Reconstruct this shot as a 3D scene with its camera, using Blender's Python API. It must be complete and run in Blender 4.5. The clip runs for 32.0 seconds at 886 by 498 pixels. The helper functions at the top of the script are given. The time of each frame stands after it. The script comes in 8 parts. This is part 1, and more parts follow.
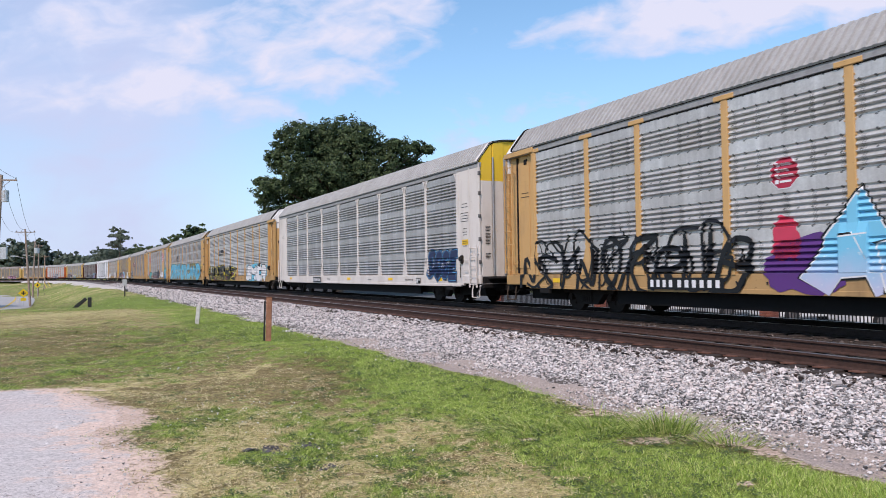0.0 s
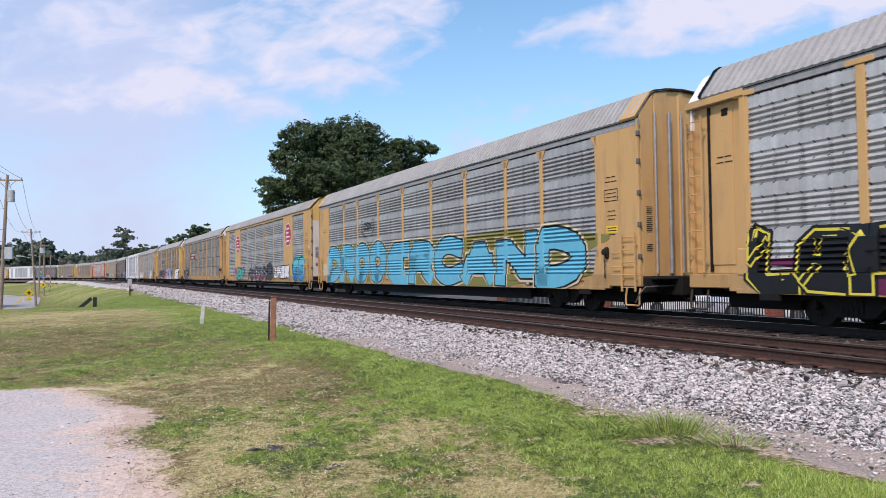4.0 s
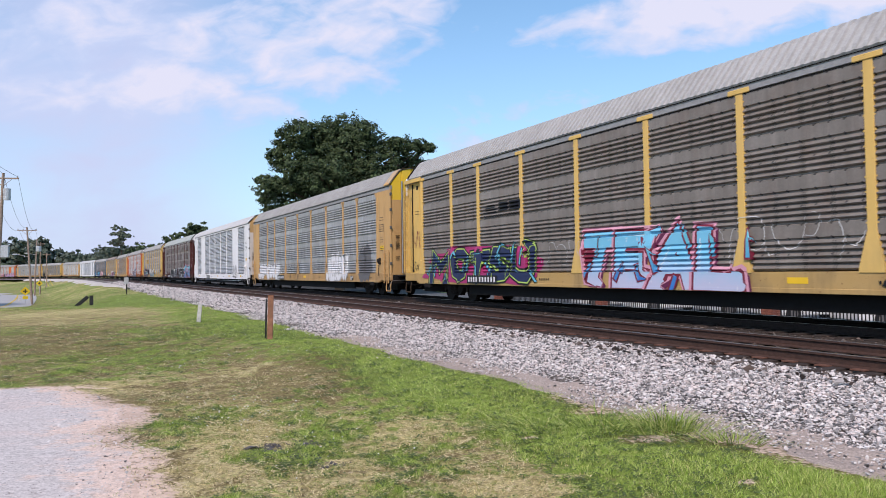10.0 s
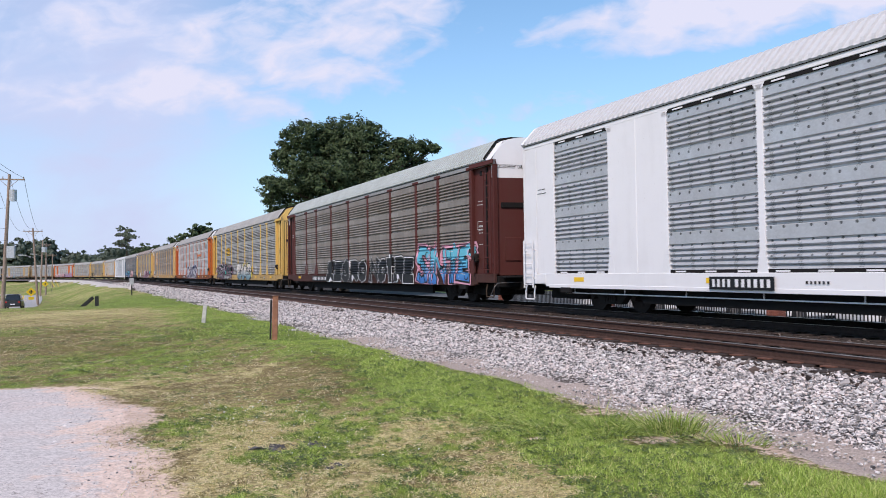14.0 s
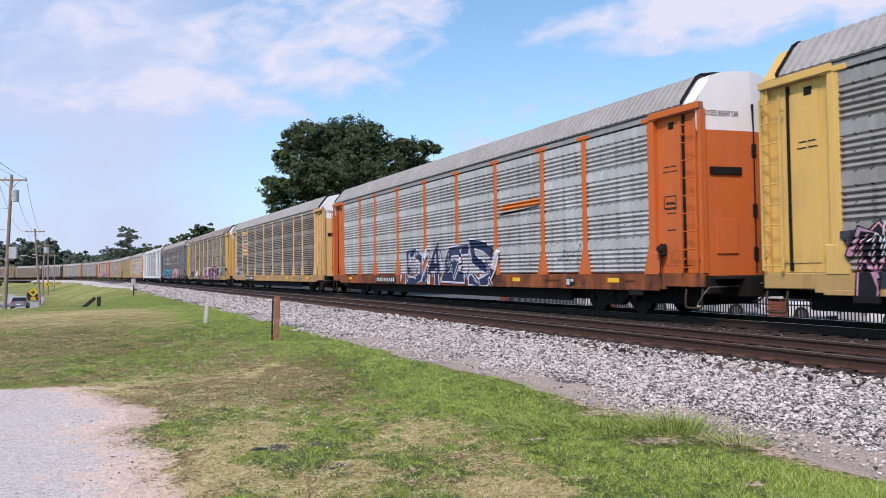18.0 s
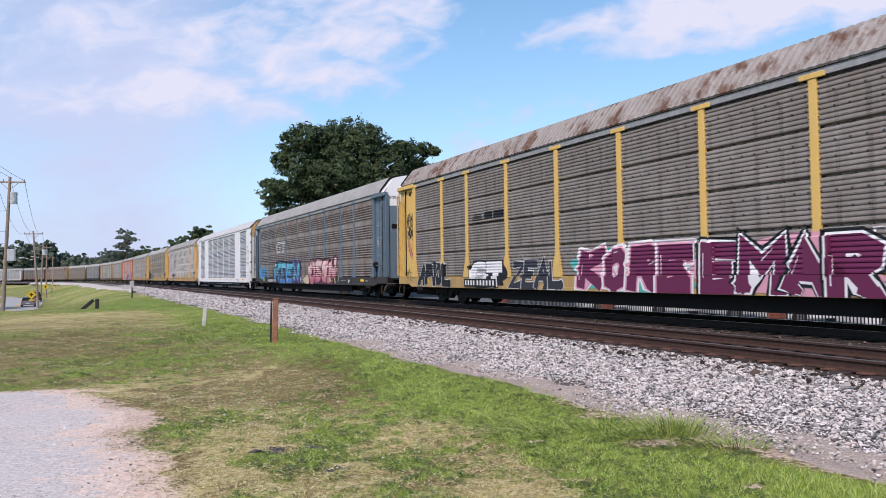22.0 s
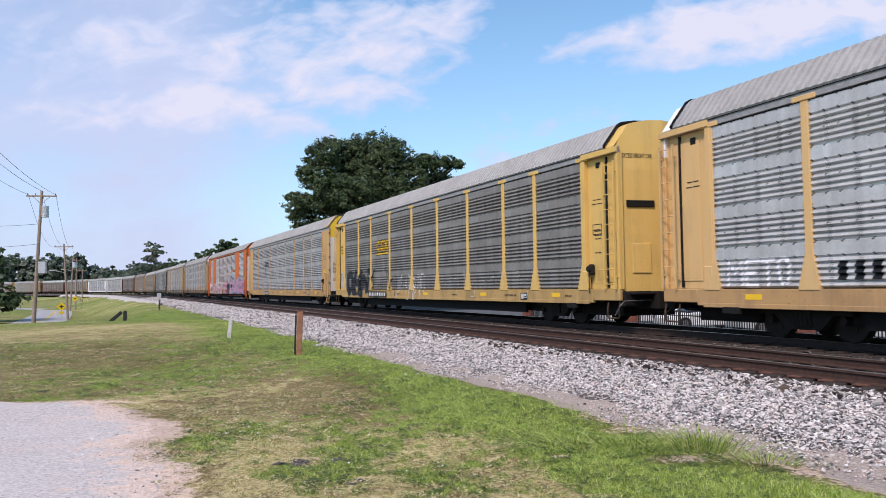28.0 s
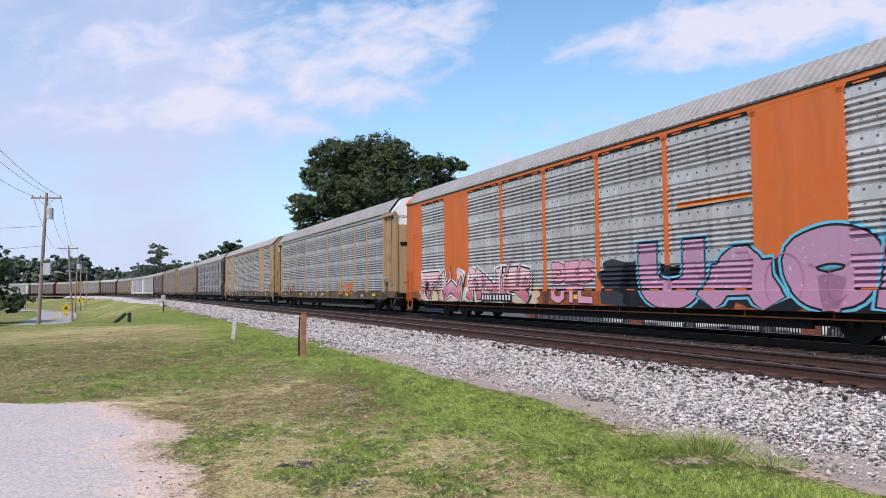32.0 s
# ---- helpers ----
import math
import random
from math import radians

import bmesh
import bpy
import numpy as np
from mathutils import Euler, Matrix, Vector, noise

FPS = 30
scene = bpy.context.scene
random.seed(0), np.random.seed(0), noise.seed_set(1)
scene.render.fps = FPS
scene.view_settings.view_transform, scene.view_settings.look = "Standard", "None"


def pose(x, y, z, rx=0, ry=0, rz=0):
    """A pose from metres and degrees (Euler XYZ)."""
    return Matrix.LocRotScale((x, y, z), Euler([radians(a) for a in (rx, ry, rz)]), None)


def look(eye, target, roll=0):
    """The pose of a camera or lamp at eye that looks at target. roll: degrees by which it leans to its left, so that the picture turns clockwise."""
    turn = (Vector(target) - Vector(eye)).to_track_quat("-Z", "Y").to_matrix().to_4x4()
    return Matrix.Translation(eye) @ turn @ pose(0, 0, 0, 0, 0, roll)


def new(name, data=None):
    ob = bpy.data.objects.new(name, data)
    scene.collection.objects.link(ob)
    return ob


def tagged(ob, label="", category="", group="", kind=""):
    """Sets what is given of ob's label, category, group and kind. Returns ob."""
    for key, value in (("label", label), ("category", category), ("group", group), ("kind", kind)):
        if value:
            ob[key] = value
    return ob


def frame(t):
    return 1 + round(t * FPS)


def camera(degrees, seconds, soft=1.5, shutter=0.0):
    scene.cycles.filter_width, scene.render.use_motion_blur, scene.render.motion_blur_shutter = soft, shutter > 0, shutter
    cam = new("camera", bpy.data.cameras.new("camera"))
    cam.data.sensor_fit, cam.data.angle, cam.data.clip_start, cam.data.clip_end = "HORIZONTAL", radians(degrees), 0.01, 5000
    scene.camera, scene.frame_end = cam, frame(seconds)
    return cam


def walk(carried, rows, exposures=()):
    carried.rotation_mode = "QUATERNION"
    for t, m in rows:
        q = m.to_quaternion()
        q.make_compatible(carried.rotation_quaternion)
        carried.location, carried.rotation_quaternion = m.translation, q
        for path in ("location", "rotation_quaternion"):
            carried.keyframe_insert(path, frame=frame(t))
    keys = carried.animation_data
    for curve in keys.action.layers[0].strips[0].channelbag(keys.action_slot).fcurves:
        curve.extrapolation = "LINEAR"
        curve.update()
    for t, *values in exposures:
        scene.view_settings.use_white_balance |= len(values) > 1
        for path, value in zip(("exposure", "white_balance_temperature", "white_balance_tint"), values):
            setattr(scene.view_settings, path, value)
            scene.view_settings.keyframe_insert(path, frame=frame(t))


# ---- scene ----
# ---- camera: a phone held almost still beside the line ----
EYE_Z = 1.183
AIM = [  # seconds, turn to the left, tilt upwards, roll (degrees)
    (0.0, -0.401, 1.776, -0.749),
    (0.5, -0.309, 1.763, -0.749),
    (1.0, -0.219, 1.749, -0.749),
    (2.0, -0.049, 1.771, -0.749),
    (3.0, -0.025, 1.772, -0.749),
    (3.5, -0.065, 1.765, -0.749),
    (5.5, -0.001, 1.766, -0.749),
    (6.0, 0.067, 1.765, -0.749),
    (7.0, 0.131, 1.766, -0.749),
    (8.0, 0.146, 1.76, -0.749),
    (9.0, 0.0, 1.706, -0.749),
    (9.5, -0.154, 1.706, -0.749),
    (10.0, -0.29, 1.633, -0.749),
    (11.0, -0.318, 1.631, -0.749),
    (12.0, -0.197, 1.63, -0.749),
    (13.0, -0.041, 1.623, -0.749),
    (14.0, 0.058, 1.7, -0.749),
    (16.5, 0.125, 1.676, -0.749),
    (18.0, 0.182, 1.735, -0.749),
    (19.0, 0.129, 1.768, -0.749),
    (20.0, 0.127, 1.838, -0.749),
    (21.0, 0.129, 1.859, -0.749),
    (22.0, 0.079, 1.908, -0.749),
    (23.0, 0.028, 1.973, -0.749),
    (24.0, 0.097, 2.039, -0.749),
    (25.0, 0.297, 2.153, -0.749),
    (25.5, 0.507, 2.279, -0.74),
    (27.5, 1.851, 2.883, -0.649),
    (28.0, 1.909, 2.938, -0.649),
    (29.0, 1.969, 2.963, -0.649),
    (30.0, 1.939, 2.979, -0.649),
    (31.0, 1.959, 2.992, -0.649),
    (32.0, 2.196, 3.068, -0.649)]


def aim(turn, tilt, roll):
    a, b = radians(turn), radians(tilt)
    way = Vector((-math.sin(a) * math.cos(b), math.cos(a) * math.cos(b), math.sin(b)))
    eye = Vector((0, 0, EYE_Z))
    return look(eye, eye + way * 10, roll)


cam = camera(62.21, 32.0, soft=0.4, shutter=0.06)
walk(cam, [(t, aim(a, b, r)) for t, a, b, r in AIM], exposures=[(0, 0.53, 6950, 22), (32, 0.53, 6950, 22)])

# ---- the railway line: arc length, heading, offset ----
# s grows towards the far end of the line; offset grows away from the camera, 0 is the train's near side
BEND = ([-40, 0, 30, 60, 90, 130, 170, 210, 260, 320, 420, 470],
        [-.00176, -.0017, -.00022, -.00007, -.00016, -.00028, .00007, -.00097, -.00214, -.00275, -.00336, 0])
S_GRID = np.arange(-160, 1101, 1.0)
_k = np.interp(S_GRID, *BEND)
_th = np.concatenate([[0], np.cumsum((_k[1:] + _k[:-1]) / 2)])
_th += -0.43744 - _th[160]
_x = np.concatenate([[0], np.cumsum((np.sin(_th[1:]) + np.sin(_th[:-1])) / 2)])
_y = np.concatenate([[0], np.cumsum((np.cos(_th[1:]) + np.cos(_th[:-1])) / 2)])
_x += 9.2139 - _x[160]
_y += 9.3384 - _y[160]
TRAIN, NEAR_TRACK = 1.52, -2.62        # offsets of the two track centres


def on_line(s, offset=0.0):
    th = np.interp(s, S_GRID, _th)
    return (np.interp(s, S_GRID, _x) + offset * np.cos(th), np.interp(s, S_GRID, _y) - offset * np.sin(th), th)


def line_coords(x, y):
    """Arc length and offset of ground points (arrays)."""
    x, y = np.asarray(x, float), np.asarray(y, float)
    best, si = np.full(x.shape, 1e18), np.zeros(x.shape, int)
    for i in range(0, len(S_GRID), 3):
        d = (x - _x[i]) ** 2 + (y - _y[i]) ** 2
        m = d < best
        best[m], si[m] = d[m], i
    th = _th[si]
    along = (x - _x[si]) * np.sin(th) + (y - _y[si]) * np.cos(th)
    return S_GRID[si] + along, (x - _x[si]) * np.cos(th) - (y - _y[si]) * np.sin(th)


def smooth(a, b, x):
    t = np.clip((np.asarray(x, float) - a) / (b - a), 0, 1)
    return t * t * (3 - 2 * t)


def ground_z(x, y):
    s, o = line_coords(x, y)
    u = -o
    z = -0.47 - 2.6 * smooth(28, 115, s) * smooth(7.5, 17, u)
    z = z - 0.25 * smooth(20, 60, u) * smooth(120, 20, s)
    z = z + 0.03 * np.sin(x * 0.9 + 1.3) * np.sin(y * 0.7) + 0.02 * np.sin(x * 2.1) * np.sin(y * 1.7 + 2)
    return z - 0.12 * smooth(7.2, 6.0, u) * smooth(-12, -10, u) - 0.55 * smooth(-4.4, -5.6, u) * smooth(-75, -60, u) * smooth(90, 70, s) - 0.5 * smooth(-8.6, -10.5, u) * smooth(-75, -60, u) * smooth(90, 70, s)


# ---- light: bright broken sky, veiled sun ----
SUN_EL, SUN_AZ = 48, 205      # elevation; compass bearing from +y, clockwise
world = bpy.data.worlds.new("sky")
scene.world = world
world.use_nodes = True


def node(nt, kind, **sets):
    n = nt.nodes.new(kind)
    for k, v in sets.items():
        if k in n.inputs:
            n.inputs[k].default_value = v
    return n


def mathn(nt, op, a, b=None, c=None, clamp=False):
    n = nt.nodes.new("ShaderNodeMath")
    n.operation, n.use_clamp = op, clamp
    for i, v in enumerate((a, b, c)):
        if v is None:
            continue
        if isinstance(v, (int, float)):
            n.inputs[i].default_value = v
        else:
            nt.links.new(v, n.inputs[i])
    return n.outputs[0]


def mixc(nt, fac, a, b, mode="MIX"):
    n = nt.nodes.new("ShaderNodeMix")
    n.data_type, n.blend_type = "RGBA", mode
    for i, v in ((0, fac), (6, a), (7, b)):
        if isinstance(v, (int, float)):
            n.inputs[i].default_value = v
        elif isinstance(v, (tuple, list)):
            n.inputs[i].default_value = (*v, 1) if len(v) == 3 else v
        else:
            nt.links.new(v, n.inputs[i])
    return n.outputs[2]


def ramp(nt, fac, stops):
    n = nt.nodes.new("ShaderNodeValToRGB")
    e = n.color_ramp.elements
    while len(e) < len(stops):
        e.new(0.5)
    for el, (p, c) in zip(e, stops):
        el.position, el.color = p, ((c, c, c, 1) if isinstance(c, (int, float)) else (*c, 1))
    nt.links.new(fac, n.inputs[0])
    return n.outputs[0]


def make_sky():
    nt = world.node_tree
    bg = nt.nodes["Background"]
    sky = nt.nodes.new("ShaderNodeTexSky")
    sky.sky_type, sky.sun_disc = "NISHITA", False
    sky.sun_elevation, sky.sun_rotation = radians(SUN_EL), radians(SUN_AZ)
    sky.air_density, sky.dust_density, sky.ozone_density = 1.0, 0.6, 1.5
    tc = nt.nodes.new("ShaderNodeTexCoord")
    sep = nt.nodes.new("ShaderNodeSeparateXYZ")
    nt.links.new(tc.outputs["Generated"], sep.inputs[0])
    x, y, z = sep.outputs
    # clouds by bearing and height: veil in the west, a broken bank, one long cloud in the east
    away = mathn(nt, "ADD", mathn(nt, "ABSOLUTE", y), 0.02)
    u, v = mathn(nt, "DIVIDE", x, away), mathn(nt, "DIVIDE", z, away)
    comb = nt.nodes.new("ShaderNodeCombineXYZ")
    nt.links.new(u, comb.inputs[0])
    nt.links.new(mathn(nt, "ADD", mathn(nt, "MULTIPLY", v, 1.9), mathn(nt, "MULTIPLY", u, -0.12)), comb.inputs[1])
    mp = nt.nodes.new("ShaderNodeMapping")
    mp.inputs["Location"].default_value = SKY_SHIFT
    nt.links.new(comb.outputs[0], mp.inputs[0])

    def cloud_noise(scale, detail, rough, distortion=0.0):
        n = node(nt, "ShaderNodeTexNoise", Scale=scale, Detail=detail, Roughness=rough, Distortion=distortion)
        nt.links.new(mp.outputs[0], n.inputs[0])
        return n.outputs[0]
    fine, puffs, wide = cloud_noise(30.0, 6.0, 0.55, 0.5), cloud_noise(11.0, 6.0, 0.5, 0.7), cloud_noise(4.2, 4.0, 0.5)

    def bank(cu, cv, ru, rv, tilt):
        du, dv = mathn(nt, "SUBTRACT", u, cu), mathn(nt, "SUBTRACT", v, cv)
        dv = mathn(nt, "SUBTRACT", dv, mathn(nt, "MULTIPLY", du, tilt))
        d = mathn(nt, "ADD", mathn(nt, "POWER", mathn(nt, "DIVIDE", du, ru), 2.0), mathn(nt, "POWER", mathn(nt, "DIVIDE", dv, rv), 2.0))
        return mathn(nt, "SUBTRACT", 1.0, mathn(nt, "MINIMUM", d, 1.0))

    def total(*terms):
        acc = None
        for t, k in terms:
            t = mathn(nt, "MULTIPLY", t, k)
            acc = t if acc is None else mathn(nt, "ADD", acc, t)
        return acc
    grain = total((fine, 0.42), (puffs, 1.1), (wide, 0.7))
    spread = total((bank(-0.17, 0.305, 0.30, 0.12, 0.30), 0.56), (bank(0.45, 0.355, 0.40, 0.07, 0.16), 0.72), (bank(-0.1, 0.165, 0.30, 0.05, 0.02), 0.22), (bank(0.16, 0.2, 0.2, 0.05, 0.25), 0.22), (bank(-0.5, 0.33, 0.3, 0.09, 0.1), 0.4), (bank(-0.45, 0.24, 0.25, 0.04, 0.05), 0.3))
    dens = mathn(nt, "SUBTRACT", mathn(nt, "ADD", grain, spread), 1.11)
    mask = ramp(nt, dens, [(0.22, 0.0), (0.34, 0.42), (0.46, 0.75), (0.68, 0.97)])
    tint = mixc(nt, ramp(nt, dens, [(0.35, 0.0), (0.68, 1.0)]), (3.7, 4.9, 6.8), (4.95, 5.55, 6.8))
    low = mathn(nt, "POWER", mathn(nt, "SUBTRACT", 1.0, mathn(nt, "MAXIMUM", z, 0.0), clamp=True), 4.5)
    blue = mixc(nt, 1.0, sky.outputs[0], SKY_GAIN, "MULTIPLY")
    base = mixc(nt, mathn(nt, "MULTIPLY", low, 0.8), blue, (3.85, 5.3, 7.2))
    veil = mathn(nt, "MULTIPLY", ramp(nt, bank(-0.85, 0.22, 0.66, 0.7, 0.0), [(0.0, 0.0), (0.5, 1.0)]), ramp(nt, total((wide, 0.7), (puffs, 0.3)), [(0.36, 0.45), (0.62, 0.9)]))
    base = mixc(nt, veil, base, (3.85, 4.65, 6.45))
    col = mixc(nt, mask, base, tint)
    nt.links.new(col, bg.inputs[0])
    bg.inputs[1].default_value = 0.1


SKY_SHIFT = (5.3, 2.9, 0.0)
SKY_GAIN = (0.80, 1.29, 1.4)
make_sky()
sun = new("sun", bpy.data.lights.new("sun", "SUN"))
sun.data.energy, sun.data.angle, sun.data.color = 2.35, radians(12), (1.0, 0.905, 0.81)
_a, _e = radians(SUN_AZ), radians(SUN_EL)
sun.matrix_world = look((0, 0, 60), Vector((0, 0, 60)) - Vector((math.sin(_a) * math.cos(_e), math.cos(_a) * math.cos(_e), math.sin(_e))))

# ---- materials ----
def material(name, rough=0.7, metal=0.0, spec=0.4):
    m = bpy.data.materials.new(name)
    m.use_nodes = True
    b = m.node_tree.nodes["Principled BSDF"]
    b.inputs["Roughness"].default_value, b.inputs["Metallic"].default_value = rough, metal
    b.inputs["Specular IOR Level"].default_value = spec
    return m, m.node_tree, b


def coords(nt, scale=(1, 1, 1), world_space=False):
    if world_space:
        g = nt.nodes.new("ShaderNodeNewGeometry").outputs["Position"]
    else:
        g = nt.nodes.new("ShaderNodeTexCoord").outputs["Object"]
    mp = nt.nodes.new("ShaderNodeMapping")
    mp.inputs["Scale"].default_value = scale
    nt.links.new(g, mp.inputs[0])
    return mp.outputs[0]


def noisen(nt, vec, scale, detail=4.0, rough=0.55, distortion=0.0):
    n = node(nt, "ShaderNodeTexNoise", Scale=scale, Detail=detail, Roughness=rough, Distortion=distortion)
    nt.links.new(vec, n.inputs[0])
    return n.outputs[0]


def bump(nt, bsdf, height, strength=0.3, distance=0.01):
    b = node(nt, "ShaderNodeBump", Strength=strength, Distance=distance)
    nt.links.new(height, b.inputs["Height"])
    nt.links.new(b.outputs[0], bsdf.inputs["Normal"])


def worn_paint(name, colour, grime=(0.06, 0.04, 0.028), dirt=0.65, rough=0.55, rust=0.35):
    """Painted steel: rain streaks, grime, chalking and rust freckles."""
    m, nt, b = material(name, rough + 0.12, 0, 0.22)
    o = coords(nt)
    streak = noisen(nt, coords(nt, (1.6, 1.6, 0.22)), 1.7, 7.0, 0.6)
    blot = noisen(nt, o, 1.1, 5.0, 0.6)
    chalk = mixc(nt, ramp(nt, blot, [(0.3, 0.0), (0.75, 0.5)]), colour, tuple(min(1, c * 0.86 + 0.07 * min(1, 3 * max(colour))) for c in colour))
    dirty = ramp(nt, mathn(nt, "ADD", mathn(nt, "MULTIPLY", streak, 0.6), mathn(nt, "MULTIPLY", blot, 0.4)),
                 [(0.48, 0.0), (0.62, 0.3 * dirt), (0.78, dirt)] if dirt <= 1 else [(0.36, 0.1), (0.5, 0.55), (0.62, 0.95)])
    c = mixc(nt, dirty, chalk, grime)
    fleck = ramp(nt, noisen(nt, o, 14.0, 5.0, 0.7), [(0.64, 0.0), (0.70, rust)])
    c = mixc(nt, fleck, c, (0.12, 0.04, 0.018))
    nt.links.new(c, b.inputs["Base Color"])
    bump(nt, b, noisen(nt, o, 22.0, 3.0), 0.12, 0.004)
    return m


def galvanised(name, colour, dirt=0.4, grime=(0.05, 0.042, 0.036), holes=True, rust=0.0, metal=0.35):
    """Zinc-coated sheet with spangle, dirt in runs and rows of small punched holes."""
    m, nt, b = material(name, 0.5, metal if holes else 0.05, 0.4 if holes else 0.15)
    o = coords(nt)
    streak = noisen(nt, coords(nt, (1.6, 1.0, 0.12)), 3.2, 6.0, 0.65)
    blot = noisen(nt, o, 0.8, 5.0, 0.6)
    vor = node(nt, "ShaderNodeTexVoronoi", Scale=26.0)
    nt.links.new(o, vor.inputs[0])
    sp = nt.nodes.new("ShaderNodeSeparateColor")
    nt.links.new(vor.outputs["Color"], sp.inputs[0])
    c = mixc(nt, mathn(nt, "MULTIPLY", sp.outputs[0], 0.35), colour, tuple(k * 1.35 for k in colour))
    rnd = nt.nodes.new("ShaderNodeObjectInfo").outputs["Random"]
    c = mixc(nt, mathn(nt, "MULTIPLY", rnd, 0.3), c, tuple(k * 0.6 for k in colour))
    d = ramp(nt, mathn(nt, "ADD", mathn(nt, "MULTIPLY", streak, 0.5), mathn(nt, "MULTIPLY", blot, 0.5)),
             [(0.38, 0.0), (0.55, dirt * 0.6), (0.72, dirt)])
    c = mixc(nt, d, c, grime)
    if rust:
        r = ramp(nt, noisen(nt, coords(nt, (1, 1, 0.5)), 1.7, 7.0, 0.68), [(0.5, 0.0), (0.62, rust)])
        c = mixc(nt, r, c, (0.13, 0.055, 0.03))
    if holes:
        sep = nt.nodes.new("ShaderNodeSeparateXYZ")
        nt.links.new(o, sep.inputs[0])
        along = mathn(nt, "PINGPONG", mathn(nt, "MULTIPLY", sep.outputs[0], 1 / 0.31), 0.5)
        up = mathn(nt, "FRACT", mathn(nt, "MULTIPLY", mathn(nt, "SUBTRACT", sep.outputs[2], PANEL_Z0), 1 / RIB_PERIOD))

        def row(at, size):
            dz = mathn(nt, "MULTIPLY", mathn(nt, "SUBTRACT", up, at), RIB_PERIOD / 0.31)
            return mathn(nt, "LESS_THAN", mathn(nt, "ADD", mathn(nt, "MULTIPLY", along, along), mathn(nt, "MULTIPLY", dz, dz)), size)
        bolts = mathn(nt, "MAXIMUM", mathn(nt, "MAXIMUM", row(0.955, 0.010), row(0.665, 0.008)), row(0.335, 0.006))
        c = mixc(nt, mathn(nt, "MULTIPLY", bolts, 0.8), c, (0.012, 0.012, 0.012))
        px = mathn(nt, "PINGPONG", mathn(nt, "MULTIPLY", sep.outputs[0], 1 / 0.05), 0.5)
        pz = mathn(nt, "PINGPONG", mathn(nt, "MULTIPLY", sep.outputs[2], 1 / 0.0363), 0.5)
        dot = mathn(nt, "LESS_THAN", mathn(nt, "ADD", mathn(nt, "MULTIPLY", px, px), mathn(nt, "MULTIPLY", pz, pz)), 0.16)
        column = mathn(nt, "LESS_THAN", mathn(nt, "FRACT", mathn(nt, "MULTIPLY", sep.outputs[0], 1 / 0.62)), 0.17)
        band = mathn(nt, "MULTIPLY", column, mathn(nt, "LESS_THAN", up, 0.62))
        c = mixc(nt, mathn(nt, "MULTIPLY", mathn(nt, "MULTIPLY", dot, band), 0.5), c, (0.012, 0.012, 0.012))
    nt.links.new(c, b.inputs["Base Color"])
    nt.links.new(ramp(nt, blot, [(0.3, 0.38 if holes else 0.7), (0.7, 0.62 if holes else 0.9)]), b.inputs["Roughness"])
    bump(nt, b, noisen(nt, o, 9.0, 4.0), 0.15, 0.006)
    return m


def plain(name, colour, rough=0.7, metal=0.0, vary=0.35, scale=8.0):
    m, nt, b = material(name, rough, metal)
    o = coords(nt)
    n = noisen(nt, o, scale, 6.0, 0.65)
    big = noisen(nt, o, scale * 0.13, 3.0)
    c = mixc(nt, ramp(nt, n, [(0.3, 0.0), (0.7, 1.0)]), tuple(k * (1 - vary) for k in colour), tuple(min(1, k * (1 + vary)) for k in colour))
    c = mixc(nt, mathn(nt, "MULTIPLY", big, 0.45), c, tuple(k * 0.6 for k in colour))
    nt.links.new(c, b.inputs["Base Color"])
    bump(nt, b, n, 0.2, 0.01)
    return m


def spray(name, colour):
    """Aerosol paint: even, faintly cloudy."""
    m, nt, b = material(name, 0.5)
    n = noisen(nt, coords(nt), 4.0, 4.0, 0.6)
    c = mixc(nt, ramp(nt, n, [(0.35, 0.0), (0.75, 0.45)]), colour, tuple(k * 0.7 + 0.012 for k in colour))
    nt.links.new(c, b.inputs["Base Color"])
    return m


SILL_Z0, SILL_Z1, PANEL_Z0, PANEL_Z1 = 0.62, 1.06, 1.08, 4.82
RIB_PERIOD = (PANEL_Z1 - PANEL_Z0) / 4

YELLOW = worn_paint("yellow_paint", (0.56, 0.335, 0.135))
YELLOW_PALE = worn_paint("faded_yellow_paint", (0.66, 0.42, 0.18), dirt=0.45)
YELLOW_DIRTY = worn_paint("lemon_yellow_paint", (0.68, 0.44, 0.13), dirt=0.6)
# Yellow of the farthest cars: distance haze is put into the duller colour.
YELLOW_HAZED = worn_paint("hazed_yellow_paint", (0.40, 0.27, 0.14), dirt=0.9)
SILLS = {"orange_paint": worn_paint("grimy_orange_sill", (0.46, 0.12, 0.03), (0.06, 0.03, 0.02), 1.2, 0.6, 0.7), "blue_grey_paint": worn_paint("sooty_blue_sill", (0.05, 0.05, 0.052), (0.025, 0.018, 0.014), 0.8, 0.7, 0.8),
         "maroon_paint": worn_paint("sooty_maroon_sill", (0.07, 0.03, 0.024), (0.02, 0.014, 0.012), 0.8, 0.7, 0.8), YELLOW.name: worn_paint("grimy_yellow_sill", (0.45, 0.27, 0.11), (0.05, 0.032, 0.022), 0.95, 0.6, 0.8), YELLOW_PALE.name: worn_paint("grimy_pale_sill", (0.47, 0.28, 0.12), (0.06, 0.035, 0.025), 0.95, 0.6, 0.8),
         YELLOW_HAZED.name: worn_paint("hazed_sooty_sill", (0.22, 0.15, 0.08), (0.04, 0.028, 0.02), 1.7, 0.6, 0.8),
         YELLOW_DIRTY.name: worn_paint("sooty_yellow_sill", (0.47, 0.30, 0.11), (0.04, 0.028, 0.02), 0.95, 0.6, 0.8)}
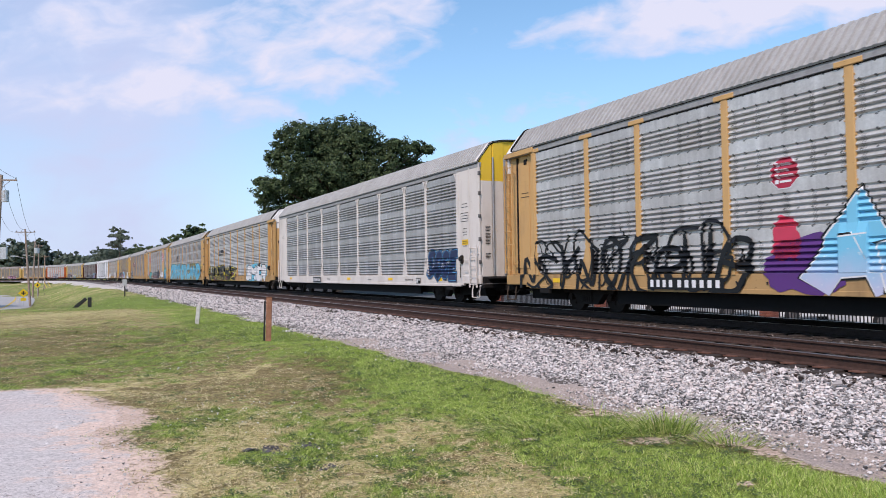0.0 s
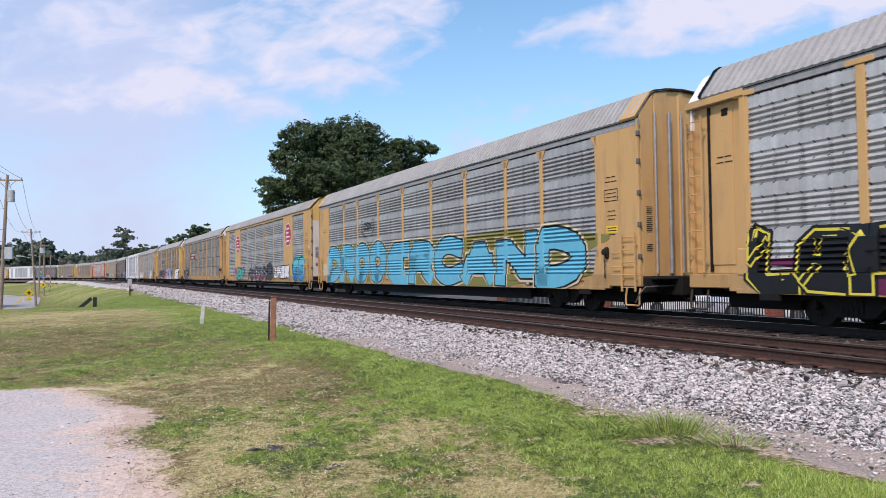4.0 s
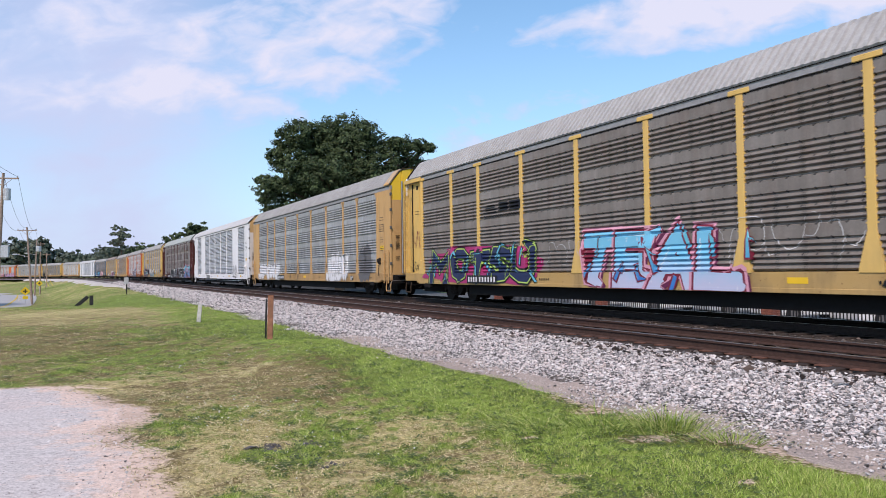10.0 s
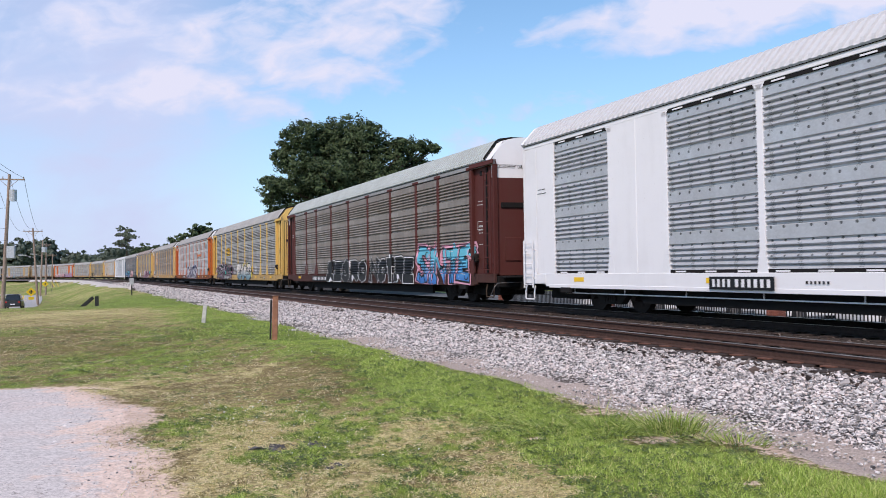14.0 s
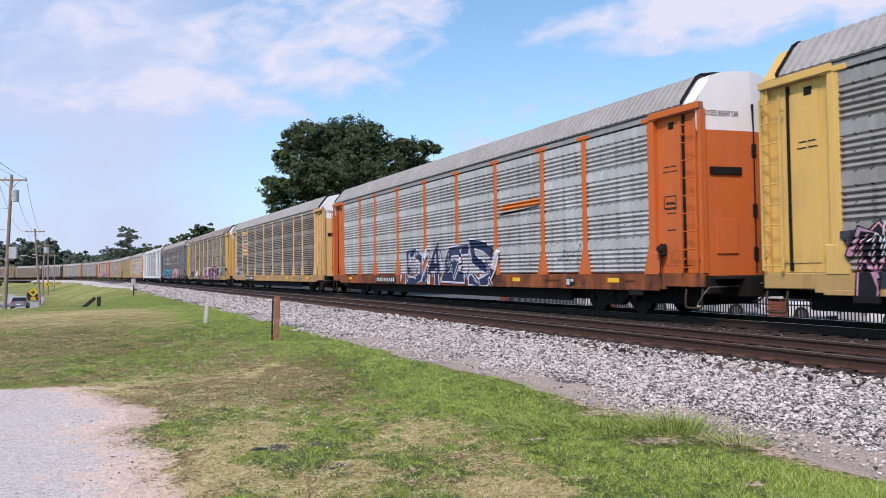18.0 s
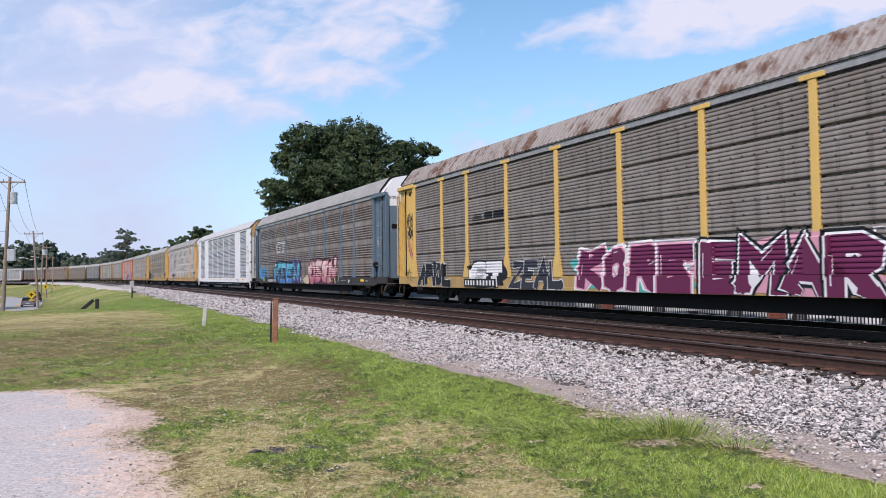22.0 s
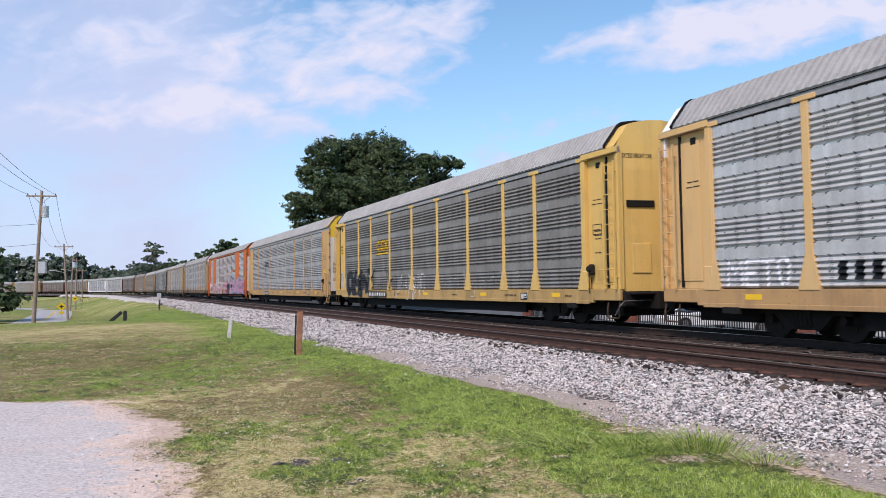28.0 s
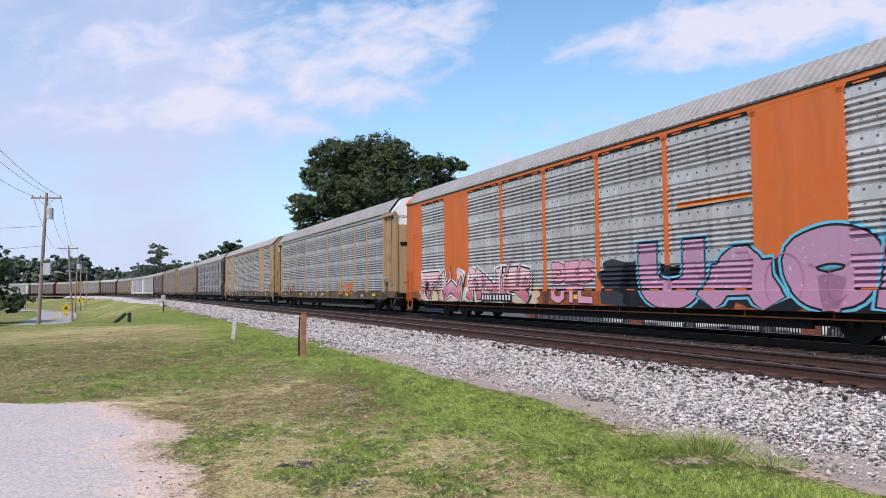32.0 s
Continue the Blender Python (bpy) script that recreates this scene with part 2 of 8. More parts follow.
SILL_END = plain("sooty_bolster_end", (0.06, 0.04, 0.026), 0.9, 0, 0.7, 3)
YELLOW_BRIGHT = worn_paint("bright_yellow_paint", (0.78, 0.50, 0.03), dirt=0.3)
WHITE = worn_paint("white_paint", (0.77, 0.765, 0.775), (0.3, 0.26, 0.23), 0.22, 0.45, 0.12)
WHITE_DIRTY = worn_paint("dirty_white_paint", (0.66, 0.61, 0.57), (0.2, 0.14, 0.1), 0.55, 0.55, 0.5)
ORANGE = worn_paint("orange_paint", (0.58, 0.13, 0.024), dirt=0.5)
MAROON = worn_paint("maroon_paint", (0.09, 0.022, 0.018), dirt=0.5)
BLUE = worn_paint("blue_grey_paint", (0.11, 0.165, 0.215), dirt=0.45)
BLACKCAR = worn_paint("black_paint", (0.04, 0.035, 0.035), dirt=0.5)
ROOF_L = galvanised("pale_roof_sheet", (0.42, 0.415, 0.41), 0.3, holes=False)
ROOF_W = worn_paint("white_roof_paint", (0.53, 0.53, 0.54), (0.3, 0.27, 0.25), 0.3, 0.5, 0.2)
ROOF_G = galvanised("greenish_roof_sheet", (0.46, 0.5, 0.49), 0.25, holes=False)
ROOF_R = galvanised("rusty_roof_sheet", (0.40, 0.36, 0.34), 0.4, holes=False, rust=0.85)
PANEL_L = galvanised("light_side_sheet", (0.65, 0.635, 0.615), 0.45)
PANEL_W = galvanised("clean_side_sheet", (0.54, 0.55, 0.565), 0.2)
PANEL_V = galvanised("bright_side_sheet", (0.67, 0.665, 0.65), 0.4)
PANEL_S = galvanised("sooty_side_sheet", (0.29, 0.275, 0.255), 0.5, metal=0.2)
PANEL_M = galvanised("grey_side_sheet", (0.50, 0.495, 0.49), 0.45)
PANEL_D = galvanised("dark_side_sheet", (0.41, 0.395, 0.375), 0.45, metal=0.2)
PANEL_B = galvanised("brown_side_sheet", (0.285, 0.25, 0.22), 0.5, rust=0.2, metal=0.12)
PANEL_R = galvanised("rusty_side_sheet", (0.31, 0.265, 0.235), 0.5, rust=0.7, metal=0.12)
# Shade under and inside the cars is put into these two near-blacks.
DARK = plain("shade_and_grime_black", (0.006, 0.005, 0.005), 0.95)
TRUCK = plain("shade_dark_cast_steel", (0.016, 0.012, 0.01), 0.9)
WHEEL = plain("wheel_steel", (0.025, 0.018, 0.015), 0.8, 0.3)
RUBBER = plain("black_rubber", (0.015, 0.015, 0.015), 0.8)
INK = spray("black_spray", (0.006, 0.006, 0.007))
CHALK = spray("white_spray", (0.76, 0.75, 0.76))
RAIL = plain("rusty_rail", (0.068, 0.034, 0.025), 0.8, 0.1, 0.4, 14)
# Rails beneath the train: its shade is painted in as a blacker steel.
RAIL_SHADED = plain("shaded_black_rail", (0.035, 0.022, 0.018), 0.8, 0.1, 0.4, 14)
RAIL_TOP = plain("polished_rail_head", (0.42, 0.36, 0.32), 0.35, 0.9, 0.15)
TIE = plain("weathered_tie", (0.045, 0.032, 0.027), 0.9, 0, 0.5, 9)
WOOD = plain("pole_wood", (0.32, 0.235, 0.185), 0.9, 0, 0.4, 5)


# ---- mesh helpers ----
def finish(name, bm, mats, smooth_faces=False):
    me = bpy.data.meshes.new(name)
    bm.normal_update()
    bm.to_mesh(me)
    bm.free()
    for mt in (mats if isinstance(mats, (list, tuple)) else [mats]):
        me.materials.append(mt)
    if smooth_faces:
        me.polygons.foreach_set("use_smooth", [True] * len(me.polygons))
    return me


def part(name, bm, mat, parent, label=""):
    """Links a bmesh, or a shared mesh, as one mesh object under a thing or part."""
    me = bm if isinstance(bm, bpy.types.Mesh) else finish(name, bm, mat)
    ob = new(name, me)
    if isinstance(bm, bpy.types.Mesh) and mat is not None:
        if not me.materials:
            me.materials.append(mat)
        ob.material_slots[0].link = "OBJECT"
        ob.material_slots[0].material = mat
    ob.parent = parent
    if label:
        ob["label"] = label
    return ob


def box(bm, x0, x1, y0, y1, z0, z1, bevel=0.0, m=None, mat=0):
    r = bmesh.ops.create_cube(bm, size=1)
    vs = r["verts"]
    bmesh.ops.scale(bm, vec=(abs(x1 - x0), abs(y1 - y0), abs(z1 - z0)), verts=vs)
    bmesh.ops.translate(bm, vec=((x0 + x1) / 2, (y0 + y1) / 2, (z0 + z1) / 2), verts=vs)
    if bevel:
        es = {e for v in vs for e in v.link_edges}
        g = bmesh.ops.bevel(bm, geom=list(es), offset=bevel, segments=1, affect="EDGES")
        vs = list({v for f in g["faces"] for v in f.verts} | {v for v in vs if v.is_valid})
    if mat:
        for f in {f for v in vs for f in v.link_faces}:
            f.material_index = mat
    if m is not None:
        bmesh.ops.transform(bm, matrix=m, verts=vs)
    return vs


def rod(bm, a, b, r0, r1=None, seg=8):
    a, b = Vector(a), Vector(b)
    d = b - a
    vs = bmesh.ops.create_cone(bm, cap_ends=True, segments=seg, radius1=r0, radius2=r0 if r1 is None else r1, depth=d.length)["verts"]
    bmesh.ops.transform(bm, matrix=Matrix.Translation((a + b) / 2) @ d.to_track_quat("Z", "Y").to_matrix().to_4x4(), verts=vs)
    return vs


def extrude_profile(pts, x0, x1, closed=False):
    """A sheet or bar: (y, z) points run along x."""
    bm = bmesh.new()
    a = [bm.verts.new((x0, y, z)) for y, z in pts]
    b = [bm.verts.new((x1, y, z)) for y, z in pts]
    n = len(pts)
    for i in range(n if closed else n - 1):
        j = (i + 1) % n
        bm.faces.new((a[i], b[i], b[j], a[j]))
    if closed:
        bm.faces.new(a[::-1])
        bm.faces.new(b)
    bmesh.ops.recalc_face_normals(bm, faces=bm.faces)
    return bm


def pydata(name, verts, faces, mats, smooth_faces=False):
    me = bpy.data.meshes.new(name)
    verts = np.asarray(verts, np.float32).reshape(-1, 3)
    faces = np.asarray(faces, np.int32)
    k = faces.shape[1]
    me.vertices.add(len(verts))
    me.vertices.foreach_set("co", verts.ravel())
    me.loops.add(faces.size)
    me.loops.foreach_set("vertex_index", faces.ravel())
    me.polygons.add(len(faces))
    me.polygons.foreach_set("loop_start", np.arange(0, faces.size, k, dtype=np.int32))
    me.polygons.foreach_set("use_smooth", np.full(len(faces), smooth_faces))
    me.update(calc_edges=True)
    for mt in (mats if isinstance(mats, (list, tuple)) else [mats]):
        me.materials.append(mt)
    return me


def ribbon(name, profile, s_list, mat, closed=False):
    """(offset, z) points swept along the line."""
    s_list = np.asarray(s_list, float)
    n, k = len(s_list), len(profile)
    vs = np.zeros((n, k, 3))
    for j, (o, z) in enumerate(profile):
        x, y, _ = on_line(s_list, o)
        vs[:, j, 0], vs[:, j, 1], vs[:, j, 2] = x, y, z
    f = []
    for i in range(n - 1):
        for j in range(k if closed else k - 1):
            a, b = i * k + j, i * k + (j + 1) % k
            f.append((a, b, b + k, a + k))
    me = pydata(name, vs, f, mat)
    bm = bmesh.new()
    bm.from_mesh(me)
    bmesh.ops.recalc_face_normals(bm, faces=bm.faces)
    bm.to_mesh(me)
    bm.free()
    return me


# ---- ground ----
def ground_material():
    m, nt, b = material("mown_grass_ground", 0.95, 0, 0.15)
    p = coords(nt, world_space=True)
    fine = noisen(nt, p, 22.0, 7.0, 0.75)
    clump = noisen(nt, p, 5.5, 5.0, 0.7)
    tuft = noisen(nt, p, 15.0, 4.0, 0.7)
    mid = noisen(nt, p, 1.5, 5.0, 0.65)
    blade = ramp(nt, fine, [(0.3, 0.0), (0.7, 1.0)])
    green = mixc(nt, blade, (0.04, 0.065, 0.014), (0.31, 0.41, 0.085))
    dry = mixc(nt, blade, (0.09, 0.072, 0.026), (0.95, 0.78, 0.40))
    brown = mixc(nt, blade, (0.03, 0.023, 0.011), (0.33, 0.24, 0.105))

    def cover(name):
        at = nt.nodes.new("ShaderNodeAttribute")
        at.attribute_name = name
        return at.outputs["Fac"]
    jitter = mathn(nt, "SUBTRACT", mathn(nt, "ADD", mathn(nt, "ADD", mathn(nt, "MULTIPLY", clump, 1.6), mathn(nt, "MULTIPLY", tuft, 2.2)), mathn(nt, "MULTIPLY", mid, 0.7)), 2.25)
    c = mixc(nt, ramp(nt, mathn(nt, "ADD", cover("lush"), jitter), [(0.28, 0.0), (0.62, 1.0)]), dry, green)
    c = mixc(nt, ramp(nt, mathn(nt, "ADD", cover("dead"), mathn(nt, "MULTIPLY", jitter, -0.8)), [(0.25, 0.0), (0.75, 0.8)]), c, brown)
    sand = mixc(nt, blade, (0.52, 0.37, 0.29), (0.9, 0.70, 0.58))
    c = mixc(nt, ramp(nt, mathn(nt, "ADD", cover("sand"), mathn(nt, "MULTIPLY", jitter, 0.7)), [(0.40, 0.0), (0.66, 1.0)]), c, sand)
    wide = mathn(nt, "ADD", mathn(nt, "MULTIPLY", noisen(nt, coords(nt, (0.5, 0.2, 1.0), True), 1.0, 5.0, 0.65), 0.6), mathn(nt, "MULTIPLY", mid, 0.4))
    c = mixc(nt, ramp(nt, wide, [(0.36, 0.6), (0.55, 0.0)]), c, mixc(nt, 1.0, c, (0.42, 0.38, 0.34), "MULTIPLY"))
    nt.links.new(c, b.inputs["Base Color"])
    bump(nt, b, fine, 0.5, 0.03)
    return m


GRASS = ground_material()
xs = np.unique(np.concatenate([np.linspace(-75, -7, 85), np.linspace(-7, 5, 90), np.linspace(-24, 9, 70), np.linspace(-120, 60, 61), np.linspace(-420, 260, 35), np.array([-4000, -2200, -1200, -700, 500, 1000, 2200, 4000])]))
ys = np.unique(np.concatenate([np.linspace(40, 150, 90), np.linspace(4.5, 14, 70), np.linspace(2, 40, 80), np.linspace(-40, 160, 67), np.linspace(-200, 480, 35), np.array([-2500, -1000, -500, 700, 1200, 2500, 4800])]))
gx, gy = np.meshgrid(xs, ys)
gz = ground_z(gx.ravel(), gy.ravel())
nx_, ny_ = len(xs), len(ys)
idx = np.arange(nx_ * ny_).reshape(ny_, nx_)
quads = np.stack([idx[:-1, :-1], idx[:-1, 1:], idx[1:, 1:], idx[1:, :-1]], -1).reshape(-1, 4)
ground = new("ground", pydata("ground", np.stack([gx.ravel(), gy.ravel(), gz], -1), quads, GRASS, True))
tagged(ground, "mown grass with dry straw-coloured patches beside the railway", "ground", kind="structure")


def z_at(x, y):
    return float(ground_z(np.array([x]), np.array([y]))[0])


# ---- ballast, ties, rails ----
def packed_stone(name, lights, scale=34.0):
    """Small stones packed in dirt: cells of random grey with dark joints."""
    m, nt, b = material(name, 0.95, 0, 0.2)
    p = coords(nt, world_space=True)
    vor = node(nt, "ShaderNodeTexVoronoi", Scale=scale)
    nt.links.new(p, vor.inputs[0])
    sp = nt.nodes.new("ShaderNodeSeparateColor")
    nt.links.new(vor.outputs["Color"], sp.inputs[0])
    c = ramp(nt, sp.outputs[0], [(i / (len(lights) - 1), k) for i, k in enumerate(lights)])
    joint = ramp(nt, vor.outputs["Distance"], [(0.32, 0.0), (0.62, 0.9)])
    c = mixc(nt, joint, c, (0.035, 0.028, 0.024))
    big = noisen(nt, p, 1.3, 4.0)
    c = mixc(nt, ramp(nt, big, [(0.4, 0.0), (0.7, 0.45)]), c, (0.12, 0.09, 0.07))
    nt.links.new(c, b.inputs["Base Color"])
    bump(nt, b, mathn(nt, "SUBTRACT", 1.0, vor.outputs["Distance"]), 0.8, 0.03)
    return m


BALLAST = packed_stone("crushed_granite_bed", [(0.06, 0.055, 0.052), (0.22, 0.2, 0.19), (0.42, 0.39, 0.37), (0.6, 0.55, 0.53)])
FOULED = plain("fouled_dark_ballast", (0.05, 0.037, 0.031), 0.95, 0, 0.6, 16)
s_all = np.concatenate([np.arange(-80, 60, 2.0), np.arange(60, 520, 4.0)])
bed = new("ballast_bed", ribbon("ballast_bed", [(-6.75, -0.62), (-6.3, -0.47), (-5.2, -0.36), (-4.2, -0.24), (-3.72, -0.2)], s_all, BALLAST))
tagged(bed, "grey crushed-stone shoulder of the railway", "ballast bed", kind="structure")
# Bed is widened past the train so the ground seen beneath stays dark.
bed2 = new("track_bed", ribbon("track_bed", [(-3.72, -0.2), (3.6, -0.2), (4.2, -0.26), (5.2, -0.62), (9.2, -1.1), (10.8, -1.62)], s_all, FOULED))
tagged(bed2, "dark oil-stained ballast under two tracks", "ballast bed", kind="structure")


def rail_pair(centre, name, label, steel=RAIL):
    holder = tagged(new(name), label, "railway track", kind="structure")
    prof = [(-0.07, -0.165), (-0.07, -0.15), (-0.012, -0.13), (-0.012, -0.045), (-0.036, -0.035), (-0.036, -0.004),
            (0.036, -0.004), (0.036, -0.035), (0.012, -0.045), (0.012, -0.13), (0.07, -0.15), (0.07, -0.165)]
    for side in (-0.755, 0.755):
        me = ribbon("rail", [(centre + side + o, z) for o, z in prof], s_all, steel, True)
        r = part("rail", me, None, holder, "rusty steel rail with a worn bright head")
        hd = ribbon("rail_head", [(centre + side + o, z) for o, z in ((-0.036, -0.004), (-0.03, 0.0), (0.03, 0.0), (0.036, -0.004))], s_all, RAIL_TOP)
        part("rail_head", hd, None, r, "bright worn running surface")
    return holder


track_a = rail_pair(NEAR_TRACK, "near_track", "empty rusty railway track on wooden ties")
track_b = rail_pair(TRAIN, "train_track", "railway track that carries the train", RAIL_SHADED)

# ---- autorack freight cars ----
HALF, SIDE = 13.5, 1.52
POSTS = (-11.8, -9.18, -7.1, -4.3, -1.42, 1.42, 4.28, 7.1, 9.18, 11.85)
EAVES = {"tee": 5.0, "slim": 5.0, "flush": 5.1}


def roof_prof(z):
    """Half a hipped roof above an eave at height z, mirrored."""
    half = [(-1.535, z - 0.03), (-1.56, z + 0.01), (-1.5, z + 0.1), (-1.08, 5.64), (-0.94, 5.72), (-0.5, 5.80), (0, 5.83)]
    return half + [(-y, q) for y, q in half[-2::-1]]


ROOF_PROF = roof_prof(5.0)
_cache = {}


def cached(key, make):
    if key not in _cache:
        _cache[key] = make()
    return _cache[key]


def rib_profile():
    """(depth, z): four stacked sheets, each with five pressed ribs below a flat band."""
    pts = []
    for k in range(4):
        z = PANEL_Z0 + k * RIB_PERIOD
        pitch = RIB_PERIOD * 0.64 / 5
        pts.append((-0.02, z + 0.004))
        for i in range(5):
            a = z + i * pitch + 0.01
            pts += [(-0.022, a), (0.010, a + pitch * 0.08), (0.035, a + pitch * 0.16), (0.046, a + pitch * 0.26), (0.043, a + pitch * 0.36), (0.027, a + pitch * 0.53), (0.003, a + pitch * 0.75), (-0.015, a + pitch * 0.93)]
        pts += [(-0.015, z + RIB_PERIOD * 0.655), (0.03, z + RIB_PERIOD * 0.675), (0.034, z + RIB_PERIOD * 0.95), (-0.02, z + RIB_PERIOD * 0.975), (-0.02, z + RIB_PERIOD)]
    return pts


def fine_profile():
    """Four stacked sheets of fine corrugation with open slots between them."""
    pts = []
    h = (PANEL_Z1 - PANEL_Z0) / 4
    for k in range(4):
        z = PANEL_Z0 + k * h
        n = 9
        p = (h - 0.05) / n
        for i in range(n):
            pts += [(0.0, z + i * p), (0.022, z + i * p + p * 0.14), (0.026, z + i * p + p * 0.4)]
        pts += [(0.0, z + h - 0.06), (-0.09, z + h - 0.056), (-0.09, z + h - 0.004)]
    return pts


RIBS, FINE = rib_profile(), fine_profile()
TALL = [(d, PANEL_Z0 + (z - PANEL_Z0) * 1.04) for d, z in RIBS]        # higher sheets of the flush-sided cars
PANEL_Y = SIDE - 0.055     # half width at the back of the ribs


def depth_at(z, prof):
    return float(np.interp(z, [p[1] for p in prof], [p[0] for p in prof]))


def panel_mesh(width, kind):
    def make():
        prof = {"ribs": RIBS, "fine": FINE, "tall": TALL}[kind]
        bm = extrude_profile([(-(PANEL_Y + d), z) for d, z in prof], -width / 2, width / 2)
        return finish("side_panel", bm, [])
    return cached(("panel", round(width, 3), kind), make)


def post_mesh(style):
    def make():
        rise = 0.14 if style == "flush" else 0.0
        bm = bmesh.new()
        y0, y1 = -SIDE + 0.09, -SIDE - 0.002
        if style == "tee":
            w, wf = 0.09, 0.24
            box(bm, -w, w, y0, y1, 1.75, 4.80, 0.01)
            box(bm, -0.28, 0.28, y0, y1 - 0.02, 4.79, 4.90, 0.012)
            lo = [(-wf, 1.04), (wf, 1.04), (wf, 1.10), (w, 1.76), (-w, 1.76), (-wf, 1.10)]
            f = bm.faces.new([bm.verts.new((x, y1 - 0.035 if z < 1.5 else y1 - 0.004, z)) for x, z in lo])
            g = bmesh.ops.extrude_face_region(bm, geom=[f])
            for v in g["geom"]:
                if isinstance(v, bmesh.types.BMVert):
                    v.co.y = y0
        else:
            w = 0.08
            box(bm, -w, w, y0, y1, 1.5, 4.78 + rise, 0.008)
            for z0, z1, w0, w1 in ((1.06, 1.5, 0.14, w), (4.66 + rise, 4.82 + rise, w, 0.16)) if style == "flush" else ((1.06, 1.75, 0.21, w), (4.56, 4.80, w, 0.25)):
                f = bm.faces.new([bm.verts.new((x, y1, z)) for x, z in ((-w0, z0), (w0, z0), (w1, z1), (-w1, z1))])
                g = bmesh.ops.extrude_face_region(bm, geom=[f])
                for v in g["geom"]:
                    if isinstance(v, bmesh.types.BMVert):
                        v.co.y = y0
        for i in range(11):
            z = 1.9 + i * 0.27
            for e in (-1, 1):
                box(bm, e * (w + 0.002), e * (w + 0.026), y1 + 0.04, y1 + 0.01, z, z + 0.03)
        bmesh.ops.recalc_face_normals(bm, faces=bm.faces)
        return finish("post", bm, [])
    return cached(("post", style), make)


def roof_mesh(half, eave):
    def make():
        prof = roof_prof(eave)
        p = 0.21
        vs, n = [], 0
        x = -half
        xs_ = []
        while x < half - p:
            xs_ += [(x, 0), (x + p * 0.48, 0), (x + p * 0.54, 0.05), (x + p * 0.92, 0.05)]
            x += p
        xs_.append((half, 0))
        k = len(prof)
        for x, h in xs_:
            for j, (y, z) in enumerate(prof):
                ln = math.hypot(y, z - 4.2)
                e = h * (0.3 if j in (1, k - 2) else 1.0) if 1 <= j <= k - 2 else 0
                vs.append((x, y + e * y / ln, z + e * (z - 4.2) / ln))
        f = [(i * k + j, i * k + j + 1, (i + 1) * k + j + 1, (i + 1) * k + j) for i in range(len(xs_) - 1) for j in range(k - 1)]
        return pydata("roof", vs, f, [])
    return cached(("roof", half, eave), make)


def car_box(key, name, *boxes, bevel=0.008):
    def make():
        bm = bmesh.new()
        for b in boxes:
            box(bm, *b, bevel)
        return finish(name, bm, [])
    return cached(key, make)


def ladder_mesh(x0, x1, z0, z1, rungs):
    def make():
        bm = bmesh.new()
        for x in (x0, x1):
            box(bm, x - 0.02, x + 0.02, -SIDE - 0.11, -SIDE - 0.07, z0, z1)
        for i in range(rungs):
            z = z0 + 0.1 + (z1 - z0 - 0.2) * i / (rungs - 1)
            rod(bm, (x0, -SIDE - 0.09, z), (x1, -SIDE - 0.09, z), 0.013, seg=6)
        for z in (z0 + 0.3, z1 - 0.3):
            box(bm, x0 - 0.02, x0 + 0.02, -SIDE - 0.09, -SIDE + 0.02, z - 0.02, z + 0.02)
            box(bm, x1 - 0.02, x1 + 0.02, -SIDE - 0.09, -SIDE + 0.02, z - 0.02, z + 0.02)
        return finish("ladder", bm, [])
    return cached(("ladder", x0, x1, z0, z1, rungs), make)


END_PROF = [(-1.49, 4.95), (-1.46, 5.1), (-1.05, 5.61), (-0.91, 5.69), (-0.5, 5.77), (0, 5.8)]
TEE_PLAN = [(-1.49 + 2.98 * i / 24, 0.26 * (1 - abs(-1 + i / 12) ** 1.25)) for i in range(25)]        # doors that meet in a blunt wedge
BOX_PLAN = [(-1.49, -0.1), (-1.45, 0.04), (-1.4, 0.07), (-1.0, 0.07), (-0.98, 0.03), (-0.94, 0.03), (-0.92, 0.07), (-0.5, 0.06), (-0.47, 0.02), (-0.1, 0.02), (-0.07, 0.05), (0, 0.05)]   # folded leaves
BOX_PLAN = BOX_PLAN + [(-y, d) for y, d in BOX_PLAN[-2::-1]]


def end_wall_mesh(split, tee):
    """The end doors, bulging or folded in plan; split gives their lower and upper painted parts."""
    def make():
        zcut = 4.35
        vs, plan = [], TEE_PLAN if tee else BOX_PLAN
        for back in (0.0, 0.06):
            for y, d in plan:
                top = float(np.interp(-abs(y), [q[0] for q in END_PROF], [q[1] for q in END_PROF]))
                lo, hi = (1.0, zcut) if split == "low" else (zcut, top)
                lean = 0.10 if split == "top" and tee else 0.0
                vs += [(HALF - 0.1 + d - back, y, lo), (HALF - 0.1 + d - back - lean * (hi - 4.9), y, hi)]
        k = 2 * len(plan)
        f = []
        for i in range(len(plan) - 1):
            a = 2 * i
            f += [(a, a + 2, a + 3, a + 1), (k + a, k + a + 1, k + a + 3, k + a + 2), (a + 1, a + 3, k + a + 3, k + a + 1), (a, k + a, k + a + 2, a + 2)]
        f += [(0, 1, k + 1, k), (k - 2, 2 * k - 2, 2 * k - 1, k - 1)]
        return pydata("end_door", vs, f, [])
    return cached(("end", split, tee), make)


def hood_mesh():
    """Shell between the end of the roof sheets and the bulging doors."""
    return cached("hood", lambda: finish("end_hood", extrude_profile([(y * 0.985, 4.95 + (z - 4.97) * 0.98) for y, z in ROOF_PROF], HALF - 0.62, HALF - 0.11), []))


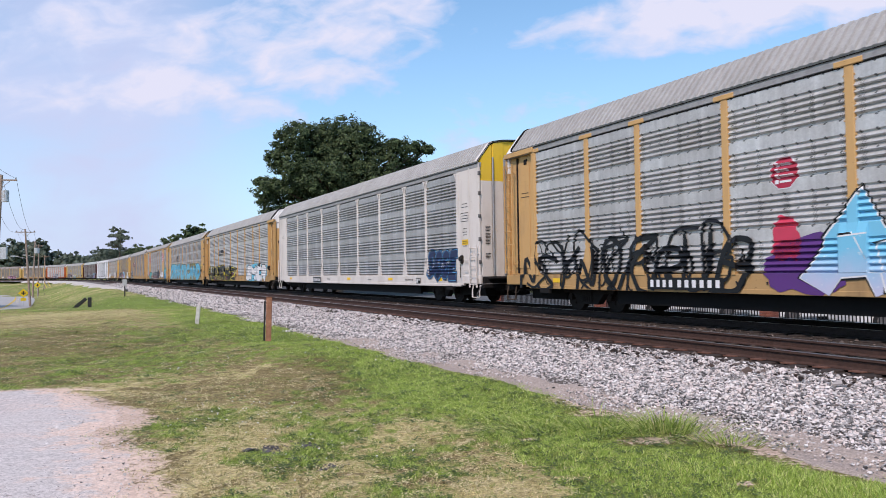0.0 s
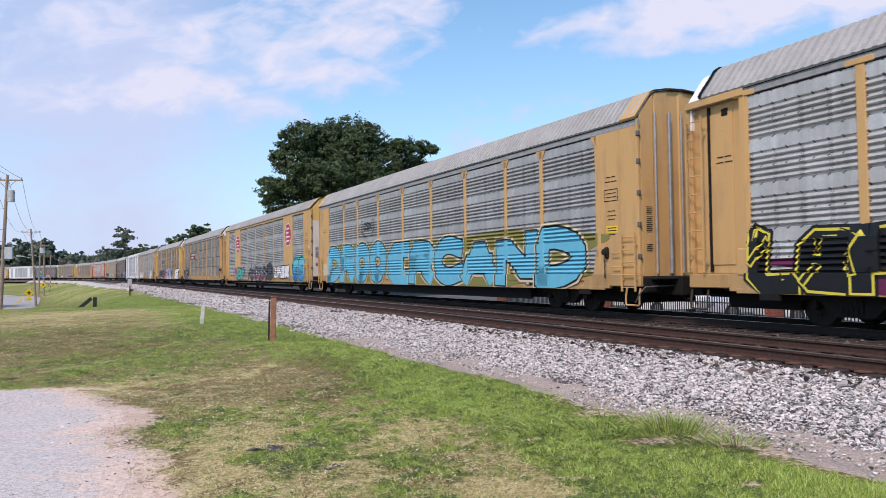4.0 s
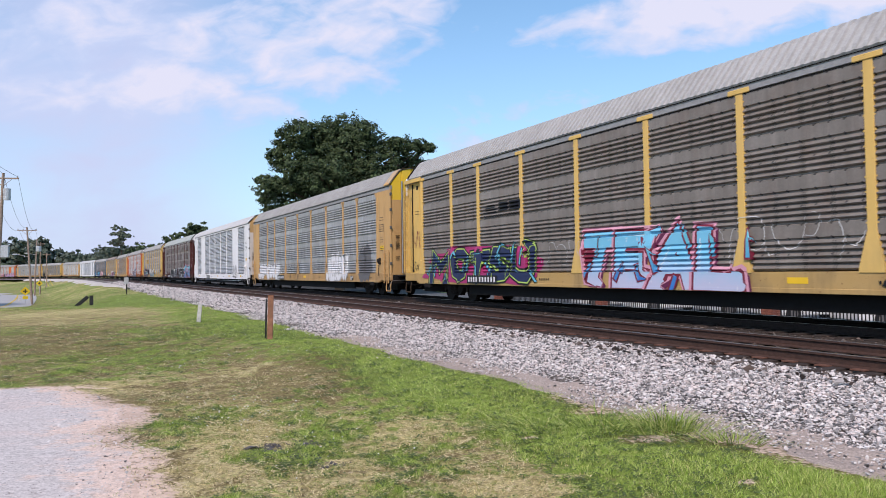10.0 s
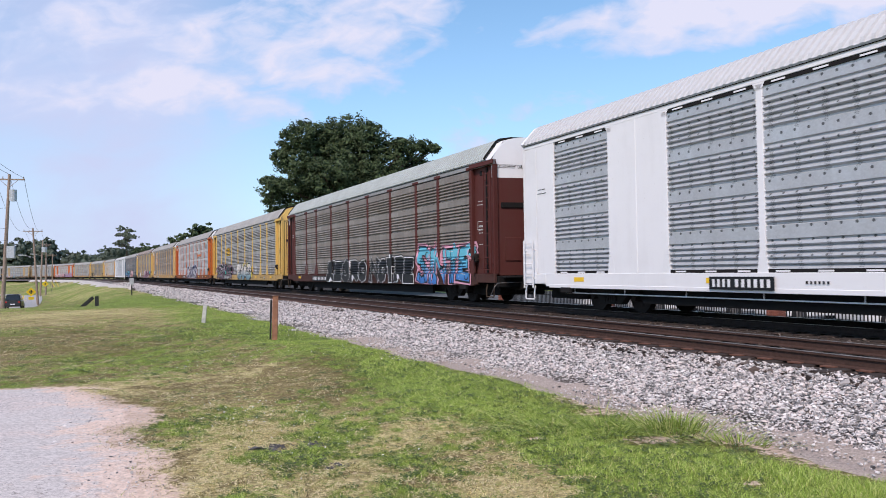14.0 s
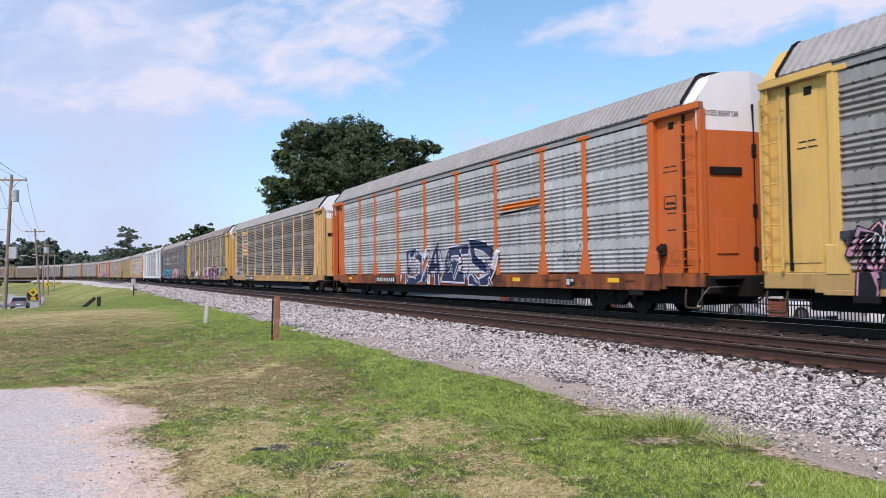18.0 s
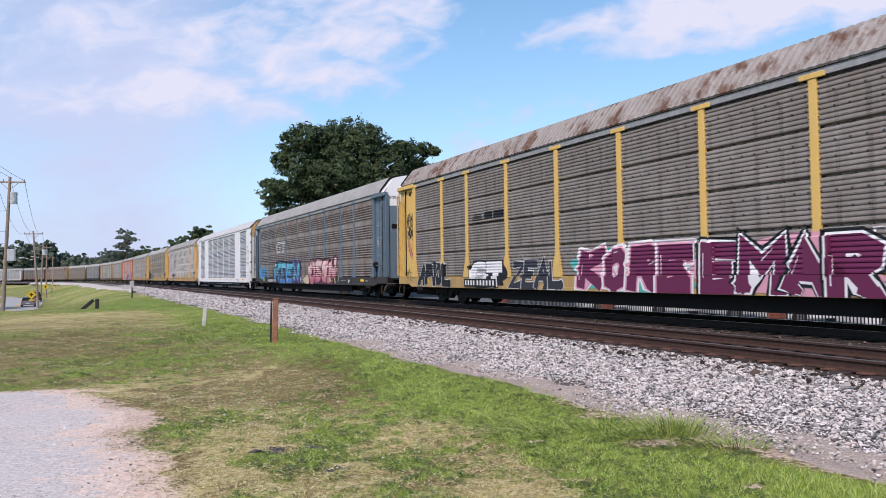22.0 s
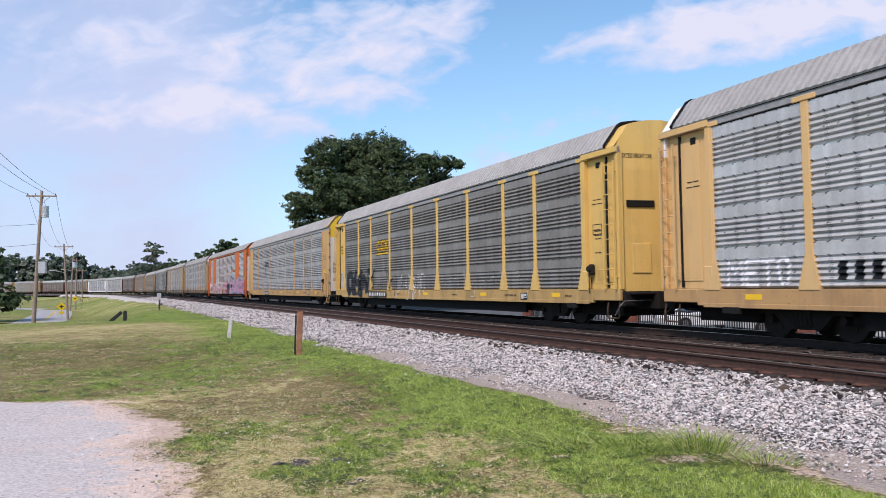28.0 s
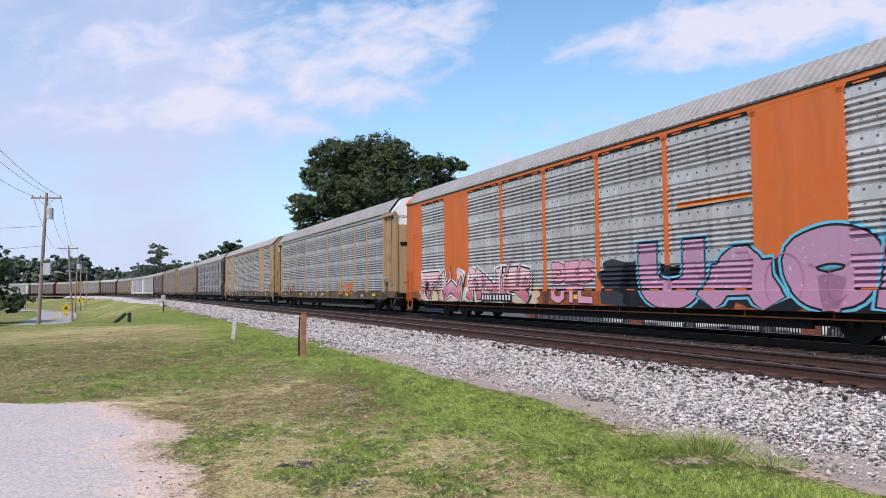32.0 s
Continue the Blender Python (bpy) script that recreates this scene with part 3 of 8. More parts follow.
def wheelset_mesh():
    def make():
        bm = bmesh.new()
        rod(bm, (0, -0.95, 0), (0, 0.95, 0), 0.08, seg=10)
        for sgn in (-1, 1):
            rod(bm, (0, sgn * 0.70, 0), (0, sgn * 0.82, 0), 0.42, 0.415, 24)
            rod(bm, (0, sgn * 0.67, 0), (0, sgn * 0.70, 0), 0.45, 0.45, 24)
            for i in range(3):
                a = i * 2.094
                rod(bm, (0.2 * math.cos(a), sgn * 0.82, 0.2 * math.sin(a)), (0.2 * math.cos(a), sgn * 0.835, 0.2 * math.sin(a)), 0.07, seg=8)
            rod(bm, (0, sgn * 0.93, 0), (0, sgn * 1.06, 0), 0.1, 0.09, 12)
        return finish("wheelset", bm, [])
    return cached("wheelset", make)


def truck_mesh():
    def make():
        bm = bmesh.new()
        for sgn in (-1, 1):
            y0, y1 = sgn * 0.9, sgn * 1.1
            pts = [(-1.15, 0.52), (-0.72, 0.52), (-0.42, 0.22), (0.42, 0.22), (0.72, 0.52), (1.15, 0.52), (1.15, 0.62), (0.8, 0.64), (0.35, 0.78), (-0.35, 0.78), (-0.8, 0.64), (-1.15, 0.62)]
            f = bm.faces.new([bm.verts.new((x, y0, z)) for x, z in pts])
            g = bmesh.ops.extrude_face_region(bm, geom=[f])
            for v in g["geom"]:
                if isinstance(v, bmesh.types.BMVert):
                    v.co.y = y1
            for i in range(5):
                rod(bm, (-0.2 + i * 0.1, sgn * 1.12, 0.28), (-0.2 + i * 0.1, sgn * 1.12, 0.58), 0.042, seg=8)
        box(bm, -0.22, 0.22, -1.15, 1.15, 0.42, 0.66, 0.02)
        bmesh.ops.recalc_face_normals(bm, faces=bm.faces)
        return finish("side_frame", bm, [])
    return cached("truck", make)


def coupler_mesh():
    def make():
        bm = bmesh.new()
        box(bm, HALF - 1.2, HALF + 0.45, -0.1, 0.1, 0.72, 0.92, 0.02)
        box(bm, HALF + 0.40, HALF + 0.78, -0.16, 0.05, 0.66, 0.98, 0.05)
        box(bm, HALF + 0.55, HALF + 0.79, 0.06, 0.18, 0.7, 0.95, 0.03)
        for i in range(6):
            a, b = i / 6, (i + 1) / 6
            rod(bm, (HALF - 0.1 + a * 0.85, -0.3, 0.75 - 0.35 * math.sin(a * 3.0)), (HALF - 0.1 + b * 0.85, -0.3, 0.75 - 0.35 * math.sin(b * 3.0)), 0.022, seg=6)
        return finish("coupler", bm, [])
    return cached("coupler", make)


def underframe_mesh():
    def make():
        bm = bmesh.new()
        box(bm, -HALF + 0.3, HALF - 0.3, -0.35, 0.35, 0.32, 1.0)
        for e in (-1, 1):
            box(bm, *sorted((e * 11.0, e * 12.9)), -0.95, 0.95, 0.3, 0.75, 0.03)
            box(bm, *sorted((e * 7.6, e * 8.7)), -1.0, 1.0, 0.34, 0.75, 0.03)
        box(bm, -8.2, 8.2, -1.3, -1.2, 0.29, 0.72)
        box(bm, -8.2, 8.2, 1.2, 1.3, 0.29, 0.72)
        for x in np.arange(-12.5, 12.6, 2.5):
            box(bm, x - 0.06, x + 0.06, -1.42, 1.42, 0.68, 1.02)
        box(bm, -HALF + 0.2, HALF - 0.2, -1.44, 1.44, 0.98, 1.04)
        rod(bm, (-7.5, -0.9, 0.62), (7.5, -0.9, 0.62), 0.03)
        rod(bm, (2.2, -0.75, 0.62), (3.3, -0.75, 0.62), 0.2, seg=14)
        box(bm, 4.2, 4.9, -1.0, -0.6, 0.5, 0.85, 0.02)
        return finish("underframe", bm, [])
    return cached("underframe", make)


def roof_end_mesh(length, eave):
    def make():
        pts = [(y * 1.028, 4.2 + (z - 4.2) * 1.025) for y, z in roof_prof(eave)]
        bm = extrude_profile(pts, HALF - length, HALF + 0.01)
        return finish("roof_end", bm, [])
    return cached(("roof_end", length, eave), make)


def rim_mesh():
    def make():
        bm = bmesh.new()
        for a, b in zip(ROOF_PROF[:-1], ROOF_PROF[1:]):
            rod(bm, (HALF - 0.5, a[0] * 1.02, a[1] + 0.035), (HALF - 0.5, b[0] * 1.02, b[1] + 0.035), 0.035, seg=6)
        return finish("roof_rim", bm, [])
    return cached("rim", make)


def lower_rod_mesh():
    def make():
        bm = bmesh.new()
        rod(bm, (-11.5, -1.4, 0.5), (11.9, -1.4, 0.5), 0.016, seg=6)
        for x in np.arange(-11, 12, 2.2):
            rod(bm, (x, -1.4, 0.5), (x, -1.4, 0.72), 0.012, seg=5)
        return finish("lower_rod", bm, [])
    return cached("lower_rod", make)


def tube(points, r, seg=6):
    """One bent bar through the points."""
    pts = [Vector(p) for p in points]
    vs = []
    for i, p in enumerate(pts):
        d = (pts[min(i + 1, len(pts) - 1)] - pts[max(i - 1, 0)]).normalized()
        a = d.cross(Vector((0.3, 0.2, 1))).normalized()
        b = d.cross(a)
        vs += [p + a * r * math.cos(j * math.tau / seg) + b * r * math.sin(j * math.tau / seg) for j in range(seg)]
    f = [(i * seg + j, i * seg + (j + 1) % seg, (i + 1) * seg + (j + 1) % seg, (i + 1) * seg + j) for i in range(len(pts) - 1) for j in range(seg)]
    return vs, f


def lever_mesh():
    return cached("lever", lambda: pydata("uncoupling_lever", *tube([(HALF - 0.1, -1.62, 0.35), (HALF + 0.1, -1.6, 0.62), (HALF + 0.14, -1.5, 0.74), (HALF + 0.16, -0.5, 0.76), (HALF + 0.45, -0.15, 0.82)], 0.018), []))


def grab_mesh():
    return cached("grab", lambda: pydata("grab_iron", *tube([(HALF - 1.0, -SIDE + 0.05, 0), (HALF - 1.0, -SIDE - 0.07, 0), (HALF - 0.98, -SIDE - 0.09, 0), (HALF - 0.62, -SIDE - 0.09, 0), (HALF - 0.6, -SIDE - 0.07, 0), (HALF - 0.6, -SIDE + 0.05, 0)], 0.013), []))


REFLECTOR = worn_paint("reflector_yellow", (0.85, 0.52, 0.02), dirt=0.3)
EAVE_GREY = plain("grey_eave_strip", (0.34, 0.335, 0.335), 0.6, 0.2, 0.25, 6)
GALV = plain("galvanised_tube", (0.4, 0.4, 0.41), 0.45, 0.6, 0.25, 4)
SIGNSTEEL = plain("dark_hinge_steel", (0.16, 0.15, 0.145), 0.6, 0.4)
SPIN = pose(0, 0, 0, 0, 0, 180)
train_cars = {}
spinning = {}


def autorack(number, style="tee", paint=YELLOW, panel=PANEL_L, roof=ROOF_L, fine=False, door_low=None, door_top=None, label="", ends=None):
    car = tagged(new("autorack_car"), label, "freight car", "autorack cars of the passing train")
    part("roof", roof_mesh(HALF - 0.5 if style == "tee" else HALF, EAVES[style]), roof, car, "corrugated galvanised roof")
    part("underframe", underframe_mesh(), DARK, car, "grimy underframe, its black colour holding the shade beneath the car")
    solid = {1, 7} if style == "flush" else set()
    for turn in (None, SPIN):
        def add(name, me, mat, parent=car, lab="", at=None):
            o = part(name, me, mat, parent, lab)
            o.matrix_basis = (turn or Matrix()) @ (at or Matrix()) if parent is car else (at or Matrix())
            return o
        add("side_sill", car_box("sill", "side_sill", (-12.3, 12.3, -SIDE - 0.02, -SIDE + 0.1, SILL_Z0 + 0.06, SILL_Z1), (-12.1, 12.1, -SIDE - 0.03, -SIDE + 0.06, SILL_Z0 + 0.02, SILL_Z0 + 0.12)), SILLS.get(paint.name, paint))
        for e in (-1, 1):
            add("sill_end", car_box(("sillend", e), "sill_end", (*sorted((e * 12.3, e * HALF)), -SIDE - 0.015, -SIDE + 0.1, SILL_Z0 + 0.12, SILL_Z1), bevel=0.02), SILLS.get(paint.name, paint))
            add("jack_pad", car_box(("pad", e), "jack_pad", (*sorted((e * 11.0, e * 11.5)), -SIDE - 0.05, -SIDE + 0.05, 0.5, SILL_Z0 + 0.04), bevel=0.02), DARK)
        # Thin black line along the lower edge of the roof sheets.
        add("roof_seal", car_box(("eaveline", EAVES[style]), "roof_seal", (-HALF + 0.1, HALF - 0.1, -1.545, -1.53, EAVES[style] - 0.045, EAVES[style] - 0.028), bevel=0), DARK, lab="thin black line under the roof edge")
        add("eave_rail", car_box(("eave", EAVES[style]), "eave_rail", (-HALF, HALF, -SIDE - 0.004, -SIDE + 0.09, EAVES[style] - (0.15 if style == "flush" else 0.19), EAVES[style] - 0.02)), paint if style == "flush" else EAVE_GREY)
        for i in range(9):
            a, b = POSTS[i], POSTS[i + 1]
            mid = pose((a + b) / 2, 0, 0)
            if i in solid:
                add("solid_panel", car_box(("solid", round(b - a, 2)), "solid_panel", (-(b - a) / 2, (b - a) / 2, -SIDE, -SIDE + 0.05, SILL_Z1, 4.96), (-0.012, 0.012, -SIDE - 0.01, -SIDE + 0.02, SILL_Z1, 4.95)), paint, at=mid)
            else:
                add("side_panel", panel_mesh(b - a, "fine" if fine else "tall" if style == "flush" else "ribs"), panel, at=mid)
        for i, x in enumerate(POSTS):
            if style == "flush" and i in (0, 9):
                continue
            add("post", post_mesh(style), paint, at=pose(x, 0, 0))
        for sgn in (-1, 1):
            xo, xi = sgn * HALF, sgn * (11.85 if sgn > 0 else 11.8)
            lo, hi = sorted((xo, xi))
            k = ("endpanel", sgn, style)
            if style == "tee":
                add("corner_panel", car_box(k, "corner_panel", (lo, hi, -SIDE + 0.12, -SIDE + 0.17, SILL_Z1, 4.82)), paint)
                add("door_jamb", car_box(k + (1,), "door_jamb", (xi - 0.02 * sgn, xi + 0.13 * sgn, -SIDE - 0.015, -SIDE + 0.118, SILL_Z1, 4.80)), paint)
                add("end_post", car_box(k + (2,), "end_post", (xo - 0.1 * sgn, xo, -SIDE - 0.0, -SIDE + 0.118, SILL_Z1, 4.80)), paint)
                add("header", car_box(k + (3,), "header", (lo, hi, -SIDE - 0.05, -SIDE + 0.118, 4.82, 4.97)), paint)
                add("recessed_plate", car_box(k + (4,), "recessed_plate", (lo + 0.40, hi - 0.42, -SIDE + 0.10, -SIDE + 0.118, 1.25, 4.6)), paint)
                add("jamb_foot", car_box(k + (5,), "jamb_foot", (xi - 0.02 * sgn, xi + 0.26 * sgn, -SIDE - 0.03, -SIDE + 0.09, SILL_Z1, 1.6), bevel=0.03), paint)
                # Solid dark blocks on the corner panel stand in for shaded openings.
                add("slot", car_box(k + (6,), "slot", (xi + 0.55 * sgn, xi + 0.72 * sgn, -SIDE + 0.085, -SIDE + 0.117, 4.52, 4.68)), DARK, lab="dark opening under the eave")
                add("door_gap", car_box(k + (7,), "door_gap", (xo - 0.58 * sgn, xo - 0.64 * sgn, -SIDE + 0.07, -SIDE + 0.119, 1.1, 4.78), bevel=0), DARK, lab="dark gap beside the end door")
                add("ladder", ladder_mesh(*sorted((xo - 0.08 * sgn, xo - 0.55 * sgn)), 1.1, 4.6, 9), paint)
            else:
                add("corner_panel", car_box(k, "corner_panel", (lo, hi, -SIDE, -SIDE + 0.05, SILL_Z1, EAVES[style] - 0.152)), paint)
                add("end_post", car_box(k + (1,), "end_post", (xo - 0.07 * sgn, xo + 0.004 * sgn, -SIDE - 0.014, -SIDE - 0.002, SILL_Z1, 4.97)), paint)
                add("seam", car_box(k + (2,), "seam", (xo - 0.72 * sgn, xo - 0.745 * sgn, -SIDE - 0.014, -SIDE - 0.002, SILL_Z1, 4.86)), paint)
                add("hinge_strip", car_box(k + (3,), "hinge_strip", (xi, xi + 0.14 * sgn, -SIDE - 0.016, -SIDE - 0.002, SILL_Z1, 4.8)), paint)
                add("ladder", ladder_mesh(*sorted((xo - 0.1 * sgn, xo - 0.6 * sgn)), 0.62, 2.1, 5), paint)
        tee = style == "tee"
        add("end_door", end_wall_mesh("low", tee), door_low or paint)
        add("end_door_top", end_wall_mesh("top", tee), door_top or paint)
        if tee:
            add("end_hood", hood_mesh(), door_top or paint)
            add("door_seam", car_box("doorseam", "door_seam", (HALF + 0.12, HALF + 0.166, -0.02, 0.02, 1.05, 5.0), bevel=0), DARK, lab="dark seam between the end doors")
            for z in (1.5, 2.5, 3.9):
                add("hinge", car_box("teehinge", "hinge", (HALF + 0.08, HALF + 0.19, -0.07, 0.07, -0.16, 0.16), bevel=0.02), DARK, at=pose(0, 0, z))
        else:
            for y, r in ((-0.95, 0.03), (-0.485, 0.045), (-0.06, 0.03), (0.485, 0.045), (0.95, 0.03)):
                add("lock_rod", car_box(("lockrod", r), "lock_rod", (HALF - 0.03, HALF - 0.03 + 2 * r, -r, r, 1.05, 5.2), bevel=0.02), GALV, at=pose(0, y, 0), lab="galvanised lock rod")
        if style == "tee":
            add("roof_rim", rim_mesh(), DARK, lab="dark rubber rim of the roof end")
            add("door_slot", car_box("doorslot", "door_slot", (-0.03, 0.045, -0.42, 0.42, 3.32, 3.5)), DARK, at=pose(HALF + 0.04, -0.8, 0, 0, 0, -10.6), lab="dark handle slot")
            add("door_hatch", car_box("doorhatch", "door_hatch", (-0.03, 0.035, -0.28, 0.28, 1.5, 2.3)), door_low or paint, at=pose(HALF + 0.04, -0.8, 0, 0, 0, -10.6))
        else:
            add("roof_end", roof_end_mesh(0.14 if paint in (WHITE, WHITE_DIRTY) else 0.6, EAVES[style]), paint)
            for z in (1.5, 2.3, 3.1, 3.9, 4.6):
                add("hinge", car_box("hinge", "hinge", (HALF - 0.06, HALF + 0.03, -SIDE - 0.03, -SIDE + 0.06, -0.07, 0.07), bevel=0.015), SIGNSTEEL, at=pose(0, 0, z))
        for x in (-10.6, -5.6, 0.2, 5.6, 10.4):
            add("reflector", car_box("reflector", "reflector", (-0.23, 0.23, -SIDE - 0.026, -SIDE - 0.0205, 0.83, 0.95), bevel=0), REFLECTOR, at=pose(x, 0, 0), lab="yellow reflective strip")
        if style == "flush":
            add("lower_rod", lower_rod_mesh(), paint, lab="slim rod hung below the sill")
            for i in range(9):
                if i not in solid:
                    a, b = POSTS[i], POSTS[i + 1]
                    for z in (1.095, 4.905):
                        # Dark strip ahead of the sheet stands in for the shade of a gap.
                        gap = add("vent_gap", car_box(("gap", round(b - a, 2)), "vent_gap", (-(b - a) / 2 + 0.08, (b - a) / 2 - 0.08, -SIDE, -SIDE + 0.03, -0.04, 0.04), bevel=0), DARK, at=pose((a + b) / 2, 0, z))
                        clips = [((b - a) * q - 0.16, (b - a) * q + 0.16, -SIDE - 0.012, -SIDE - 0.001, -0.02, 0.015) for q in (-0.33, 0.0, 0.33)]
                        add("clip", car_box(("clip", round(b - a, 2)), "clip", *clips, bevel=0), paint, gap, "pale clips in the dark gap")
        else:
            # Solid dark strip painted in for the shade between eave and panels.
            add("drip_edge", car_box("eavegap", "drip_edge", (-11.6, 11.6, -SIDE + 0.012, -SIDE + 0.03, 4.775, 4.80), bevel=0), DARK, lab="dark strip standing for the shaded gap below the eave")
        add("uncoupling_lever", lever_mesh(), SIGNSTEEL, lab="bent steel uncoupling lever")
        # Platform and end sill are near-black to carry the shade between cars.
        add("end_platform", car_box("platform", "end_platform", (HALF - 1.6, HALF + 0.42, -0.55, 0.55, 0.5, 1.0), (HALF - 0.5, HALF + 0.3, -1.25, 1.25, 0.9, 0.985), bevel=0.03), DARK, lab="grimy draft gear and end platform, shade put into their black")
        add("end_sill", car_box("endsill", "end_sill", (HALF - 0.25, HALF + 0.06, -1.4, 1.4, 0.58, 0.98), bevel=0.02), DARK, lab="end sill with shade put into its dark colour")
        for z in (1.25, 1.6):
            add("grab_iron", grab_mesh(), paint, at=pose(0, 0, z))
        add("coupler", coupler_mesh(), TRUCK, lab="knuckle coupler with an air hose")
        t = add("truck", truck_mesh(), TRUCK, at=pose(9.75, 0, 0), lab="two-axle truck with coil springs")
        t.matrix_basis = pose(-9.75 if turn else 9.75, 0, 0)
        for dx in (-0.89, 0.89):
            w = part("wheelset", wheelset_mesh(), WHEEL, t)
            w.matrix_basis = pose(dx, 0, 0.42)
            spinning.setdefault(dx, []).append(w)
    train_cars[number] = car
    return car


YD = dict(paint=YELLOW, panel=PANEL_L, roof=ROOF_L, door_top=WHITE)
CARS = {
    -1: dict(YD, panel=PANEL_L, label="yellow autorack car with grey corrugated sides and painted tags"),
    0: dict(style="slim", paint=WHITE_DIRTY, panel=PANEL_M, roof=ROOF_L, door_low=WHITE_DIRTY, door_top=YELLOW_BRIGHT, label="dirty white autorack car with dark grey panels"),
    1: dict(YD, panel=PANEL_L, paint=YELLOW, label="yellow autorack car with silver ribbed sides and tags"),
    2: dict(style="slim", paint=YELLOW, panel=PANEL_M, roof=ROOF_L, label="yellow autorack car with a huge pale blue tag"),
    3: dict(style="flush", paint=YELLOW, panel=PANEL_M, roof=ROOF_L, door_low=WHITE_DIRTY, door_top=YELLOW_DIRTY, label="yellow autorack car with red octagon emblems"),
    4: dict(YD, panel=PANEL_S, fine=True, label="yellow autorack car with dark finely ribbed sides"),
    5: dict(YD, panel=PANEL_B, paint=YELLOW_DIRTY, label="yellow autorack car with brown sides and white tag"),
    6: dict(YD, style="slim", panel=PANEL_M, door_top=YELLOW_BRIGHT, label="yellow autorack car with silver sides and white tags"),
    7: dict(style="flush", paint=WHITE, panel=PANEL_W, roof=ROOF_W, door_low=WHITE_DIRTY, door_top=YELLOW, label="clean white autorack car with grey ribbed panels"),
    8: dict(paint=MAROON, panel=PANEL_B, roof=ROOF_G, door_top=WHITE, label="maroon autorack car with brown panels and tags"),
    9: dict(paint=YELLOW_DIRTY, panel=PANEL_D, roof=ROOF_L, door_top=YELLOW_DIRTY, label="yellow autorack car with dark grey sides and a blue-black tag"),
    10: dict(paint=ORANGE, panel=PANEL_V, roof=ROOF_L, door_top=WHITE, label="orange autorack car with silver ribbed sides"),
    11: dict(paint=YELLOW_PALE, panel=PANEL_B, roof=ROOF_L, door_top=WHITE, label="pale yellow autorack car with dull brown-grey sides"),
    12: dict(paint=YELLOW_DIRTY, panel=PANEL_B, roof=ROOF_R, fine=True, door_top=WHITE, label="yellow autorack car with a rust-stained roof"),
    13: dict(paint=BLUE, panel=PANEL_R, roof=ROOF_L, door_top=WHITE, label="blue-grey autorack car with rusty brown sides"),
    14: dict(style="flush", paint=WHITE, panel=PANEL_W, roof=ROOF_W, door_low=WHITE_DIRTY, door_top=YELLOW, label="white autorack car with grey ribbed panels"),
    15: dict(YD, panel=PANEL_V, paint=YELLOW_PALE, label="yellow autorack car with silver sides and scrawled tags"),
    16: dict(YD, panel=PANEL_S, door_top=YELLOW_DIRTY, paint=YELLOW_DIRTY, label="yellow autorack car with dark ribbed sides"),
    17: dict(style="slim", paint=YELLOW, panel=PANEL_M, roof=ROOF_L, door_low=WHITE_DIRTY, door_top=YELLOW_BRIGHT, label="yellow autorack car with grey panels"),
    18: dict(style="flush", paint=ORANGE, panel=PANEL_L, roof=ROOF_L, door_low=WHITE_DIRTY, label="orange autorack car with large pink tags"),
    19: dict(paint=YELLOW_HAZED, panel=PANEL_M, door_top=WHITE, label="yellow autorack car with grey ribbed sides"),
    20: dict(style="flush", paint=YELLOW_HAZED, panel=PANEL_M, label="grimy yellow autorack car with tags"),
    21: dict(style="slim", paint=BLACKCAR, panel=PANEL_D, label="black autorack car with dark panels"),
    22: dict(paint=YELLOW_HAZED, panel=PANEL_B, door_top=WHITE, label="yellow autorack car with brown-grey sides"),
    23: dict(paint=YELLOW_HAZED, panel=PANEL_R, roof=ROOF_R, label="yellow autorack car with rust-brown sides"),
    24: dict(paint=MAROON, panel=PANEL_B, label="maroon autorack car with brown sides"),
    25: dict(style="slim", paint=WHITE_DIRTY, panel=PANEL_M, label="dirty white autorack car with grey panels"),
    26: dict(style="slim", paint=WHITE, panel=PANEL_M, label="white autorack car with grey panels"),
    27: dict(paint=YELLOW_HAZED, panel=PANEL_B, label="yellow autorack car with dull brown sides"),
    28: dict(paint=MAROON, panel=PANEL_R, roof=ROOF_G, label="maroon autorack car with rusty sides"),
    29: dict(paint=YELLOW_HAZED, panel=PANEL_D, label="yellow autorack car with dark grey sides"),
    30: dict(paint=YELLOW_HAZED, panel=PANEL_B, label="yellow autorack car with dull brown sides"),
    31: dict(paint=MAROON, panel=PANEL_B, label="maroon autorack car with brown panels"),
    32: dict(style="slim", paint=WHITE_DIRTY, panel=PANEL_M, label="dirty white autorack car with grey panels"),
    33: dict(paint=YELLOW_HAZED, panel=PANEL_D, label="yellow autorack car with dark sides"),
}
for _n, _spec in CARS.items():
    autorack(_n, **_spec)

# ---- ties ----
TIE_MESH = car_box("tie", "tie", (-0.11, 0.11, -1.3, 1.3, -0.34, -0.165), bevel=0.012)


def lay_ties(holder, centre, s0, s1):
    for i, s in enumerate(np.arange(s0, s1, 0.52)):
        x, y, th = on_line(s, centre + 0.05 * math.sin(i * 2.3))
        t = part("tie", TIE_MESH, TIE, holder)
        t.matrix_basis = pose(x, y, -0.004 * (i % 3), 0, 0, 90 - math.degrees(th) + 0.8 * math.sin(i * 1.7))


PLATE = car_box("tie_plate", "tie_plate", (-0.09, 0.09, -0.19, 0.19, -0.166, -0.15), (-0.07, -0.045, -0.13, -0.1, -0.15, -0.115), (0.045, 0.07, -0.13, -0.1, -0.15, -0.115), bevel=0)
PLATE_RUST = plain("rust_red_plate", (0.17, 0.075, 0.05), 0.9, 0, 0.5, 12)
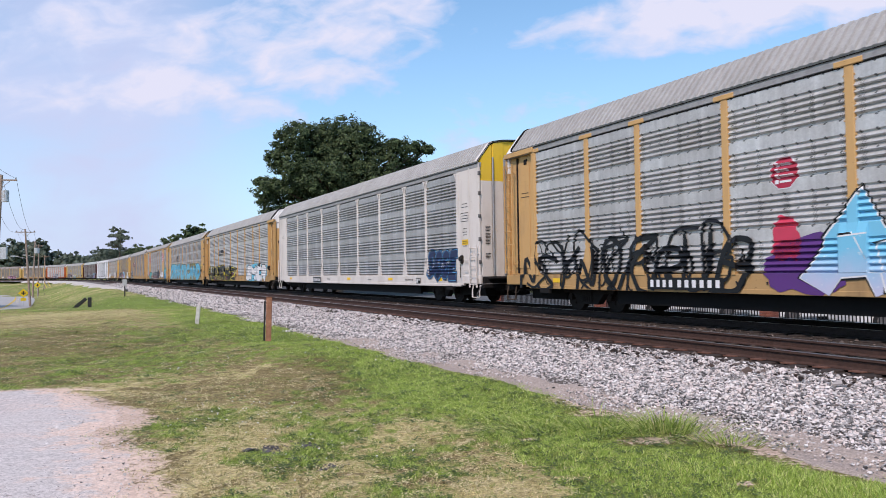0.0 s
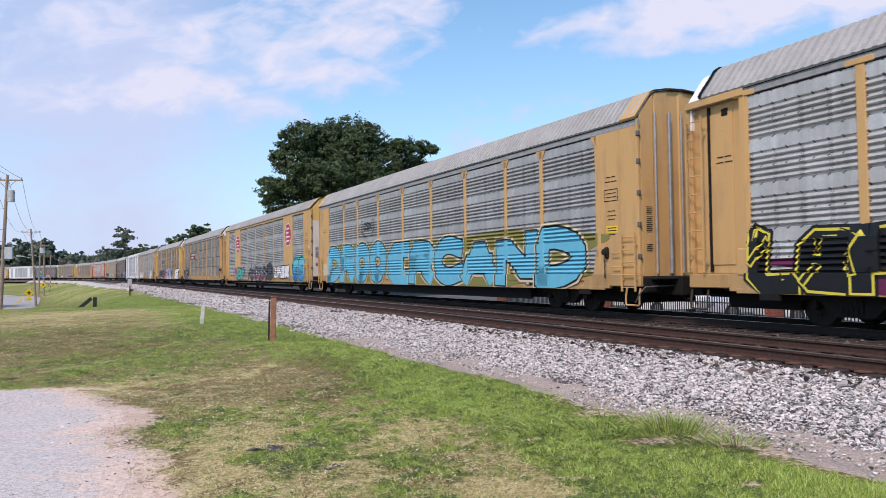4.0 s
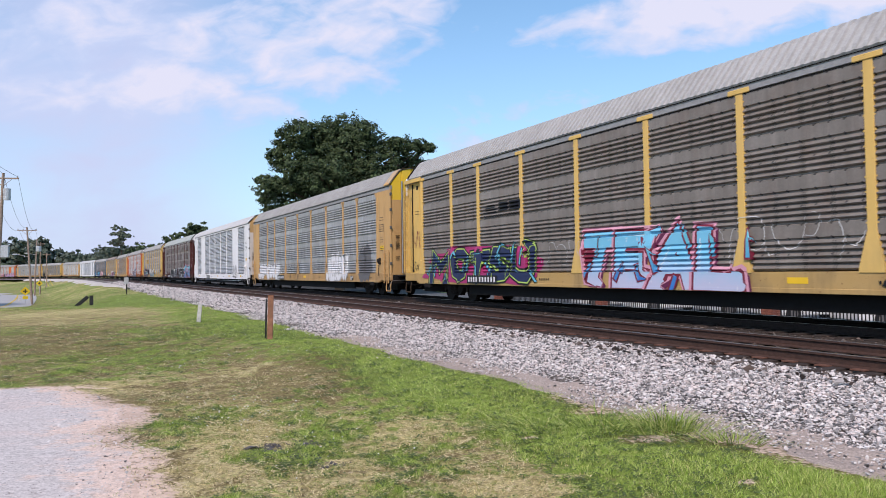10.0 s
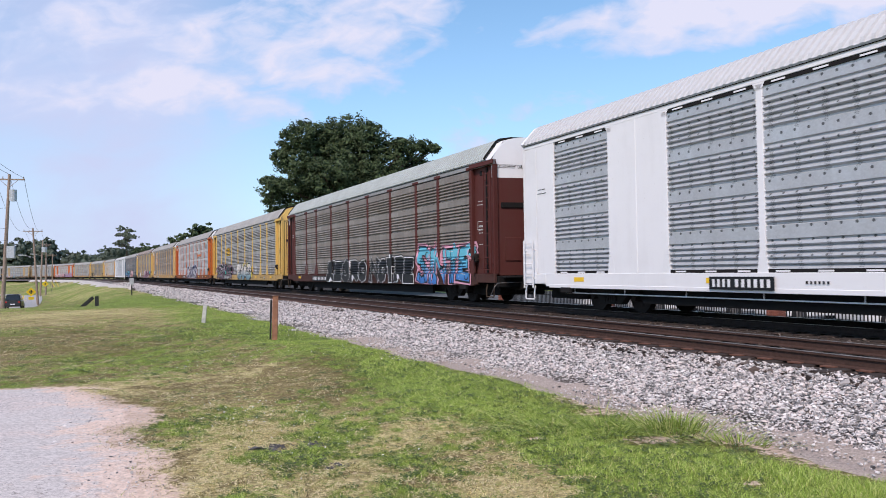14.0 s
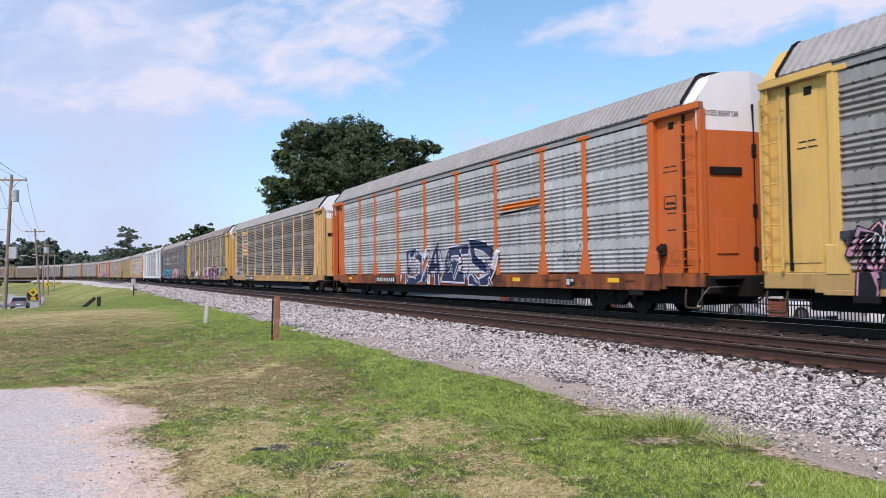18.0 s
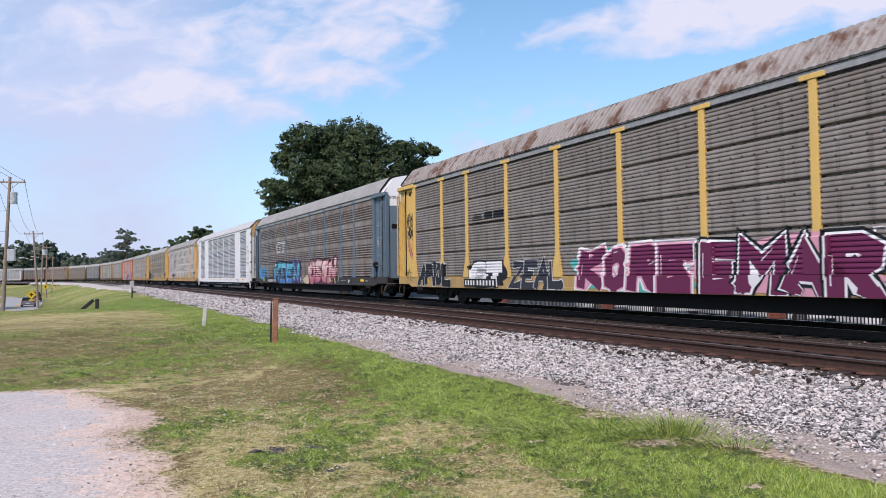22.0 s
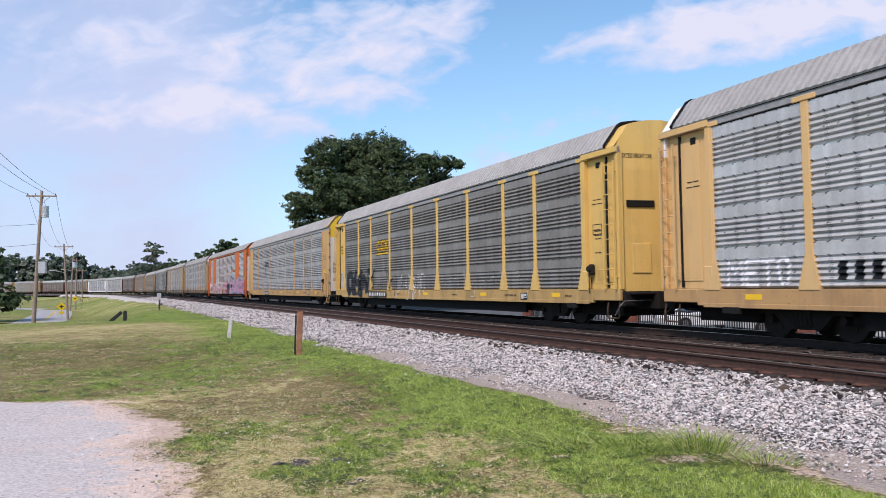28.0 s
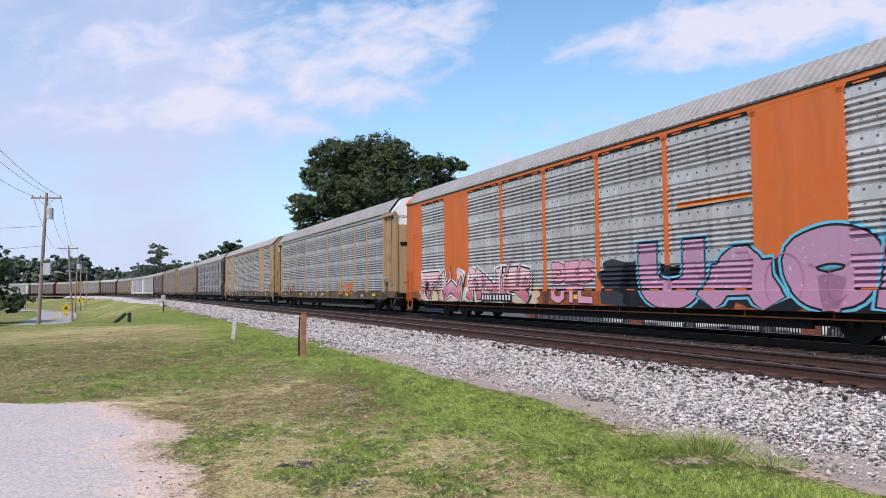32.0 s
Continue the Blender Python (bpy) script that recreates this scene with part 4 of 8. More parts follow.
for _s in np.arange(-8.2, 45, 0.52):
    px_, py_, turn_ = on_line(_s, NEAR_TRACK - 0.755)
    part("tie_plate", PLATE, PLATE_RUST, track_a, "rusty tie plate with spikes").matrix_basis = pose(px_, py_, 0, 0, 0, 90 - math.degrees(turn_))
lay_ties(track_a, NEAR_TRACK, -12, 100)
lay_ties(track_b, TRAIN, -12, 40)


def far_ties(holder, centre, s0, s1):
    vs, fs = [], []
    for s in np.arange(s0, s1, 0.56):
        th = on_line(s)[2]
        for ds, o, z in ((-0.11, -1.3, -0.3), (0.11, -1.3, -0.3), (0.11, 1.3, -0.3), (-0.11, 1.3, -0.3), (-0.11, -1.3, -0.165), (0.11, -1.3, -0.165), (0.11, 1.3, -0.165), (-0.11, 1.3, -0.165)):
            x, y, _ = on_line(s, centre + o)
            vs.append((x + ds * math.sin(th), y + ds * math.cos(th), z))
        b = len(vs) - 8
        fs += [(b + 4, b + 5, b + 6, b + 7), (b, b + 1, b + 5, b + 4), (b + 1, b + 2, b + 6, b + 5), (b + 2, b + 3, b + 7, b + 6), (b + 3, b, b + 4, b + 7)]
    tagged(part("distant_ties", pydata("distant_ties", vs, fs, TIE), None, holder), kind="stuff")


far_ties(track_a, NEAR_TRACK, 100, 460)


# ---- ballast stones ----
def stone_material():
    m, nt, b = material("crushed_granite", 0.85, 0, 0.3)
    r = nt.nodes.new("ShaderNodeNewGeometry").outputs["Random Per Island"]
    c = ramp(nt, r, [(0.0, (0.05, 0.05, 0.052)), (0.16, (0.17, 0.165, 0.165)), (0.36, (0.45, 0.425, 0.415)), (0.6, (0.78, 0.735, 0.715)), (0.82, (0.75, 0.62, 0.58)), (1.0, (0.95, 0.92, 0.91))])
    n = noisen(nt, coords(nt, world_space=True), 60.0, 3.0)
    c = mixc(nt, mathn(nt, "MULTIPLY", n, 0.5), c, (0.2, 0.18, 0.17))
    nt.links.new(c, b.inputs["Base Color"])
    bump(nt, b, n, 0.3, 0.006)
    return m


STONE = stone_material()
CHIP = np.array([(1, 0, 0), (-1, 0, 0), (0, 1, 0), (0, -1, 0), (0, 0, 1), (0, 0, -1)], float)
CHIP_F = np.array([(0, 2, 4), (2, 1, 4), (1, 3, 4), (3, 0, 4), (2, 0, 5), (1, 2, 5), (3, 1, 5), (0, 3, 5)])
rng = np.random.default_rng(5)


def stones(name, x, y, z, size, mat, flat=0.62):
    n = len(x)
    a = rng.uniform(0, 6.283, n)
    v = (CHIP[None] * rng.uniform(0.75, 1.2, (n, 6, 1)) + rng.normal(0, 0.26, (n, 6, 3))) * np.stack([rng.uniform(1.0, 1.7, n), rng.uniform(0.75, 1.2, n), flat * rng.uniform(0.8, 1.5, n)], -1)[:, None, :]
    tl = rng.normal(0, 0.55, n)[:, None]
    v = np.stack([v[..., 0], v[..., 1] * np.cos(tl) - v[..., 2] * np.sin(tl), v[..., 1] * np.sin(tl) + v[..., 2] * np.cos(tl)], -1)
    c, s = np.cos(a)[:, None], np.sin(a)[:, None]
    v = np.stack([v[..., 0] * c - v[..., 1] * s, v[..., 0] * s + v[..., 1] * c, v[..., 2]], -1) * size[:, None, None]
    v += np.stack([x, y, z], -1)[:, None, :]
    f = (CHIP_F[None] + 6 * np.arange(n)[:, None, None]).reshape(-1, 3)
    return pydata(name, v.reshape(-1, 3), f, mat)


def bed_z(o):
    return np.interp(-o, [-4.2, -3.6, 3.9, 4.2, 5.2, 6.3, 6.75], [-0.26, -0.2, -0.2, -0.24, -0.36, -0.47, -0.55])


def scatter_stones():
    xs_, ys_, zs_, sz = [], [], [], []
    for s0, s1, n, big in ((-7, 4, 56000, 0.0168), (4, 14, 46000, 0.017), (14, 30, 31000, 0.0225), (30, 60, 20000, 0.034), (60, 140, 12000, 0.052)):
        s = rng.uniform(s0, s1, n)
        edge = 6.35 + (0.3 * np.sin(s * 0.9) + 0.2 * np.sin(s * 2.3 + 1)) * smooth(-1, 5, s)
        u = 3.75 + (edge - 3.75) * rng.uniform(0, 1, n) + np.abs(rng.normal(0, 0.28, n)) * (rng.uniform(0, 1, n) < 0.45)
        size = big * np.minimum(rng.lognormal(0, 0.28, n), 1.7)
        toe = smooth(5.85, 6.3, u + 0.22 * np.sin(s * 1.7) + 0.12 * np.sin(s * 4.3 + 1)) * smooth(16, 8, s)
        keep = rng.uniform(0, 1, n) > 0.45 * toe
        s, u, size = s[keep], u[keep], (size * (1 - 0.3 * toe))[keep]
        n = len(s)
        x, y, _ = on_line(s, -u)
        xs_.append(x), ys_.append(y), zs_.append(np.maximum(bed_z(-u), -0.475) + size * rng.uniform(-0.2, 1.3, n)), sz.append(size)
    return [np.concatenate(q) for q in (xs_, ys_, zs_, sz)]


def fouled_stones():
    xs_, ys_, zs_, sz = [], [], [], []
    for s0, s1, n in ((-6, 12, 5200), (12, 45, 4200)):
        s = rng.uniform(s0, s1, n)
        o = rng.choice([NEAR_TRACK - 1.2, NEAR_TRACK, NEAR_TRACK + 1.6, TRAIN - 1.0], n, p=[.15, .4, .3, .15]) + rng.uniform(-0.62, 0.62, n)
        size = 0.03 * rng.lognormal(0, 0.25, n)
        x, y, _ = on_line(s, o)
        xs_.append(x), ys_.append(y), zs_.append(-0.2 + size * rng.uniform(-0.2, 0.4, n)), sz.append(size)
    return [np.concatenate(q) for q in (xs_, ys_, zs_, sz)]


ballast = new("ballast_stones", stones("ballast_stones", *scatter_stones(), STONE))
DIRT = plain("stony_pink_dirt", (0.40, 0.325, 0.28), 0.95, 0, 0.6, 45)


def toe_strip():
    """Silted dirt over the foot of the ballast, sinking under the stones in an uneven line."""
    ss, us = np.arange(-4, 17, 0.12), np.linspace(5.45, 7.0, 20)
    vs = []
    for a in ss:
        x, y, _ = on_line(np.full(len(us), a), -us)
        lump = np.array([noise.fractal(Vector((a * 1.3, u * 2.4, 2.0)), 0.8, 2.1, 4) for u in us])
        low = np.where(us < 6.3, bed_z(-us), np.maximum(bed_z(-us), ground_z(x, y)))
        vs.append(np.stack([x, y, low - 0.035 + 0.045 * smooth(5.6, 6.3, us) * smooth(7.0, 6.7, us) + 0.03 * lump], -1))
    k = len(us)
    f = [(i * k + j, i * k + j + 1, (i + 1) * k + j + 1, (i + 1) * k + j) for i in range(len(ss) - 1) for j in range(k - 1)]
    return pydata("dirt_toe", np.concatenate(vs), f, DIRT, True)


tagged(new("dirt_toe", toe_strip()), "silted pinkish dirt at the foot of the ballast", "dirt", kind="structure")
tagged(ballast, "loose grey and pinkish crushed granite along the track", "gravel", kind="stuff")

def fouled_material():
    m, nt, b = material("oil_stained_stone", 0.85, 0, 0.3)
    r = nt.nodes.new("ShaderNodeNewGeometry").outputs["Random Per Island"]
    nt.links.new(ramp(nt, r, [(0.0, (0.02, 0.016, 0.014)), (0.6, (0.085, 0.06, 0.05)), (0.93, (0.16, 0.13, 0.115)), (1.0, (0.5, 0.46, 0.44))]), b.inputs["Base Color"])
    return m


tagged(new("track_stones", stones("track_stones", *fouled_stones(), fouled_material())), "dark oil-stained stones between the rails", "gravel", kind="stuff")

# ---- gravel lot ----
def lot_material():
    m, nt, b = material("worn_gravel_lot", 0.92, 0, 0.25)
    p = coords(nt, world_space=True)
    fine = noisen(nt, p, 60.0, 6.0, 0.8)
    clump = noisen(nt, p, 5.5, 5.0, 0.7)
    mid = noisen(nt, p, 2.6, 6.0, 0.7)
    big = noisen(nt, p, 0.7, 4.0)
    speck = ramp(nt, fine, [(0.3, 0.0), (0.68, 1.0)])
    grit = ramp(nt, noisen(nt, p, 24.0, 5.0, 0.8), [(0.40, 0.0), (0.60, 1.0)])
    speck = mathn(nt, "MULTIPLY", mathn(nt, "ADD", speck, grit), 0.5)
    c = mixc(nt, speck, (0.30, 0.255, 0.235), (0.82, 0.735, 0.70))
    c = mixc(nt, ramp(nt, mid, [(0.48, 0.0), (0.68, 0.5)]), c, mixc(nt, speck, (0.42, 0.31, 0.265), (0.88, 0.70, 0.63)))
    c = mixc(nt, ramp(nt, big, [(0.40, 0.9), (0.62, 0.1)]), c, mixc(nt, speck, (0.37, 0.335, 0.315), (0.77, 0.71, 0.68)))
    c = mixc(nt, ramp(nt, noisen(nt, p, 34.0, 3.0, 0.6), [(0.60, 0.0), (0.66, 0.75)]), c, (0.22, 0.19, 0.175))
    at = nt.nodes.new("ShaderNodeAttribute")
    at.attribute_name = "sand"
    sand = mixc(nt, speck, (0.46, 0.33, 0.26), (0.93, 0.73, 0.62))
    c = mixc(nt, ramp(nt, mathn(nt, "ADD", at.outputs["Fac"], mathn(nt, "MULTIPLY", mathn(nt, "SUBTRACT", mathn(nt, "ADD", clump, mid), 1.0), 1.7)), [(0.3, 0.0), (0.72, 1.0)]), c, sand)
    nt.links.new(c, b.inputs["Base Color"])
    bump(nt, b, speck, 0.3, 0.008)
    return m


LOT = lot_material()


def lot_edge(y):
    base = np.interp(y, [-8, 4.0, 5.4, 6.6, 7.57, 8.62, 9.6, 10.2, 10.62], [-1.2, -1.55, -2.05, -2.75, -3.35, -3.65, -4.3, -4.9, -5.8])
    return base + 0.09 * np.sin(y * 3.1) + 0.06 * np.sin(y * 7.7 + 1) + 0.04 * np.sin(y * 17) + 0.025 * np.sin(y * 41 + 2)


BARE = [(2.12, 7.18, 0.45, 0.2), (0.85, 7.25, 0.13, 0.07), (2.15, 9.15, 0.55, 0.3), (2.3, 5.55, 0.13, 0.1), (-0.75, 6.1, 0.16, 0.07), (1.75, 8.5, 0.3, 0.2)]   # x, y, half sizes of bare spots


def sandiness(x, y, earth=True):
    """Bare sand on both sides of the lot's edge."""
    d = np.where(y < 10.6, x - lot_edge(np.minimum(y, 10.62)), np.maximum(x + 5.0, (y - 10.62) * 2.2))
    d = np.where((y >= 10.6) & (x < -5.0), (y - 10.62) * 1.2, d)
    lot = np.where(d > 0, np.exp(-(d / 0.33) ** 2), np.exp(-(d / 0.62) ** 2)) * smooth(3, 4.5, y) * (0.85 + 0.15 * np.sin(y * 2.1 + x))
    if not earth:
        return lot
    return np.maximum(lot, bare_earth(x, y))


def bare_earth(x, y):
    s, o = line_coords(x, y)
    near = smooth(10.4, 9.2, y) * smooth(5.0, 6.2, y)
    ballast_foot = 0.95 * np.exp(-((-o - 6.65 - 0.12 * near) / 0.42) ** 2) * smooth(26, 8, y) * np.maximum(0.6 + 0.4 * np.sin(s * 1.1 + 0.5), near)
    bare = 0 * x
    for bx, by, rx, ry in BARE:
        bare = np.maximum(bare, np.exp(-((x - bx) / rx) ** 4 - ((y - by) / ry) ** 4))
    return np.maximum(ballast_foot, bare)


def make_lot():
    rows = np.linspace(-8, 10.62, 150)
    cols = np.concatenate([np.linspace(0, 0.5, 30), np.linspace(0.52, 1, 12)])
    vs = []
    for y in rows:
        e = lot_edge(y)
        x = e - (e + 17) * cols
        yy = y + 0.08 * np.sin(x * 3.3) * (y > 9.5) * (cols > 0.02)
        z = ground_z(x, np.full_like(x, y)) + 0.014 - 0.03 * (cols == 0) + 0.05 * smooth(0.4, 2.5, e - x)
        vs.append(np.stack([x, yy, z], -1))
    k, n = len(cols), len(rows)
    f = [(i * k + j, (i + 1) * k + j, (i + 1) * k + j + 1, i * k + j + 1) for i in range(n - 1) for j in range(k - 1)]
    me = pydata("gravel_lot", np.concatenate(vs), f, LOT, True)
    v = np.concatenate(vs)
    me.attributes.new("sand", "FLOAT", "POINT").data.foreach_set("value", sandiness(v[:, 0], v[:, 1]).astype(np.float32))
    return me


tagged(new("gravel_lot", make_lot()), "pale worn gravel and dirt parking lot", "gravel lot", kind="structure")
n = 9000
_yy = rng.uniform(4.6, 10.6, n)
_xx = lot_edge(_yy) + 0.12 - np.abs(rng.normal(0, 2.2, n))
_sz = 0.0034 * rng.lognormal(0, 0.5, n)
tagged(new("lot_pebbles", stones("lot_pebbles", _xx, _yy, ground_z(_xx, _yy) + 0.016, _sz, STONE)), "small loose stones on the gravel lot", "gravel", kind="stuff")


# ---- grass ----
def grass_material():
    m, nt, b = material("grass_blades", 0.75, 0, 0.25)
    r = nt.nodes.new("ShaderNodeNewGeometry").outputs["Random Per Island"]

    def cover(name):
        at = nt.nodes.new("ShaderNodeAttribute")
        at.attribute_name = name
        return at.outputs["Fac"]
    fresh = ramp(nt, r, [(0.0, (0.14, 0.23, 0.03)), (0.3, (0.26, 0.4, 0.055)), (0.65, (0.41, 0.53, 0.125)), (0.88, (0.56, 0.65, 0.21)), (1.0, (0.66, 0.6, 0.3))])
    dull = ramp(nt, r, [(0.0, (0.06, 0.095, 0.025)), (0.4, (0.15, 0.21, 0.05)), (0.75, (0.28, 0.35, 0.095)), (1.0, (0.54, 0.5, 0.22))])
    dry = ramp(nt, r, [(0.0, (0.2, 0.155, 0.065)), (0.3, (0.46, 0.37, 0.16)), (0.75, (0.9, 0.75, 0.41)), (0.9, (0.85, 0.7, 0.38)), (1.0, (0.24, 0.27, 0.06))])
    brown = ramp(nt, r, [(0.0, (0.06, 0.043, 0.02)), (0.55, (0.18, 0.135, 0.062)), (0.85, (0.36, 0.285, 0.135)), (1.0, (0.7, 0.56, 0.3))])
    c = mixc(nt, ramp(nt, cover("lush"), [(0.0, 0.0), (0.5, 1.0)]), dry, dull)
    c = mixc(nt, ramp(nt, cover("lush"), [(0.55, 0.0), (0.95, 1.0)]), c, fresh)
    c = mixc(nt, cover("dead"), c, brown)
    nt.links.new(c, b.inputs["Base Color"])
    return m


BLADE = grass_material()


# cover of the field: g fresh, k dull green, d straw, b dead brown; x, y, half sizes, strength
COVER = [
    ('b', -2.3, 11.8, 0.70, 2.00, 1.00), ('d', -3.2, 12.7, 0.40, 0.91, 0.80), ('k', -4.5, 12.1, 0.54, 1.36, 0.50), ('k', -2.5, 8.7, 0.45, 0.90, 0.70), ('k', -2.9, 7.8, 0.20, 0.70, 0.90), ('k', -1.2, 7.0, 0.43, 0.80, 0.80),
    ('g', -0.3, 5.8, 0.38, 0.33, 0.60), ('d', -4.7, 10.7, 0.81, 1.33, 0.45), ('d', -3.3, 9.6, 0.63, 1.04, 0.35), ('b', -3.9, 9.7, 0.37, 1.04, 0.70), ('d', -2.0, 6.9, 0.44, 1.36, 1.00), ('d', -0.7, 6.6, 0.26, 0.77, 0.75), ('k', -1.7, 7.9, 0.5, 0.8, 0.9),
    ('d', 0.3, 6.3, 0.26, 0.40, 0.40), ('d', 0.8, 6.5, 0.26, 0.25, 0.35), ('g', -5.1, 23.3, 2.41, 4.73, 0.50), ('g', -0.8, 14.0, 0.99, 4.09, 0.60), ('g', 0.7, 9.9, 0.80, 1.20, 0.80), ('g', 2.3, 6.2, 1.32, 0.77, 1.00),
    ('g', 1.1, 7.4, 0.61, 0.61, 0.40), ('d', -16.5, 31.0, 4.50, 6.50, 0.75), ('b', -10.5, 20.1, 1.29, 3.54, 0.50), ('b', -7.7, 16.7, 1.13, 2.49, 0.40), ('k', -7.6, 14.2, 0.73, 2.32, 0.50), ('k', -6.3, 14.2, 1.12, 1.57, 0.40),
    ('d', -5.0, 10.9, 0.35, 0.67, 0.50), ('b', -3.4, 18.0, 0.35, 2.17, 0.20), ('d', -1.4, 8.3, 0.45, 0.39, 0.35), ('k', -0.6, 8.5, 0.38, 1.43, 0.30), ('b', -3.9, 12.3, 0.67, 1.69, 0.35), ('d', -3.5, 11.7, 0.46, 1.08, 0.30),
    ('g', -18.5, 48.5, 3.33, 13.81, 0.70), ('b', -1.4, 9.8, 0.30, 0.65, 0.40), ('d', -0.3, 8.1, 0.34, 0.45, 0.30), ('d', -1.0, 5.8, 0.35, 0.28, 0.50), ('g', -1.6, 5.7, 0.32, 0.12, 0.50),
    ('d', 0.45, 6.8, 0.45, 0.12, 0.5), ('d', 1.1, 6.5, 0.35, 0.1, 0.3), ('d', 0.15, 5.9, 0.3, 0.08, 0.6), ('k', 0.6, 6.0, 0.5, 0.2, 0.4), ('d', 0.8, 6.05, 0.5, 0.28, 0.9), ('d', 0.25, 5.95, 0.3, 0.2, 0.8), ('d', -0.25, 7.8, 0.35, 0.3, 0.45), ('d', 0.4, 7.2, 0.4, 0.25, 0.4), ('k', 0.9, 7.7, 0.8, 0.3, 0.4)]


def field(x, y):
    """How fresh (1 green, 0 straw) and how dead the grass is: green beside the ballast, patchy across the field."""
    s, o = line_coords(x, y)
    u = -o
    w = np.array([noise.fractal(Vector((a * 0.30, b * 0.22, 0.3)), 1.0, 2.0, 4) for a, b in zip(x, y)])
    w2 = np.array([noise.fractal(Vector((a * 1.5, b * 0.95, 4.0)), 0.9, 2.1, 4) for a, b in zip(x, y)])
    w3 = np.array([noise.fractal(Vector((a * 5.5, b * 3.8, 9.0)), 0.8, 2.1, 3) for a, b in zip(x, y)])
    wx, wy = x + 0.35 * w2 * (0.5 + y / 20), y + 0.8 * w * (0.5 + y / 20)
    strip = smooth(9.2, 7.6, u + 0.7 * w + 0.5 * w2 - 0.05 * np.maximum(s - 8, 0))
    lush = 0.45 + 0.3 * w + 0.45 * w2 + 0.8 * w3 * (1 - 0.5 * strip) + 0.62 * strip * smooth(75, 25, s) + 0.1 * smooth(30, 60, y)
    dead = 0.38 - 0.45 * w2 - 0.9 * w3 * (1 - 0.6 * strip) - 0.45 * strip + 0.25 * smooth(10, 13, u) * smooth(40, 12, y)
    for kind, sx, sy, rx, ry, amount in COVER:
        g = amount * np.exp(-((wx - sx) / (rx * 1.15)) ** 2 - ((wy - sy) / (ry * 1.15)) ** 2)
        if kind == "g":
            lush, dead = lush + 0.9 * g, dead - 0.7 * g
        elif kind == "k":
            lush, dead = lush + 0.40 * g, dead - 0.7 * g
        elif kind == "d":
            lush, dead = lush - 1.15 * g, dead - 0.35 * g
        else:
            lush, dead = lush - 0.3 * g, dead + 1.05 * g
    return np.clip(lush, 0.17, 1), np.clip(dead, 0, 0.85)


# the ground takes the same patches
_g = ground.data
_l, _d = field(gx.ravel(), gy.ravel())
for _name, _val in (("lush", _l), ("dead", np.maximum(_d, bare_earth(gx.ravel(), gy.ravel()))), ("sand", np.maximum(sandiness(gx.ravel(), gy.ravel(), False), 0.62 * bare_earth(gx.ravel(), gy.ravel())))):
    _g.attributes.new(_name, "FLOAT", "POINT").data.foreach_set("value", _val.astype(np.float32))


